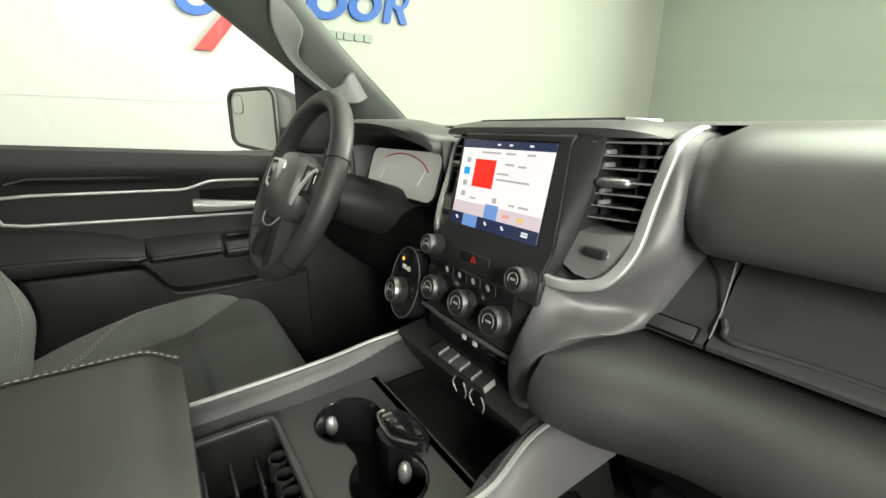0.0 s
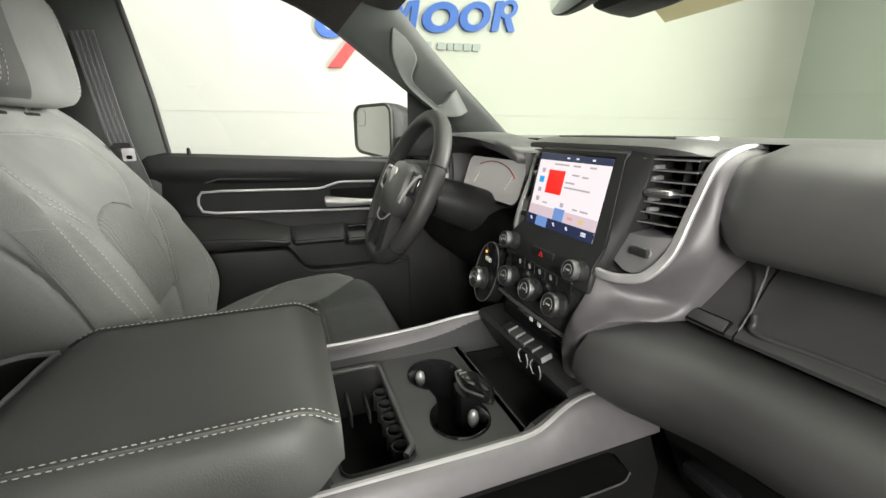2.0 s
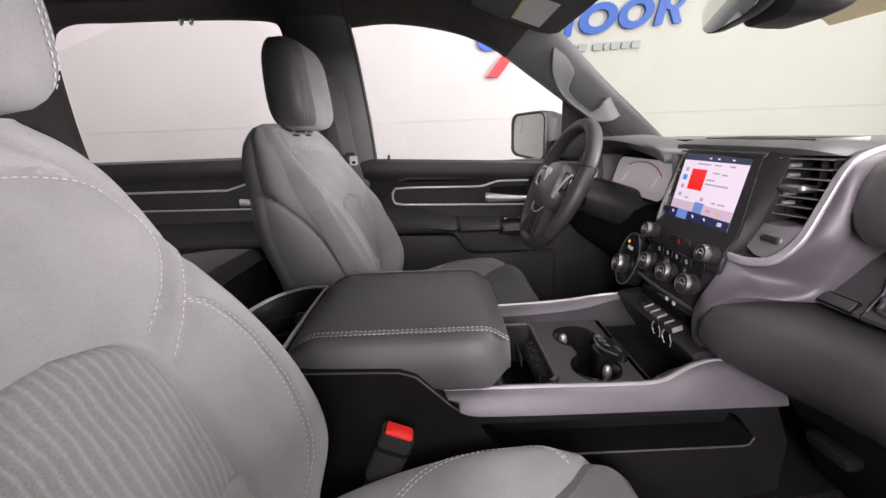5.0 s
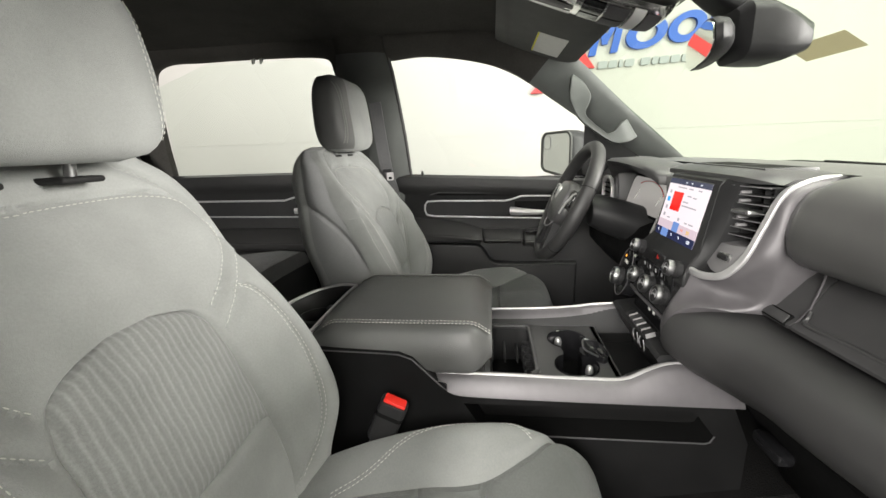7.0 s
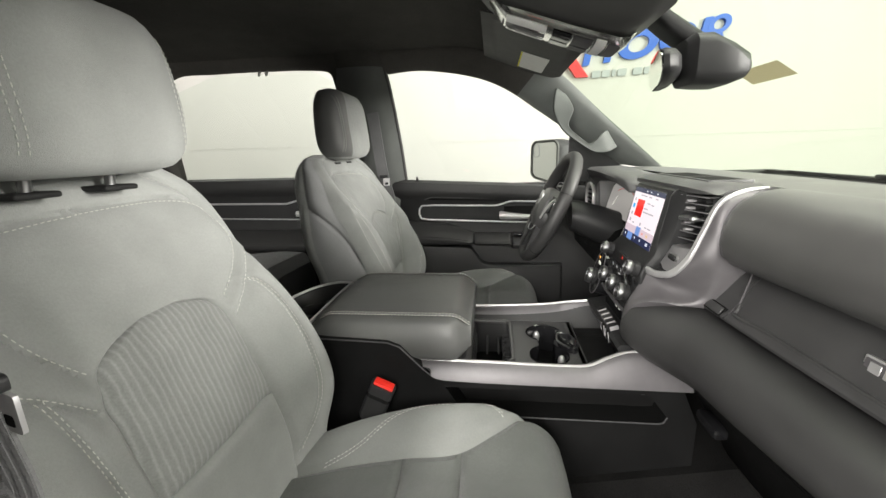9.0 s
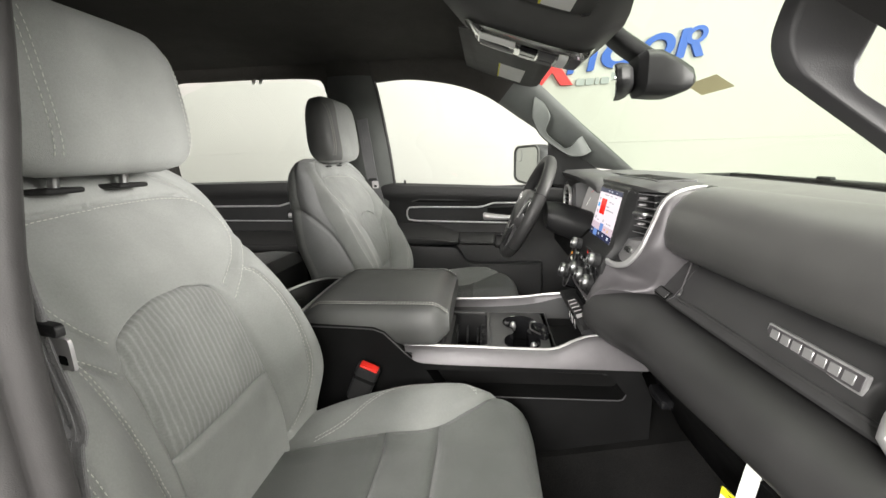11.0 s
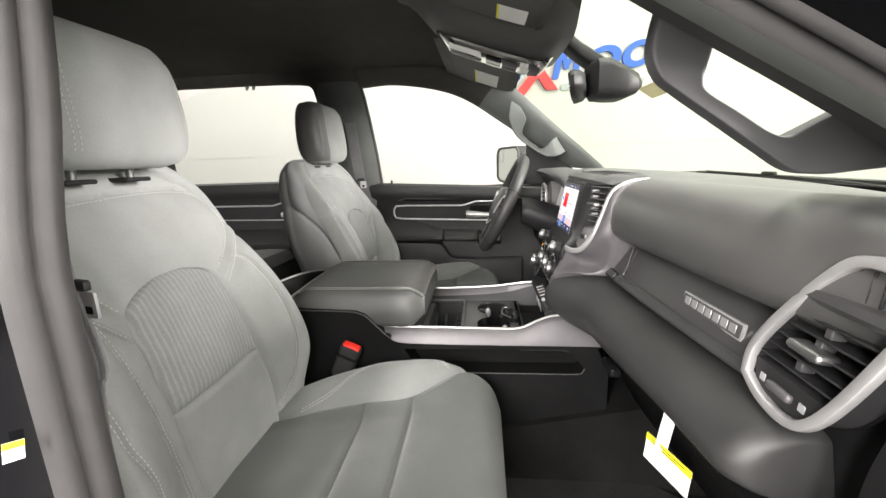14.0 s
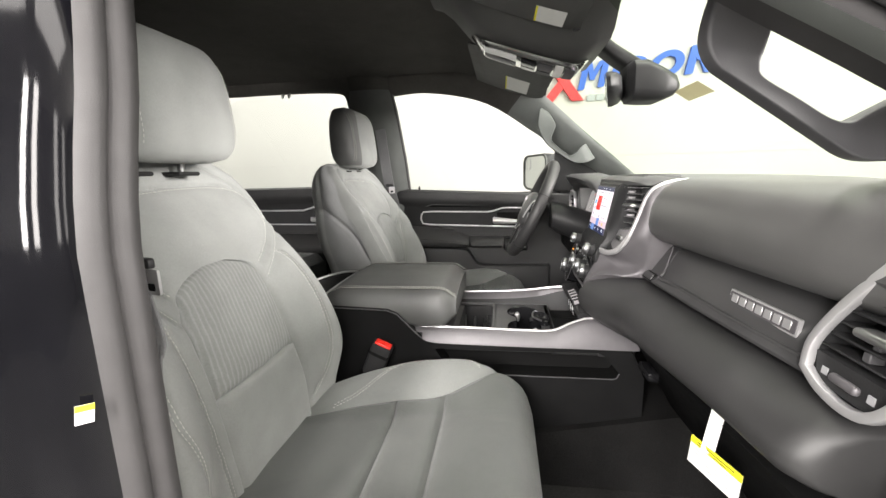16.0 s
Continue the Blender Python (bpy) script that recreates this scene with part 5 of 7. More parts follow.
# air vents beside the screen
def centre_vent(s):
    X = lambda x: s * x + (0.0 if s > 0 else LEFT)

    def swept(bm):
        # the vent turns back towards its outer end
        for v in bm.verts:
            v.co.y += 0.30 * max(0.0, abs(v.co.x - X(0)) - 0.117)
        return bm

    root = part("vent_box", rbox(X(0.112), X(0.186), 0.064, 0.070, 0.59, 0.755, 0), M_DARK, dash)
    v = part("vent_plate", loft([[(X(x), 0.055, zt + 0.006), (X(x), yt, zt), (X(x), yt - 0.002, zt - 0.004), (X(x), yb, zb), (X(x), yb + 0.006, zb - 0.004)] for x, yt, zt, yb, zb in ((0.117, 0.003, 0.655, -0.014, 0.618), (0.135, 0.002, 0.656, -0.016, 0.611), (0.152, 0.003, 0.657, -0.015, 0.610), (0.168, 0.005, 0.659, -0.009, 0.617), (0.180, 0.008, 0.661, 0.001, 0.629), (0.187, 0.010, 0.663, 0.008, 0.648))], False, False), M_PANEL, dash, "grey panel under the vent")
    part("vent_shelf", loft([[(X(x), y0, z0), (X(x), y1, z1)] for x, y0, z0, y1, z1 in ((0.112, -0.008, 0.614, -0.036, 0.598), (0.135, -0.008, 0.606, -0.026, 0.594), (0.152, -0.006, 0.605, -0.018, 0.597), (0.170, 0.000, 0.612, -0.008, 0.606), (0.190, 0.014, 0.640, 0.004, 0.634))], False, False), M_HARD, dash)
    part("slider_ring", prism(rrect(0.032, 0.013, 0.0055, 5), 0.004, pose(X(0.150), -0.0065, 0.638, -18, 0, 0)), M_CHROME, v, "bright slider surround")
    part("slider", prism(rrect(0.0285, 0.0098, 0.0045, 5), 0.006, pose(X(0.150), -0.0095, 0.638, -18, 0, 0), 0.0015), M_HARD, v, "black vent slider")
    for k in range(7):
        z = 0.672 + 0.0135 * k
        slat = part("slat", swept(rbox(X(0.117), X(0.186), 0.008, 0.040, z - 0.0013, z + 0.0013, 0.0006, 1)), M_HARD, root)
        part("front_edge", swept(rbox(X(0.118), X(0.186), 0.0065, 0.0085, z - 0.0008, z + 0.0008, 0)), M_PANEL, slat, "grey front edge of the slat")
        if k in (1, 2, 4, 5):
            part("vane_clip", swept(rbox(X(0.136) - 0.003, X(0.136) + 0.003, 0.008, 0.024, z, z + 0.006, 0.001, 1)), M_PANEL, root)
        for x in (0.132, 0.164, 0.178) if k < 6 else ():
            part("vane", swept(rbox(X(x) - 0.0006, X(x) + 0.0006, 0.020, 0.043, z + 0.001, z + 0.012, 0)), M_HARD, root)
    tab = part("thumb_tab", swept(rbox(X(0.134), X(0.168), -0.004, 0.022, 0.707, 0.717, 0.0045, 3)), M_CHROME, root, "chrome thumb tab")
    part("tab_face", swept(rbox(X(0.138), X(0.164), -0.0048, 0.002, 0.7098, 0.7142, 0.002, 2)), M_HANDLE, tab, "dark face of the tab")
    part("vent_roof", rbox(X(0.112), X(0.186), 0.045, 0.066, 0.753, 0.757, 0), M_DARK, root)


centre_vent(1)
centre_vent(-1)

# ---- driver's side of the dash ----
# hood over the gauges
def hood(x):
    t = (x + 0.40) / 0.215
    k = max(0.0, 1 - abs(t) ** 2.6)
    zt = 0.735 + 0.050 * k ** 0.6
    return [(0.14, 0.760), (0.06, zt), (-0.045 * k + 0.02, zt - 0.002), (-0.060 * k + 0.02, zt - 0.010), (-0.050 * k + 0.02, zt - 0.024), (0.07, zt - 0.03), (0.14, 0.72)]


part("gauge_hood", xloft(steps(-0.615, -0.195, 24), hood), M_SOFT, dash, "black hood over the gauges", 60)
for s in (1, -1):
    x = -0.40 + s * 0.20
    part("hood_cheek", loft([[(x + s * 0.026, 0.13, z), (x + s * 0.022, 0.05 - d, z), (x + s * 0.012, 0.036 - d, z), (x - s * 0.000, 0.045 - d, z), (x - s * 0.010, 0.10, z)] for z, d in ((0.575, 0.0), (0.62, 0.0), (0.68, 0.002), (0.745, 0.010))]), M_SOFT, dash)
cl = part("gauge_cluster", prism(rrect(0.32, 0.115, 0.03), 0.01), M_GLOSS, dash)
cl.matrix_basis = pose(-0.405, 0.066, 0.672, -16, 0, 0)
# pale glow in place of the reflection on the gauge cover
M_GAUGE = glow("gauge_glow", (0.55, 0.52, 0.50), 0.28)
part("gauge_glow", prism(rrect(0.300, 0.10, 0.025), 0.002), M_GAUGE, cl, "pale gauge face, its glass reflection put in as a glow").matrix_basis = pose(0, -0.002, 0)
part("gauge_arc", sweep([(0.13 * math.cos(a), -0.003, -0.02 + 0.062 * math.sin(a)) for a in steps(0.5, 2.2, 16)], circle(0.0014, 6), up=(0, 1, 0)), M_REDS, cl, "red gauge arc")
for gx in (-0.085, 0.085):
    part("needle", sweep([(gx, -0.003, -0.02), (gx + 0.02, -0.003, 0.012)], circle(0.0012, 6), up=(0, 1, 0)), M_WHITE, cl)
# the darkened lower trim carries the shade under the gauges
part("driver_panel", xloft(steps(-0.80, -0.150, 12), lambda x: [(0.12, 0.605), (0.055, 0.604), (0.025, 0.592), (0.005, 0.56), (-0.008, 0.52), (-0.004, 0.47), (0.04, 0.42), (0.10, 0.38), (0.40, 0.38), (0.40, 0.605)]), M_LOWER, dash)
part("outer_panel", xloft(steps(-0.80, -0.605, 4), lambda x: [(0.12, 0.75), (0.06, 0.745), (0.035, 0.72), (0.028, 0.66), (0.028, 0.60), (0.12, 0.60)]), M_SOFT, dash)
part("side_vent_frame", sweep([(-0.66 + 0.055 * u, 0.022 + 0.0 * v, 0.655 + 0.055 * v) for u, v in rrect(2, 2, 0.7, 5)], rrect(0.010, 0.012, 0.003, 2), True, up=(0, 1, 0)), M_SILVER, dash, "silver frame of the outer vent")
for k in range(5):
    part("vent_slat", rbox(-0.70, -0.62, 0.02, 0.035, 0.622 + 0.016 * k, 0.625 + 0.016 * k, 0.001, 1), M_DARK, dash)

# rotary gear dial with its round plate
plate = part("dial_plate", prism([(0.062 * math.cos(a) * 0.8, 0.062 * math.sin(a)) for a in steps(0, 2 * math.pi * 35 / 36, 35)], 0.03, None, 0.004), M_GLOSS, dash, "glossy black gear dial plate")
plate.matrix_basis = pose(-0.174, -0.060, 0.511, -14, 0, -4)
part("plate_rim", sweep([(0.0495 * math.cos(a), 0.001, 0.062 * math.sin(a)) for a in steps(0, 2 * math.pi * 39 / 40, 39)], circle(0.0011, 8), True, up=(0, 1, 0)), M_GUN, plate, "silver rim")
kd = knob(0.0, -0.022, -0.014, 0.0215, plate, 0.026, 0)
text_mesh("gear_letters", "PRND", 0.011, M_WHITE, plate, pose(0.0, -0.0006, 0.026, 90, 0, 0), 0.0003)
part("gear_light", rbox(-0.020, -0.014, -0.0008, 0, 0.036, 0.041, 0), glow("amber_mark", (0.9, 0.35, 0.05), 1.5), plate)

# column shroud under the wheel
part("column_shroud", loft([[(-0.40 + 0.062 * k * c, y + 0.0, z + 0.055 * k * q) for c, q in ((math.cos(a), math.sin(a)) for a in steps(0, 2 * math.pi * 15 / 16, 15))] for y, z, k in ((0.08, 0.57, 1.15), (0.0, 0.60, 1.1), (-0.07, 0.625, 1.0), (-0.10, 0.635, 0.85))]), M_HARD, dash, "black steering column shroud")
for s, z in ((-1, 0.64),):
    part("column_stalk", sweep([(-0.40 + s * 0.05, -0.06, z), (-0.40 + s * 0.12, -0.09, z + 0.02), (-0.40 + s * 0.155, -0.10, z + 0.028)], circle(0.008, 10)), M_HARD, dash)

# ---- steering wheel ----
wheel = thing("steering_wheel", "black leather steering wheel with satin grey spoke trims", "steering wheel")
wheel.matrix_world = pose(-0.40, -0.165, 0.660, -25, 0, 0)
R = 0.172
part("rim", sweep([(R * math.cos(a), 0, R * math.sin(a)) for a in steps(0, 2 * math.pi * 71 / 72, 71)], circle(0.0175, 14, 1.12), True, up=(0, 1, 0)), M_LEATHER, wheel, "thick black leather rim")
part("hub", loft([[(u * k, y, v * k - 0.008) for u, v in rrect(0.158, 0.136, 0.052, 6)] for y, k in ((0.035, 0.75), (0.005, 0.98), (-0.012, 1.0), (-0.026, 0.90), (-0.034, 0.62), (-0.036, 0.2))]), M_SOFT, wheel, "black airbag cover")
for s in (1, -1):
    part("spoke", loft([[(s * x, y, z) for y, z in ((-0.014, zc - h), (-0.018, zc), (-0.014, zc + h), (0.010, zc + h), (0.012, zc - h))] for x, zc, h in ((0.055, 0.012, 0.030), (0.10, 0.010, 0.024), (0.162, 0.006, 0.026))]), M_HARD, wheel)
    if s < 0:
        part("spoke_trim", sweep([(-0.078, -0.024, 0.036), (-0.120, -0.022, 0.036), (-0.140, -0.019, 0.024), (-0.143, -0.018, 0.000), (-0.128, -0.021, -0.016), (-0.088, -0.024, -0.022)], rrect(0.006, 0.005, 0.002, 2), up=(0, 1, 0)), M_SILVER, wheel, "satin silver switch frame")
    else:
        part("spoke_trim", sweep(bez([(0.136, -0.018, 0.034), (0.118, -0.022, 0.016), (0.103, -0.025, -0.010), (0.094, -0.026, -0.034)], 6), rrect(0.009, 0.005, 0.002, 2), up=(0, 1, 0)), M_SILVER, wheel, "satin silver spoke trim")
    part("switch_pod", rbox(s * 0.085, s * 0.140, -0.021, -0.005, -0.008, 0.032, 0.005), M_GLOSS, wheel)
    part("lower_spoke", loft([[(s * x - h, y, z) for y in (-0.018, 0.006)] + [(s * x + h, y, z) for y in (0.006, -0.018)] for x, z, h in ((0.030, -0.055, 0.020), (0.040, -0.105, 0.019), (0.060, -0.16, 0.021))]), M_HARD, wheel)
part("lower_trim", sweep(bez([(-0.050, -0.022, -0.066), (-0.032, -0.026, -0.084), (0.0, -0.027, -0.090), (0.032, -0.026, -0.084), (0.050, -0.022, -0.066)], 5), rrect(0.003, 0.003, 0.001, 2), up=(0, 1, 0)), M_SILVER, wheel, "satin silver lower trim")
for a in (0.35, 2.8, 3.9, 5.5):
    part("rim_seam", sweep([(R * math.cos(a) + 0.0180 * math.cos(b) * math.cos(a), 0.0198 * math.sin(b), R * math.sin(a) + 0.0180 * math.cos(b) * math.sin(a)) for b in steps(0, 2 * math.pi * 17 / 18, 17)], circle(0.0008, 5), True), M_DARK, wheel)
emb = part("emblem", prism([(0.0, -0.020), (0.008, -0.012), (0.011, 0.0), (0.020, 0.004), (0.021, 0.014), (0.012, 0.020), (0.0, 0.016), (-0.012, 0.020), (-0.021, 0.014), (-0.020, 0.004), (-0.011, 0.0), (-0.008, -0.012)], 0.004, None, 0.001), M_SILVER, wheel, "small satin emblem")
emb.matrix_basis = pose(0, -0.0385, 0.016)

# ---- driver's door and rear door, seen from the cabin ----
def door(name, y0, y1, label, sill=0.722):
    """A closed door on the driver's side: padded panel, bright-lined inlay, armrest, pocket."""
    root = thing(name, label, "door", "structure")
    slope = 0.047 if y1 > 0 else 0.0
    prof = [(0.722, -0.80), (0.728, -0.785), (0.720, -0.770), (0.690, -0.765), (0.668, -0.768), (0.655, -0.776), (0.645, -0.782), (0.54, -0.782), (0.50, -0.780), (0.44, -0.776), (0.43, -0.774), (0.10, -0.770), (0.06, -0.785), (-0.10, -0.80)]
    part("door_panel", loft([[(x, y, z + (sill - 0.722 - slope * (y + 0.70)) * (z > 0.64)) for z, x in prof] for y in steps(y0, y1, 6)], False, False), M_DOOR, root, "black soft door panel")
    part("door_skin", rbox(-0.92, -0.86, y0, y1, -0.15, sill - 0.02, 0.01), M_PAINT, root, "black painted outer skin")
    part("sill_cap", loft([[(-0.90, y, z - 0.03), (-0.79, y, z - 0.03), (-0.79, y, z - 0.004), (-0.794, y, z), (-0.90, y, z)] for y, z in ((y0, sill - slope * (y0 + 0.70)), (y1, sill - slope * (y1 + 0.70)))]), M_RUBBER, root)
    return root


d1 = door("door_1", -0.985, 0.10, "black driver door with bright-lined inlay and armrest")
# inlay with its bright frame
part("inlay", prism([(-0.655, 0.575), (-0.645, 0.562), (-0.17, 0.545), (-0.17, 0.630), (-0.262, 0.633), (-0.335, 0.616), (-0.645, 0.620), (-0.655, 0.610)], 0.004, Matrix(((0, -1, 0, -0.777), (1, 0, 0, 0), (0, 0, 1, 0), (0, 0, 0, 1)))), M_HARD, d1, "dark grained inlay")
frame_pts = [(-0.16, 0.545), (-0.30, 0.549), (-0.45, 0.554), (-0.62, 0.560), (-0.652, 0.566), (-0.660, 0.585), (-0.658, 0.606), (-0.648, 0.620), (-0.60, 0.622), (-0.45, 0.619), (-0.34, 0.617), (-0.32, 0.620), (-0.275, 0.634), (-0.255, 0.635), (-0.16, 0.633)]
part("bright_frame", sweep([(-0.771, y, z) for y, z in frame_pts], rrect(0.007, 0.006, 0.002, 2), up=(1, 0, 0)), M_SILVER, d1, "bright silver inlay frame")
part("upper_groove", prism([(-0.635, 0.648), (-0.60, 0.656), (-0.12, 0.643), (-0.12, 0.634), (-0.60, 0.643)], 0.006, Matrix(((0, -1, 0, -0.775), (1, 0, 0, 0), (0, 0, 1, 0), (0, 0, 0, 1)))), M_DARK, d1)
part("upper_line", sweep([(-0.772, y, z) for y, z in ((-0.635, 0.646), (-0.60, 0.6555), (-0.45, 0.6515), (-0.30, 0.6475), (-0.14, 0.6435))], circle(0.0020, 6), up=(1, 0, 0)), M_HANDLE, d1, "thin bright moulding over the inlay")
h = part("door_handle", loft([[(x, y, z - k) for x, k in ((-0.775, hh), (-0.758, hh * 0.95), (-0.752, 0.3 * hh), (-0.752, -0.3 * hh), (-0.758, -hh * 0.95), (-0.775, -hh))] for y, z, hh in ((-0.318, 0.577, 0.012), (-0.312, 0.577, 0.016), (-0.285, 0.574, 0.015), (-0.21, 0.570, 0.010), (-0.15, 0.568, 0.008))]), M_SILVER, d1, "satin chrome inside handle")
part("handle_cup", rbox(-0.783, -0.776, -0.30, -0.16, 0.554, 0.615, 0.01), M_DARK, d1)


def armrest(y0, y1, top, z_b, parent, name="armrest", label="padded black armrest", out=-0.700):
    """A padded shelf; top(y) is its height at the door."""
    rings = []
    for t in steps(0, 1, 20):
        y = y0 + (y1 - y0) * t
        e = min(1.0, min(t, 1 - t) * 16) ** 0.5
        z_a, o = top(y), -0.745 + (out + 0.745) * (0.6 + 0.4 * e)
        zm = (z_a * 0.45 + z_b * 0.55)
        rings.append([(-0.775, y, z_a + 0.004), (-0.752, y, z_a), (o - 0.012, y, zm + 0.008), (o - 0.003, y, zm + 0.001), (o - 0.004, y, zm - 0.001), (o, y, zm - 0.006), (o - 0.001, y, z_b + 0.014), (o - 0.010, y, z_b + 0.003), (o - 0.022, y, z_b), (-0.775, y, z_b - 0.006)])
    return part(name, loft(rings), M_LEATHER, parent, label)


armrest(-0.72, -0.428, table([(-0.72, 0.552), (-0.58, 0.540), (-0.50, 0.524), (-0.46, 0.510), (-0.428, 0.499)]), 0.459, d1)
armrest(-0.424, -0.268, lambda y: 0.500, 0.456, d1, "pull_grip", "black pull grip")
armrest(-0.266, -0.16, lambda y: 0.500, 0.440, d1, "switch_shelf", "black shelf with the window switches", -0.712)
sw = part("switch_plate", rbox(-0.758, -0.728, -0.26, -0.17, 0.496, 0.505, 0.003), M_GLOSS, d1)
for k in range(3):
    part("window_switch", rbox(-0.750, -0.738, -0.25 + 0.026 * k, -0.232 + 0.026 * k, 0.504, 0.510, 0.003, 2), M_HARD, sw)
part("map_pocket", prism([(-0.78, 0.10), (-0.78, 0.458), (-0.552, 0.450), (-0.455, 0.447), (-0.435, 0.441), (-0.418, 0.420), (-0.398, 0.386), (-0.386, 0.376), (-0.365, 0.370), (-0.274, 0.368), (-0.06, 0.372), (-0.06, 0.10)], 0.04, Matrix(((0, -1, 0, -0.733), (1, 0, 0, 0), (0, 0, 1, 0), (0, 0, 0, 1))), 0.008, 3), M_DOOR, d1, "dark moulded lower pocket")
part("pocket_lip", sweep([(-0.7325, y, z) for y, z in ((-0.40, 0.380), (-0.385, 0.368), (-0.365, 0.362), (-0.27, 0.360), (-0.07, 0.364))], circle(0.0018, 6), up=(1, 0, 0)), M_HARD, d1)
part("lock_pin", turned([(0.005, 0.0), (0.0055, 0.008), (0.004, 0.018), (0.001, 0.02)], 12, pose(-0.785, -0.665, 0.722, 90, 0, 0)), M_HARD, d1)
d2 = door("door_2", -2.0, -0.99, "black rear door with bright-lined inlay", 0.745)
part("inlay", prism([(-1.80, 0.575), (-1.10, 0.565), (-1.10, 0.650), (-1.19, 0.655), (-1.26, 0.636), (-1.80, 0.640)], 0.004, Matrix(((0, -1, 0, -0.777), (1, 0, 0, 0), (0, 0, 1, 0), (0, 0, 0, 1)))), M_HARD, d2, "dark grained inlay")
part("bright_frame", sweep([(-0.774, y, z) for y, z in ((-1.80, 0.640), (-1.5, 0.638), (-1.26, 0.636), (-1.19, 0.655), (-1.05, 0.655))], rrect(0.008, 0.006, 0.002, 2), up=(1, 0, 0)), M_SILVER, d2, "bright silver inlay frame")
part("bright_frame", sweep([(-0.774, y, z) for y, z in ((-1.80, 0.575), (-1.5, 0.570), (-1.05, 0.563))], rrect(0.006, 0.005, 0.002, 2), up=(1, 0, 0)), M_SILVER, d2, "bright silver inlay frame")
part("door_handle", loft([[(x, y, z - k) for x, k in ((-0.775, hh), (-0.760, hh * 0.9), (-0.757, 0.0), (-0.760, -hh * 0.9), (-0.775, -hh))] for y, z, hh in ((-1.215, 0.592, 0.012), (-1.15, 0.588, 0.011), (-1.06, 0.585, 0.007))]), M_CHROME, d2, "satin chrome inside handle")
armrest(-1.75, -1.10, lambda y: 0.515, 0.43, d2)
# pocket in near-black, which carries the shade of the rear cab
part("map_pocket", loft([[(-0.772, y, 0.36), (-0.735, y, 0.35), (-0.735, y, 0.12), (-0.772, y, 0.10)] for y in (-1.7, -1.4, -1.15)]), M_DARK, d2, "dark lower pocket")

# side window panes
for nm, pts in (("window_1", WIN_TOP), ("window_2", [(-0.97, 0.73), (-0.96, 1.12), (-1.05, 1.165), (-1.45, 1.17), (-1.69, 1.10), (-1.76, 0.73)])):
    bm = bmesh.new()
    poly = list(pts[:6]) + ([(-0.045, 0.90), (-0.045, 0.71), (-0.712, 0.71)] if nm == "window_1" else [])
    bm.faces.new([bm.verts.new((-(side_x(z) + 0.012), y, z)) for y, z in poly])
    ob = tagged(part(nm, bm, M_GLASS), "clear raised side window pane", "window", "", "structure")
    ob.visible_shadow = False
part("sail_panel", loft([[(-0.775, y, z0) for z0 in (0.71, z1)] for y, z1 in ((-0.045, 0.905), (0.02, 0.862), (0.12, 0.80), (0.17, 0.765))], False, False), M_HARD, d1, "black triangle panel at the mirror")

# ---- outside mirror ----
mir = thing("side_mirror", "black truck door mirror with a blind-spot glass", "mirror")
mir.matrix_world = pose(-1.005, -0.112, 0.783, 0, 0, 28)
taper = lambda u, v: v * (1 - 0.13 * (1 - u)) if v < 0 else v * (1 - 0.02 * (1 - u))
shell = [[(0.104 * u * k, y, 0.099 * taper(u, v) * k) for u, v in rrect(2, 2, 0.4, 6)] for y, k in ((0.004, 0.985), (0.012, 1.02), (0.06, 1.0), (0.11, 0.9), (0.15, 0.7), (0.165, 0.4))]
part("housing", loft(shell), M_HARD, mir, "black mirror housing")
g = part("mirror_glass", prism([(0.096 * u, 0.090 * taper(u, v)) for u, v in rrect(2, 2, 0.35, 6)], 0.003), M_MIRROR, mir, "mirror glass")
part("spot_frame", sweep([(-0.062 + 0.024 * u, -0.001, 0.050 + 0.028 * v) for u, v in rrect(2, 2, 0.6, 4)], circle(0.0012, 6), True, up=(0, 1, 0)), M_GREYP, g, "blind-spot mirror outline")
part("glass_rim", sweep([(0.100 * u, 0.0, 0.094 * taper(u, v)) for u, v in rrect(2, 2, 0.36, 6)], rrect(0.011, 0.010, 0.003, 2), True, up=(0, 1, 0)), M_VISOR, mir, "grey mirror rim")
part("mirror_arm", loft([[(x, y, z) for y, z in ((0.03, zc - h), (0.09, zc - h), (0.09, zc + h), (0.03, zc + h))] for x, zc, h in ((0.08, -0.05, 0.03), (0.24, -0.045, 0.045))]), M_HARD, mir)

# ---- passenger's door opening ----
east = bpy.data.objects["cab_side_east"]
APERTURE = [(-0.755, 1.146), (-0.61, 1.150), (-0.427, 1.120), (-0.298, 1.070), (-0.165, 0.985), (-0.06, 0.915), (0.05, 0.842), (0.140, 0.775), (0.150, 0.72), (0.118, 0.64), (0.085, 0.58), (0.072, 0.50), (0.070, 0.30), (0.060, 0.05)]
ap = outline(APERTURE, 5)


def opening(rows, edge):
    """A rim along the opening: rows of (outward x, widening)."""
    rings = []
    n = len(edge)
    for i, (y, z) in enumerate(edge):
        a, b = edge[max(0, i - 1)], edge[min(n - 1, i + 1)]
        d = Vector((b[0] - a[0], b[1] - a[1])).normalized()
        nrm = Vector((-d.y, d.x))
        k, o = smooth01(0.70, 0.80, z), side_x(z) - 0.70
        rings.append([(x + o * (1 - k), y + nrm.x * (w + 0.4 * k * o), z + nrm.y * (w + 0.4 * k * o)) for x, w in rows])
    return loft(rings, False, False)


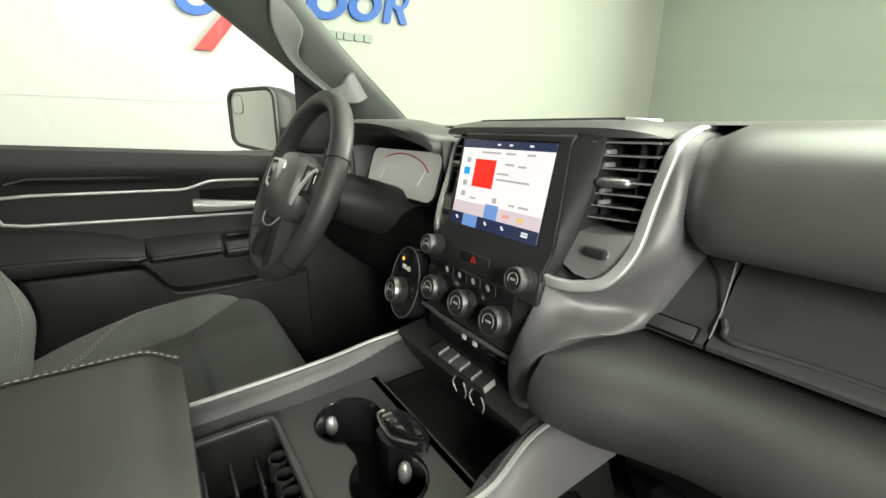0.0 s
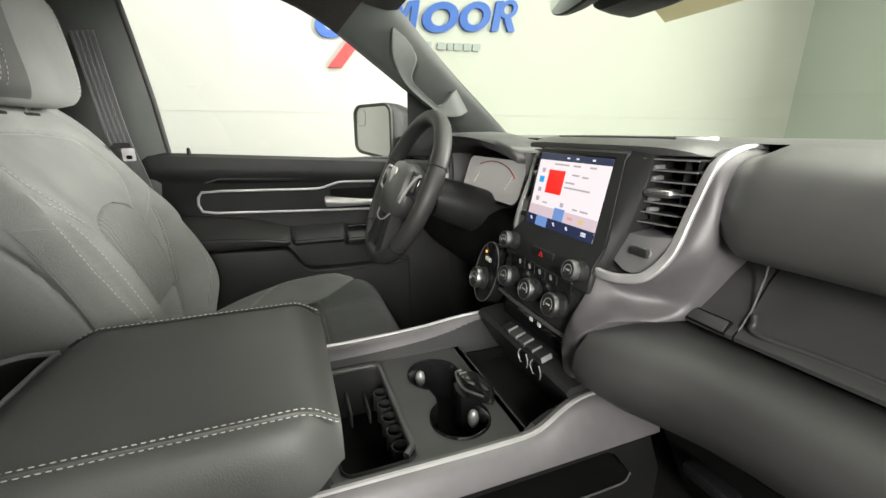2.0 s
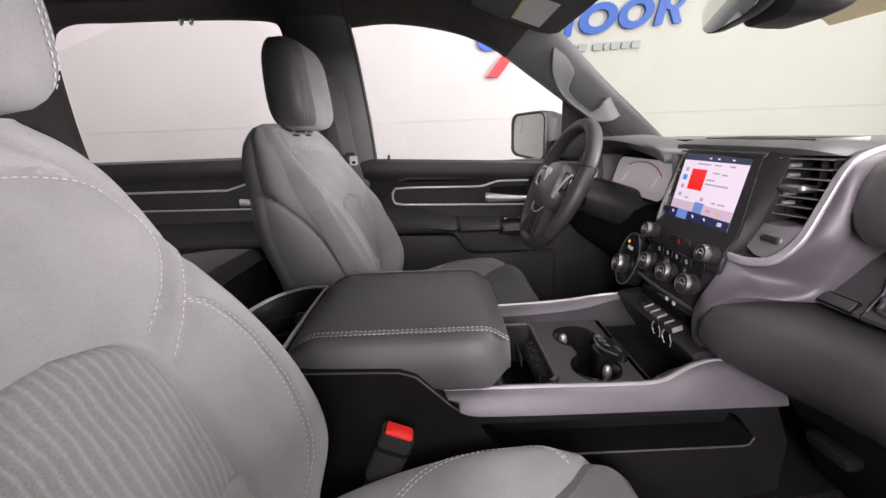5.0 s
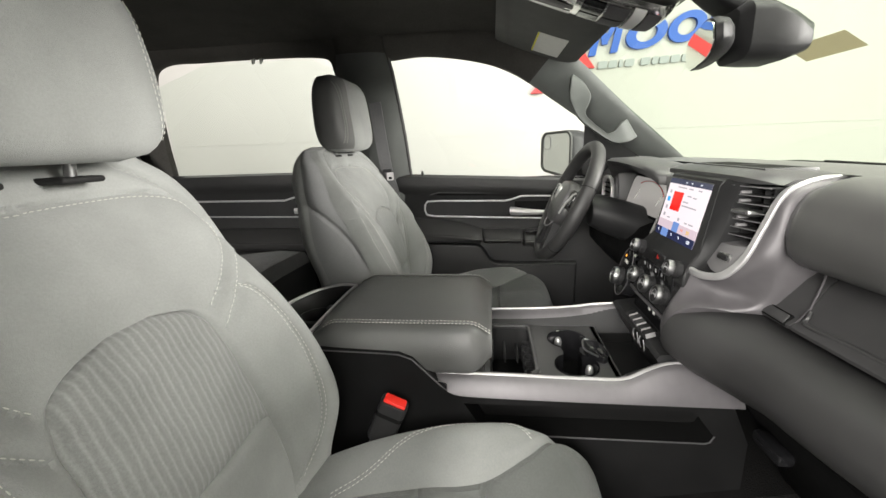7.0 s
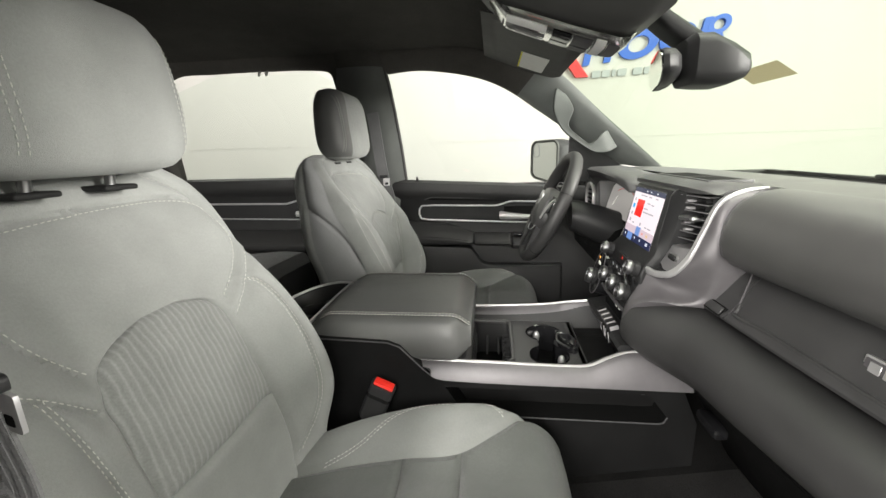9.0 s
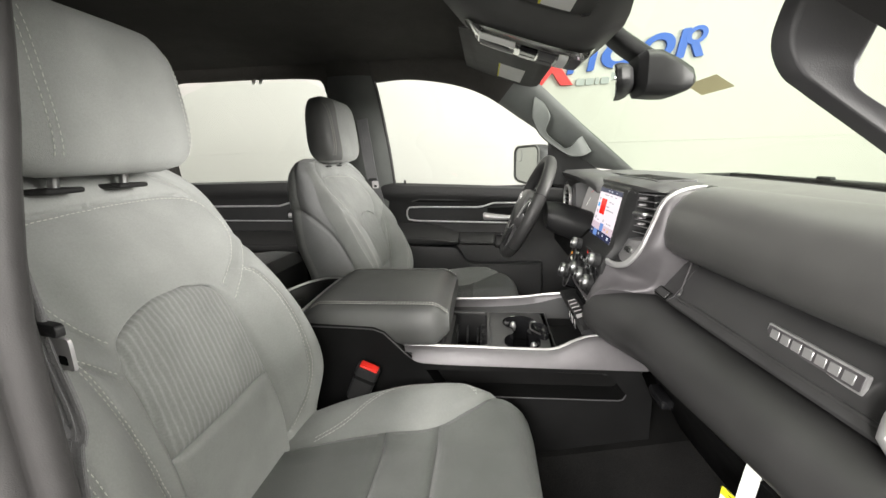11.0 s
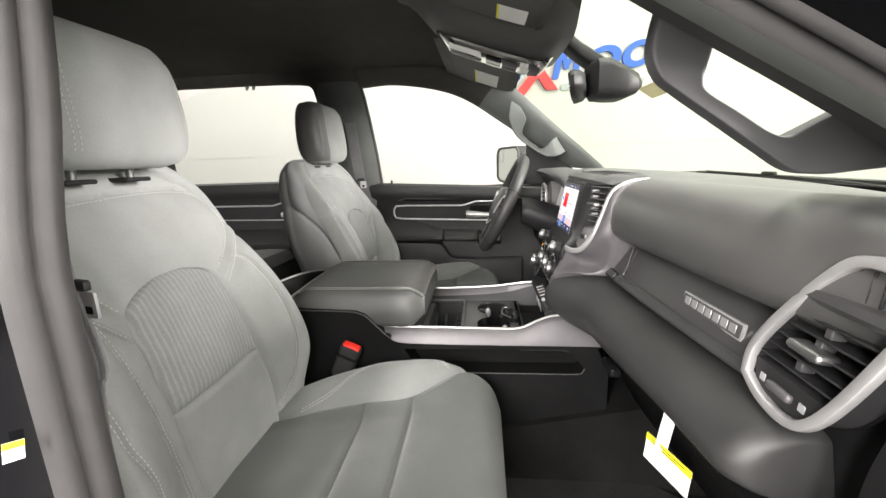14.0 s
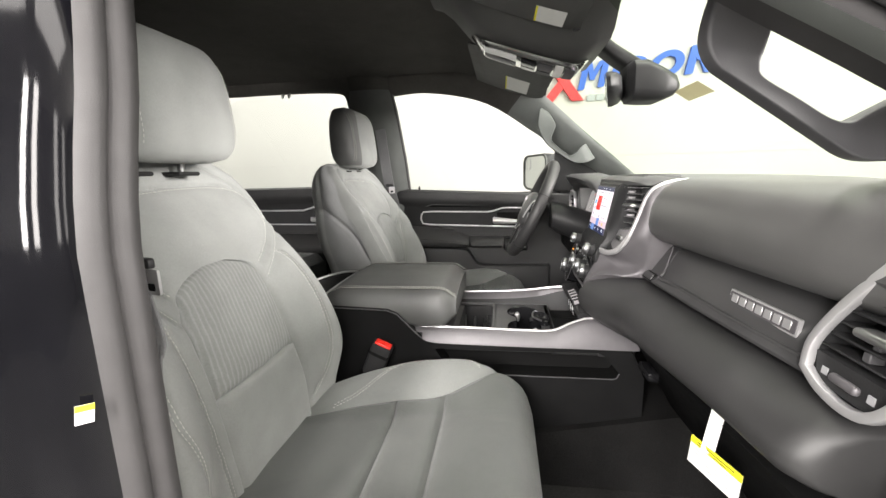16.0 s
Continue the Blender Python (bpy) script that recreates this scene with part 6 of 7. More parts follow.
TURN = max(i for i, (y, z) in enumerate(ap) if z > 0.75)
TRIM_ROWS = [(0.675, 0.0), (0.69, 0.001), (0.715, 0.004), (0.725, 0.012)]
part("opening_trim", opening(TRIM_ROWS, ap[:TURN + 1]), M_SEAL, east, "grey trim edge of the door opening")
part("opening_trim", opening(TRIM_ROWS, ap[TURN:]), M_LOWER, east, "black trim edge below the dash")
part("weatherstrip", opening([(0.718, 0.012), (0.722, -0.004), (0.735, -0.010), (0.748, -0.004), (0.752, 0.008), (0.760, 0.004), (0.766, 0.009), (0.767, 0.014)], ap), M_SEAL, east, "soft grey rubber door seal", 75)
part("body_rim", opening([(0.766, 0.013), (0.79, 0.018), (0.81, 0.028), (0.815, 0.045), (0.84, 0.055), (0.87, 0.065), (0.885, 0.085), (0.885, 0.16)], ap), M_JAMB, east, "black painted door frame")

# rear edge of the opening: middle post seen from outside
pz = steps(-0.10, 1.17, 26)


def post(rows):
    return loft([[(x - max(0, z - 0.72) ** 1.5 * 0.42, y - 0.015 - 0.05 * smooth01(0.85, 1.17, z) + 0.05 * smooth01(0.45, 0.0, z), z) for x, y in rows] for z in pz], False, False)


part("post_cover", post([(0.70, -0.80), (0.725, -0.72), (0.745, -0.675), (0.765, -0.645), (0.775, -0.638)]), M_SEAL, east, "grey post cover", 75)
part("weatherstrip", post([(0.772, -0.640), (0.776, -0.622), (0.786, -0.612), (0.798, -0.613), (0.806, -0.625), (0.812, -0.622), (0.822, -0.628), (0.826, -0.645)]), M_SEAL, east, "soft grey rubber door seal", 75)
part("body_rim", post([(0.824, -0.640), (0.838, -0.648), (0.848, -0.668), (0.850, -0.70), (0.862, -0.722), (0.885, -0.735), (0.90, -0.76), (0.905, -0.90), (0.905, -1.15)]), M_PAINT, east, "glossy black painted middle post")
label = part("warning_label", rbox(-0.007, 0.007, -0.0005, 0.0005, -0.009, 0.009, 0), M_WHITE, east, "small white and yellow sticker")
label.matrix_basis = pose(0.845, -0.655, 0.586, 0, 8, 147)
part("label_head", rbox(-0.007, 0.007, -0.0011, -0.0006, 0.003, 0.009, 0), M_YELLOW, label, "yellow head of the sticker")

# rear door out of view, added to keep tube light off the bench
rear_door = thing("door_3", "black rear passenger door, out of view, shut to block light", "door", "structure")
part("door_panel", loft([[(x, y, z) for x, z in ((0.80, 0.745), (0.775, 0.735), (0.77, 0.65), (0.775, 0.50), (0.76, 0.44), (0.775, 0.10))] for y in (-2.0, -1.5, -0.99)], False, False), M_SOFT, rear_door)
part("door_skin", rbox(0.86, 0.90, -2.1, -1.0, -0.15, 0.73, 0.01), M_PAINT, rear_door, "glossy black outer skin")
rocker = tagged(part("rocker_sill", rbox(0.74, 0.90, -1.2, 0.15, -0.12, 0.045, 0.02), M_HARD), "black door sill", "sill", "", "structure")
fender = tagged(part("front_wing", loft([[(0.905, y, z), (0.93, y, z - 0.05), (0.93, y, -0.15), (0.84, y, -0.15), (0.84, y, z)] for y, z in ((0.13, 0.70), (0.5, 0.69), (1.1, 0.66))]), M_PAINT), "glossy black front wing", "car body", "", "structure")

# ---- grab handles on the windscreen pillars ----
def grab_handle(s, x, edges, label):
    """A flat moulded handle; edges: (outer y, z, inner y, z, outward shift) along it."""
    root = thing("grab_handle", label, "handle", group="pillar grab handles")
    outer = bez([(k, y, z) for y, z, _, _, k in edges], 6)
    inner = bez([(k, y, z) for _, _, y, z, k in edges], 6)
    rings = []
    for p, q in zip(outer, inner):
        mid, arm = (p + q) / 2, (p - q) / 2
        rings.append([(s * (x + mid.x + 0.0095 * u * (1 + 0.5 * v * v)), mid.y + arm.y * v, mid.z + arm.z * v) for u, v in rrect(2, 2, 0.30, 4)])
    skin = M_HANDLE if s > 0 else M_GRIP
    part("grip", loft(rings), skin, root, "moulded grey grip", 60)
    for i in (0, -1):
        c = [Vector(p) for p in rings[i]]
        m = sum(c, Vector()) / len(c)
        part("foot", loft([[m + (p - m) * k + Vector((s * o, 0, 0)) for p in c] for k, o in ((0.9, 0.0), (0.95, 0.015), (0.95, 0.05))]), skin, root)
    return root


grab_handle(-1, 0.622, ((-0.118, 1.052, -0.085, 1.030, 0.030), (-0.127, 1.030, -0.072, 1.005, 0.012), (-0.131, 0.976, -0.062, 0.972, 0.0), (-0.109, 0.926, -0.077, 0.925, 0.0), (-0.081, 0.893, -0.055, 0.896, 0.0), (-0.040, 0.862, -0.022, 0.870, 0.0), (-0.004, 0.838, -0.003, 0.857, 0.0), (0.024, 0.825, 0.018, 0.864, 0.0), (0.066, 0.827, 0.040, 0.888, 0.004), (0.100, 0.842, 0.062, 0.902, 0.022)), "moulded grey grab handle on the driver windscreen pillar")
grab_handle(1, 0.632, ((-0.063, 0.972, -0.010, 0.945, 0.022), (-0.064, 0.950, -0.007, 0.925, 0.008), (-0.063, 0.925, -0.007, 0.908, 0.0), (-0.052, 0.901, -0.009, 0.897, 0.0), (-0.032, 0.885, -0.004, 0.884, 0.0), (0.0135, 0.853, 0.030, 0.862, 0.0), (0.059, 0.821, 0.062, 0.841, 0.0), (0.091, 0.800, 0.080, 0.836, 0.0), (0.119, 0.795, 0.092, 0.841, 0.0), (0.150, 0.798, 0.106, 0.850, 0.006), (0.182, 0.803, 0.128, 0.866, 0.020)), "dark moulded grab handle on the passenger windscreen pillar")

# ---- belts ----
def belt(name, s, points, at, label):
    root = thing(name, label, "seat belt", group="front seat belts")
    y0, z0 = points[0][1], points[0][2]
    part("guide_cover", loft([[(s * (0.715 - 0.016 * k), y0 + 0.022 * c * (1 - 0.2 * k), z0 + 0.06 * q * (1 - 0.2 * k)) for c, q in circle(1, 14)] for k in (0, 0.6, 1)]), M_HARD, root, "black height adjuster")
    path = bez([(s * x, y, z) for x, y, z in points], 8)
    part("webbing", sweep(path, [(-0.023, -0.0012), (0.023, -0.0012), (0.023, 0.0012), (-0.023, 0.0012)], up=(1, 0, 0)), M_BELT, root, "dark grey woven belt webbing")
    for k in (-0.020, -0.010, 0.0, 0.010, 0.020):
        part("weave_ridge", sweep(path, [(k - 0.0022, -0.0019), (k + 0.0022, -0.0019), (k + 0.0022, 0.0019), (k - 0.0022, 0.0019)], up=(1, 0, 0)), M_BELT, root)
    tongue = part("tongue", prism(rrect(0.032, 0.012, 0.004, 4), 0.007, None, 0.002), M_HARD, root, "black belt tongue with a steel tab")
    tongue.matrix_basis = pose(s * at[0], at[1], at[2], 0, 0, s * 76)
    part("steel_tab", prism(rrect(0.026, 0.030, 0.003, 2), 0.003), M_SILVER, tongue).matrix_basis = pose(0.010 * s, 0.0035, -0.022, 0, 0, 0)
    part("tab_hole", prism(rrect(0.012, 0.009, 0.002, 2), 0.0036), M_DARK, tongue).matrix_basis = pose(0.010 * s, 0.0032, -0.028, 0, 0, 0)
    return root


belt("seat_belt", -1, ((0.690, -0.815, 1.00), (0.695, -0.806, 0.90), (0.700, -0.790, 0.76), (0.730, -0.770, 0.62), (0.76, -0.75, 0.30)), (0.690, -0.785, 0.752), "black seat belt hanging on the driver side post")
belt("seat_belt", 1, ((0.690, -0.815, 1.03), (0.708, -0.780, 0.88), (0.726, -0.722, 0.76), (0.734, -0.703, 0.68), (0.736, -0.689, 0.61), (0.740, -0.698, 0.56), (0.748, -0.72, 0.2)), (0.738, -0.682, 0.704), "dark grey seat belt hanging beside the passenger seat")


def buckle(x, y, label):
    root = thing("belt_buckle", label, "buckle", group="belt buckles")
    root.matrix_world = pose(x, y, 0.30, -24, 0, 0)
    part("stem", rbox(-0.012, 0.012, -0.016, 0.016, -0.06, 0.03, 0.006), M_HARD, root)
    part("housing", loft([[(u * k, v * k, z) for u, v in rrect(0.034, 0.052, 0.009, 3)] for z, k in ((0.005, 0.86), (0.012, 0.97), (0.06, 1.0), (0.085, 1.0), (0.089, 0.96))]), M_HARD, root)
    part("collar", loft([[(u * k, v * k, z) for u, v in rrect(0.0352, 0.0532, 0.009, 3)] for z, k in ((0.060, 0.98), (0.062, 1.0), (0.066, 1.0), (0.068, 0.98))]), M_LOWER, root)
    part("release_button", rbox(-0.012, 0.012, -0.021, 0.021, 0.080, 0.0945, 0.003, 2), M_RED, root, "red release button")
    return root


buckle(0.215, -0.604, "black belt buckle with a red button beside the console")
buckle(-0.215, -0.53, "black belt buckle with a red button beside the console")

# ---- passenger's outer vent ----
vent = thing("outer_vent", "dash end air vent in a thick silver frame", "air vent")
VM = Matrix.Translation((0.737, 0.070, 0.643)) @ Euler((radians(-6), 0, radians(-3))).to_matrix().to_4x4()
vent.matrix_world = VM
ring_shape = [(-0.080, -0.071), (-0.077, -0.038), (-0.047, 0.012), (0.001, 0.070), (0.028, 0.087), (0.063, 0.085), (0.084, 0.062), (0.070, 0.022), (0.040, -0.043), (0.016, -0.076), (-0.012, -0.087), (-0.050, -0.084)]
loopv = [(p.x, p.y) for p in bez([(u, v, 0) for u, v in ring_shape + ring_shape[:1]], 4)][:-1]
part("silver_frame", sweep([(u, -0.004, v) for u, v in loopv], rrect(0.0105, 0.010, 0.0020, 2), True, up=(0, 1, 0)), M_SILVER, vent, "thick satin silver frame")
part("back", prism([(u * 0.97, v * 0.97) for u, v in loopv], 0.004, pose(0, 0.035, 0)), M_DARK, vent)
part("duct", loft([[(u * 0.97, 0.0, v * 0.97) for u, v in loopv], [(u * 0.95, 0.036, v * 0.95) for u, v in loopv]], True, False), M_HARD, vent)
xl, xr = (lambda z: -0.052 + 0.72 * z), (lambda z: 0.050 + 0.50 * z)
part("cross_bar", loft([[(xl(z) - 0.002, y, z), (xr(z) + 0.004, y, z)] for y, z in ((0.02, 0.034), (-0.004, 0.036), (-0.009, 0.042), (-0.008, 0.050), (0.02, 0.054))], False, False), M_SOFT, vent, "black cross bar")
for k in range(6):
    x = 0.004 + 0.013 * k
    part("upper_fin", rbox(x, x + 0.0022, 0.0, 0.025, 0.052, 0.080, 0.001, 1), M_HARD, vent)
for k in range(5):
    z = -0.040 + 0.0150 * k
    part("slat", rbox(xl(z) - 0.010, xr(z), 0.000, 0.028, z - 0.0012, z + 0.0012, 0.001, 1), M_HARD, vent)
    part("vane", rbox(-0.006 + 0.5 * z, 0.003 + 0.5 * z, 0.004, 0.018, z + 0.002, z + 0.0125, 0.001, 1), M_HANDLE, vent, "grey vane clip")
part("thumb_tab", rbox(-0.026, 0.018, -0.012, 0.010, -0.014, -0.004, 0.0045, 3), M_CHROME, vent, "chrome thumb tab")
part("lower_plate", loft([[(-0.074, 0.02, -0.046), (0.034, 0.02, -0.046)], [(-0.075, -0.001, -0.049), (0.033, -0.001, -0.049)], [(-0.066, -0.001, -0.080), (0.006, -0.001, -0.080)]], False, False), M_HARD, vent)
part("slider", rbox(-0.044, -0.008, -0.008, 0.0, -0.070, -0.060, 0.004, 3), M_GUN, vent, "satin vent slider")
for x in (-0.056, 0.004):
    part("mark", rbox(x - 0.004, x + 0.004, -0.0024, -0.0012, -0.069, -0.061, 0), M_GREYP, vent)
# end of the dash round the vent
part("dash_end", loft([[(x, y, z) for y, z in ((0.30, 0.752), (0.16 + d, 0.752), (0.125 + d, 0.740), (0.108 + d, 0.66), (0.100 + d, 0.56), (0.096 + d, 0.50), (0.105 + d, 0.44), (0.30, 0.40))] for x, d in ((0.668, -0.004), (0.72, 0.010), (0.76, 0.024), (0.79, 0.035), (0.812, 0.06))], False, False), M_LOWER, dash, "black end of the dash")

# ---- paper tag hanging from the glove box ----
tag = thing("hang_tag", "white paper tag with a yellow head band", "tag")
strap = bez([(0.532, 0.075, 0.440), (0.533, 0.058, 0.451), (0.532, 0.047, 0.444), (0.534, 0.040, 0.415), (0.541, 0.029, 0.372)], 5)
part("strap", sweep(strap, [(-0.010, -0.0005), (0.010, -0.0005), (0.010, 0.0005), (-0.010, 0.0005)], up=(-0.49, 0.87, 0)), M_WHITE, tag, "white paper strap")
across, down = Vector((0.0845, 0.0288, -0.0033)).normalized(), Vector((-0.0005, -0.0034, -0.0427)).normalized()
CARD = Matrix((across, across.cross(down), -down)).transposed().to_4x4()
CARD.translation = Vector((0.5528, 0.0355, 0.3803))
card = part("card", rbox(-0.0445, 0.0445, -0.0006, 0.0006, -0.045, 0.0, 0), M_WHITE, tag, "white printed card")
card.matrix_basis = CARD
part("band", rbox(-0.0445, 0.0445, -0.0012, 0.0012, -0.011, 0.0, 0), M_YELLOW, card, "yellow head band")
for k in range(4):
    part("line_of_text", rbox(-0.036, 0.034 - 0.009 * (k % 3), -0.0011, 0.0011, -0.018 - 0.006 * k, -0.0168 - 0.006 * k, 0), M_GREYP, card)
for k in range(2):
    part("line_of_text", rbox(-0.033, 0.033 - 0.012 * k, -0.0016, 0.0016, -0.0048 - 0.004 * k, -0.0034 - 0.004 * k, 0), M_HARD, card)

# ---- things on the roof lining ----
def rz(x, y, off=0.0):
    return roof_z(x, y) - off


ohc = thing("overhead_console", "black overhead console with a bright lamp panel", "console")
rings = []
for t in steps(0, 1, 16):
    y = -0.46 + 0.42 * t
    e = math.sin(math.pi * min(1, 0.12 + 0.88 * t)) ** 0.4 if t < 0.55 else 1.0
    dz = 0.02 + 0.085 * smooth01(0.0, 0.35, t) * (1 - 0.35 * smooth01(0.85, 1.0, t))
    w = 0.10 + 0.03 * smooth01(0, 0.4, t) + 0.06 * smooth01(0.6, 1.0, t)
    top = rz(0, y) + 0.01
    rings.append([(u, y, top - dz * v) for u, v in ((-w - 0.05, 0), (-w - 0.01, 0.45), (-w + 0.02, 0.85), (-w + 0.05, 1.0), (0, 1.04), (w - 0.05, 1.0), (w - 0.02, 0.85), (w + 0.01, 0.45), (w + 0.05, 0))])
part("housing", loft(rings, False, False), M_OHC, ohc, "smooth dark plastic housing", 60)


def ohz(y):
    t = (y + 0.46) / 0.42
    return rz(0, y) + 0.01 - (0.02 + 0.085 * smooth01(0.0, 0.35, t) * (1 - 0.35 * smooth01(0.85, 1.0, t))) * 1.04


PLATE_W = table([(-0.352, 0.012), (-0.346, 0.034), (-0.335, 0.047), (-0.31, 0.057), (-0.25, 0.062), (-0.15, 0.064), (-0.10, 0.058), (-0.072, 0.042), (-0.062, 0.02)])


def plate_pt(u, y, off=0.0):
    """A point on the rounded lamp panel; u from side to side."""
    return (u * PLATE_W(y), y, ohz(y) - 0.003 - 0.017 * math.sqrt(max(0.0, 1 - abs(u) ** 3)) * smooth01(-0.354, -0.315, y) * smooth01(-0.060, -0.090, y) - off)


part("lamp_panel", grid(plate_pt, steps(-1, 1, 16), steps(-0.352, -0.062, 28)), M_LAMP, ohc, "bright polished lamp panel")
for s in (-1, 1):
    part("reading_lamp", grid(lambda u, y: plate_pt(s * u, y, 0.0014), steps(0.36, 0.84, 6), steps(-0.318, -0.240, 6)), M_LENS, ohc, "clear reading lamp lens")
    part("lamp_switch", grid(lambda u, y: plate_pt(s * u, y, 0.0018), steps(0.06, 0.80, 5), steps(-0.228, -0.192, 3)), M_GLOSS, ohc)
    part("lamp_switch", grid(lambda u, y: plate_pt(s * u, y, 0.0018), steps(0.06, 0.80, 5), steps(-0.188, -0.152, 3)), M_HANDLE, ohc)
part("call_panel", grid(lambda u, y: plate_pt(u, y, 0.0014), steps(-0.88, 0.88, 8), steps(-0.146, -0.126, 3)), M_LENS, ohc)
part("lamp_recess", grid(lambda u, y: plate_pt(u * (1 - 0.55 * smooth01(-0.30, -0.245, y)), y, 0.0012), steps(-0.33, 0.33, 8), steps(-0.326, -0.240, 6)), M_HANDLE, ohc, "dark recess between the lamps")
part("lamp_slider", grid(lambda u, y: plate_pt(u, y, 0.005), steps(-0.14, 0.14, 5), steps(-0.30, -0.255, 4)), M_GUN, ohc)
part("control_panel", grid(lambda u, y: plate_pt(u, y, 0.0012), steps(-0.80, 0.80, 8), steps(-0.122, -0.098, 3)), M_GUN, ohc)


def visor(s, label):
    root = thing("sun_visor", label, "sun visor", group="sun visors")
    y0, y1, far = (-0.345, -0.11, 0.60) if s > 0 else (-0.375, -0.115, 0.64)
    rings = []
    for t in steps(0, 1, 12):
        y = y0 + (y1 - y0) * t
        z = rz(0.4, y, 0.040 if s > 0 else 0.050)
        k = math.sin(math.pi * min(1.0, 0.06 + t)) ** 0.35 if t < 0.5 else (1 - (2 * t - 1) ** 8 * 0.5)
        x0, x1 = 0.150 + 0.012 * (1 - k), far - 0.05 * (1 - k)
        h = 0.011 * k
        rings.append([(s * x0, y, z), (s * (x0 + 0.01), y, z - h), (s * (x1 - 0.01), y, z - h), (s * x1, y, z), (s * (x1 - 0.01), y, z + h), (s * (x0 + 0.01), y, z + h)])
    part("board", loft(rings), M_VISOR, root, "dark grey vinyl board")
    x0, x1, a, b, off = (0.37, 0.585, -0.262, -0.180, 0.0625) if s < 0 else (0.170, 0.250, -0.208, -0.148, 0.0525)
    part("warning_label", grid(lambda u, y: (s * u, y, rz(0.4, y, off)), (x0, x1), steps(a, b, 4)), M_WHITE, root, "white warning sticker")
    part("warning_label", grid(lambda u, y: (s * u, y, rz(0.4, y, off + 0.0008)), (x0, x1), steps(a, a + 0.004, 2)), M_YELLOW, root, "yellow head of the sticker")
    part("pivot", rbox(s * 0.150, s * 0.166, -0.125, -0.108, rz(0.4, -0.115, 0.05), rz(0.4, -0.115, 0.02), 0.004), M_HARD, root)
    return root


visor(-1, "dark grey driver sun visor with a white sticker, folded up")
visor(1, "dark grey passenger sun visor with a white sticker, folded up")

# inside mirror on the windscreen
rvm = thing("rear_view_mirror", "black inside mirror with a sensor cover on the windscreen", "mirror")
part("sensor_cover", loft([[(0.014 + w * 0.95 * u, y, z + h * v) for u, v in rrect(2, 2, 0.5, 4)] for y, z, w, h in ((0.022, 1.010, 0.040, 0.030), (0.036, 1.004, 0.058, 0.046), (0.065, 1.002, 0.064, 0.047), (0.10, 0.992, 0.064, 0.038), (0.128, 0.988, 0.056, 0.024), (0.142, 0.986, 0.035, 0.008))]), M_HARD, rvm, "black sensor cover")
part("cable_duct", loft([[(0.036 * u, y, z + 0.020 * v) for u, v in rrect(2, 2, 0.5, 3)] for y, z in ((0.06, 1.035), (0.0, 1.075), (-0.08, 1.14))]), M_HARD, rvm, "black cable duct up to the roof")
part("stem", sweep([(0.006, 0.036, 0.990), (0.004, 0.014, 0.991)], circle(0.010, 12)), M_HARD, rvm)
mh = part("mirror_head", loft([[(0.118 * u * k, y, 0.033 * v * k) for u, v in rrect(2, 2, 0.75, 6)] for y, k in ((0.0, 1.0), (0.010, 1.02), (0.024, 0.92), (0.034, 0.7))]), M_HARD, rvm, "black mirror housing")
mh.matrix_basis = pose(-0.008, -0.010, 0.992, 6, 0, -14)
mg = part("mirror_glass", prism([(0.114 * u, 0.030 * v) for u, v in rrect(2, 2, 0.7, 6)], 0.002), M_MIRROR, mh, "mirror glass")
mg.matrix_basis = pose(0, -0.003, 0)

# tan paper sticker on the windscreen
m_tan = material("tan_paper", (0.55, 0.46, 0.30), 0.8, 0, 30, 0.06)
stick = part("windscreen_sticker", grid(lambda u, v: (-0.061 + 0.133 * u, 0.170 + 0.039 * v, 0.990 - 0.025 * v), steps(0, 1, 3), steps(0, 1, 3)), m_tan)
nt = m_tan.node_tree
see_through = nt.nodes.new("ShaderNodeBsdfTranslucent")
see_through.inputs[0].default_value = (0.30, 0.25, 0.17, 1)
blend = nt.nodes.new("ShaderNodeMixShader")
blend.inputs[0].default_value = 0.3
nt.links.new(nt.nodes["Principled BSDF"].outputs[0], blend.inputs[1])
nt.links.new(see_through.outputs[0], blend.inputs[2])
nt.links.new(blend.outputs[0], nt.nodes["Material Output"].inputs[0])
tagged(stick, "tan paper sticker on the windscreen", "sticker")

# coat hook over the rear window
hook = thing("coat_hook", "small chrome coat hook on the roof rail", "hook")
for d in (0.0, 0.03):
    part("prong", sweep(bez([(-0.655, -1.24 + d, 1.165), (-0.645, -1.24 + d, 1.150), (-0.630, -1.235 + d, 1.148), (-0.625, -1.232 + d, 1.158)], 5), circle(0.004, 8)), M_CHROME, hook)

# roof grip over the passenger's head
rg = thing("roof_handle", "dark folding roof handle above the passenger seat", "handle")
part("grip", sweep(bez([(0.52, -1.00, 1.195), (0.525, -0.97, 1.175), (0.53, -0.88, 1.170), (0.525, -0.79, 1.175), (0.52, -0.76, 1.195)], 6), rrect(0.018, 0.014, 0.005, 3)), M_HARD, rg)

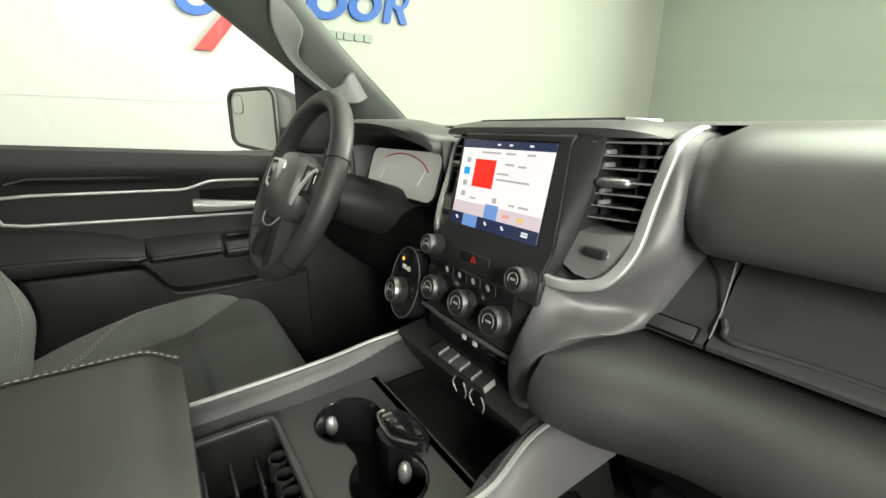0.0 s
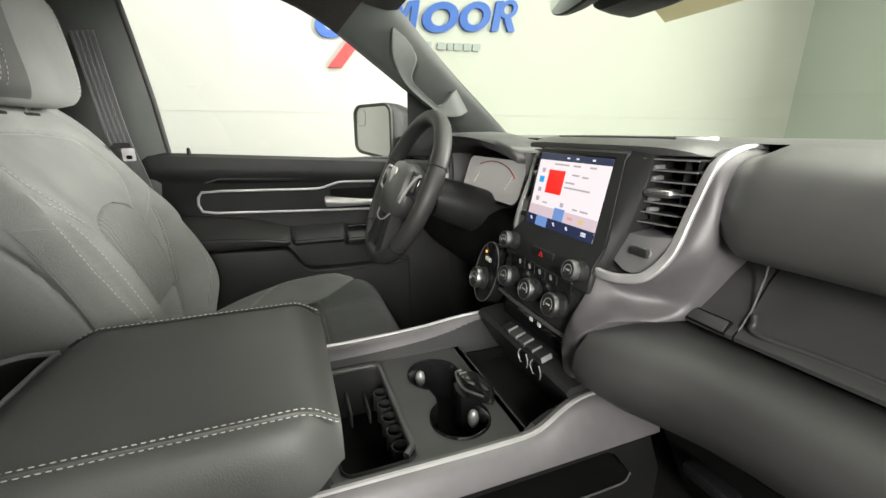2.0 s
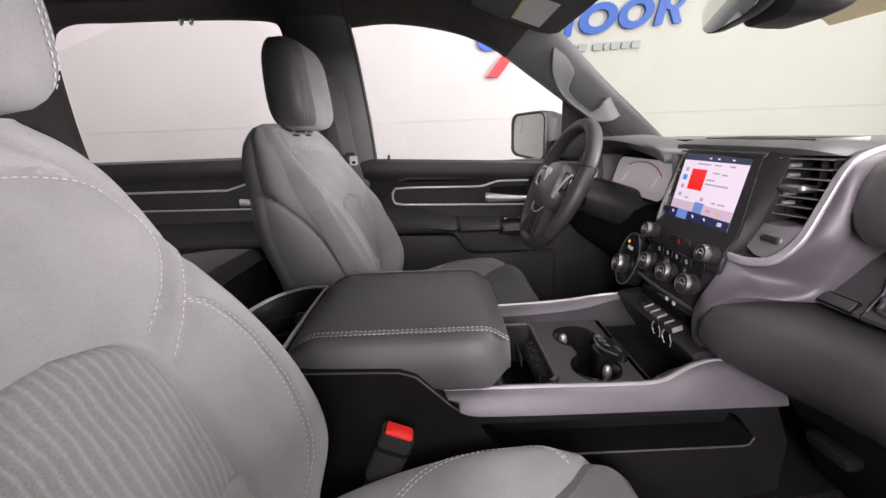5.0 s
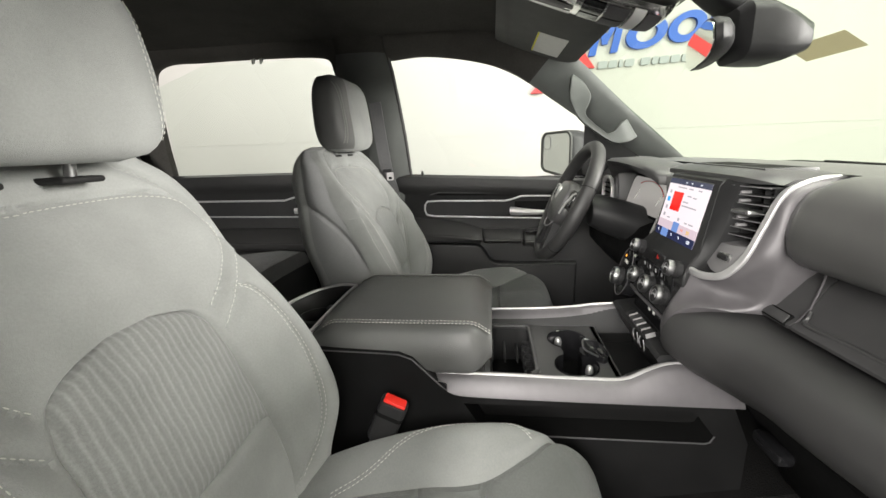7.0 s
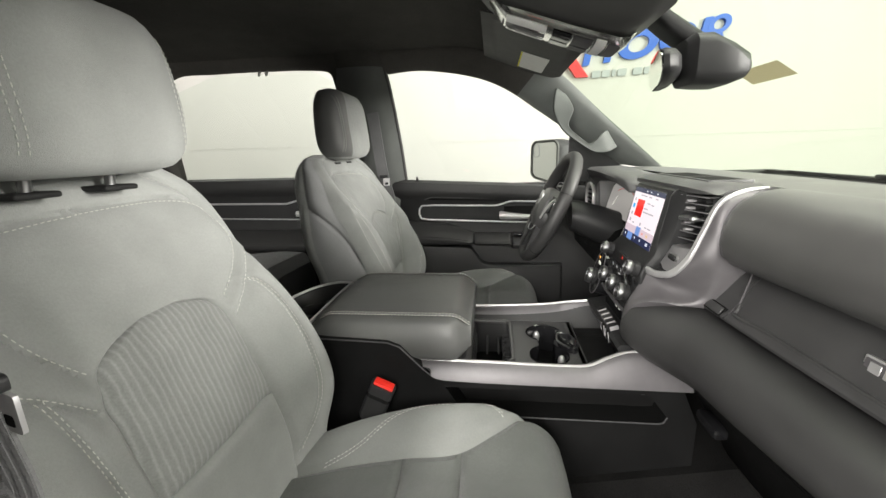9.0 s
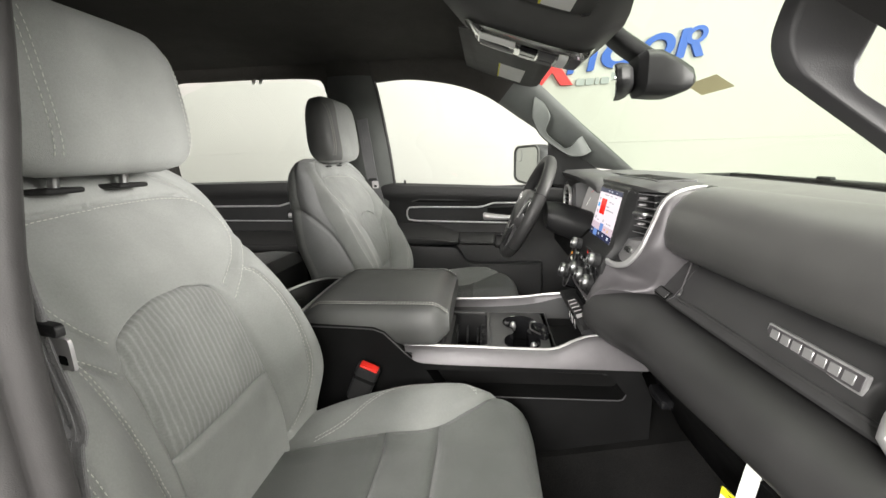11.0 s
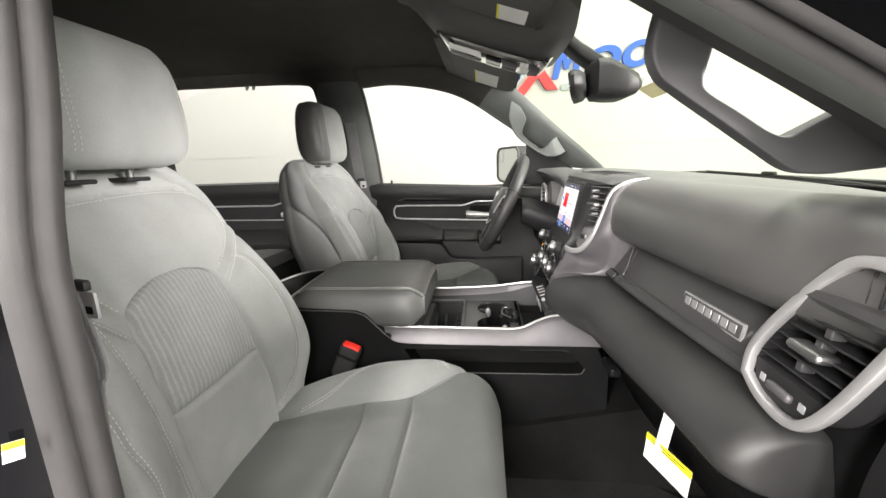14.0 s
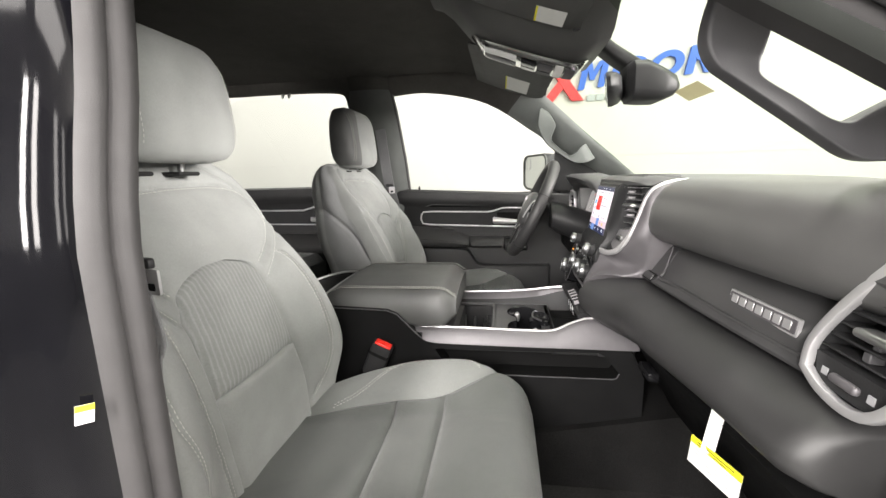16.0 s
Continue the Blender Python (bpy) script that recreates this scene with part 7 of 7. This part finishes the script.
# ---- rear bench ----
bench = thing("rear_bench", "grey cloth rear bench seat, darkened for the rear shade", "seat")
for x0, x1 in ((-0.70, -0.17), (-0.17, 0.17), (0.17, 0.70)):
    part("seat_cushion", loft([[(x0 + 0.004, y, z - 0.01), (x0 + 0.03, y, z), ((x0 + x1) / 2, y, z + 0.008), (x1 - 0.03, y, z), (x1 - 0.004, y, z - 0.01), (x1 - 0.004, y, 0.18), (x0 + 0.004, y, 0.18)] for y, z in ((-1.72, 0.42), (-1.5, 0.42), (-1.25, 0.445), (-1.16, 0.44), (-1.125, 0.40), (-1.12, 0.30))]), M_CLOTHD, bench)
    part("seat_back", loft([[(x0 + 0.004, y - 0.01, z), (x0 + 0.04, y + 0.015, z), (x1 - 0.04, y + 0.015, z), (x1 - 0.004, y - 0.01, z), (x1 - 0.004, y - 0.12, z), (x0 + 0.004, y - 0.12, z)] for y, z in ((-1.70, 0.40), (-1.73, 0.60), (-1.79, 0.80), (-1.83, 0.88))]), M_CLOTHD, bench)
part("bench_base", rbox(-0.70, 0.70, -1.75, -1.20, 0.03, 0.20, 0.02), M_HARD, bench)

# ---- sign on the wall: plain shapes in its colours ----
sign = thing("wall_sign", "blue, red and grey raised sign shapes on the wall", "sign")


def wall_block(name, shape, mat, holes=(), depth=0.03):
    bm = bmesh.new()
    loops = [shape, *holes]
    edges, rings = [], []
    for lp in loops:
        vs = [bm.verts.new((-2.8 + depth, y, z)) for y, z in lp]
        edges += [bm.edges.new((a, b)) for a, b in zip(vs, vs[1:] + vs[:1])]
        rings.append(vs)
    bmesh.ops.triangle_fill(bm, use_beauty=True, use_dissolve=False, edges=edges)
    for vs in rings:
        back = [bm.verts.new((-2.799, v.co.y, v.co.z)) for v in vs]
        for i in range(len(vs)):
            j = (i + 1) % len(vs)
            bm.faces.new((vs[i], vs[j], back[j], back[i]))
    return part(name, bm, mat, sign)


def slanted(y0, y1, z0, z1, lean=0.22, rise=0.1, r=0.03):
    """A leaning rounded block; its base climbs with the sign."""
    w, h = y1 - y0, z1 - z0
    cy, cz = (y0 + y1) / 2, (z0 + z1) / 2
    return [(cy + u + lean * v, cz + v + rise * u) for u, v in rrect(w, h, r, 4)]


def ring_pair(y0, y1, z0, z1):
    w, h, cy, cz = (y1 - y0) / 2, (z1 - z0) / 2, (y0 + y1) / 2, (z0 + z1) / 2
    oval = lambda k, kh: [(cy + w * k * math.cos(a) + 0.2 * h * kh * math.sin(a), cz + h * kh * math.sin(a) + 0.1 * w * k * math.cos(a)) for a in steps(0, 2 * math.pi * 31 / 32, 31)]
    return oval(1, 1), oval(0.52, 0.55)


for y0, y1, z0, z1 in ((-0.13, 0.12, 1.43, 1.65), (0.665, 0.965, 1.525, 1.745), (0.975, 1.245, 1.555, 1.775)):
    o, i = ring_pair(y0, y1, z0, z1)
    wall_block("blue_ring", o, M_BLUE, (i,))
for u in (0.0, 0.165):
    wall_block("blue_bar", slanted(0.405 + u, 0.460 + u, 1.492 + 0.1 * u, 1.718 + 0.1 * u, 0.2, 0.1, 0.008), M_BLUE)
for u, lean in ((0.062, -0.22), (0.110, 0.55)):
    wall_block("blue_bar", slanted(0.408 + u, 0.452 + u, 1.565 + 0.1 * u, 1.715 + 0.1 * u, lean, 0.1, 0.008), M_BLUE, (), 0.028 + 0.02 * u)
wall_block("blue_bar", slanted(1.275, 1.340, 1.572, 1.80, 0.2, 0.1, 0.010), M_BLUE)
o, i = ring_pair(1.325, 1.490, 1.675, 1.815)
wall_block("blue_ring", o, M_BLUE, (i,), 0.032)
wall_block("blue_bar", slanted(1.385, 1.450, 1.582, 1.70, -0.42, 0.1, 0.010), M_BLUE, (), 0.028)
wall_block("red_bar", [(-0.065, 1.235), (0.035, 1.235), (0.52, 1.83), (0.43, 1.83)], M_REDS, (), 0.036)
wall_block("red_bar", [(0.115, 1.72), (0.205, 1.72), (0.435, 1.405), (0.335, 1.405)], M_REDS, (), 0.040)
for y0, y1 in ((0.465, 0.535), (0.545, 0.61), (0.625, 0.655), (0.67, 0.74), (0.79, 0.86), (0.875, 0.92), (0.93, 1.0), (1.015, 1.08), (1.095, 1.165)):
    wall_block("grey_bar", slanted(y0, y1, 1.398 + 0.03 * (y0 - 0.465), 1.452 + 0.03 * (y0 - 0.465), 0.1, 0.03, 0.012), M_GREYS, (), 0.02)
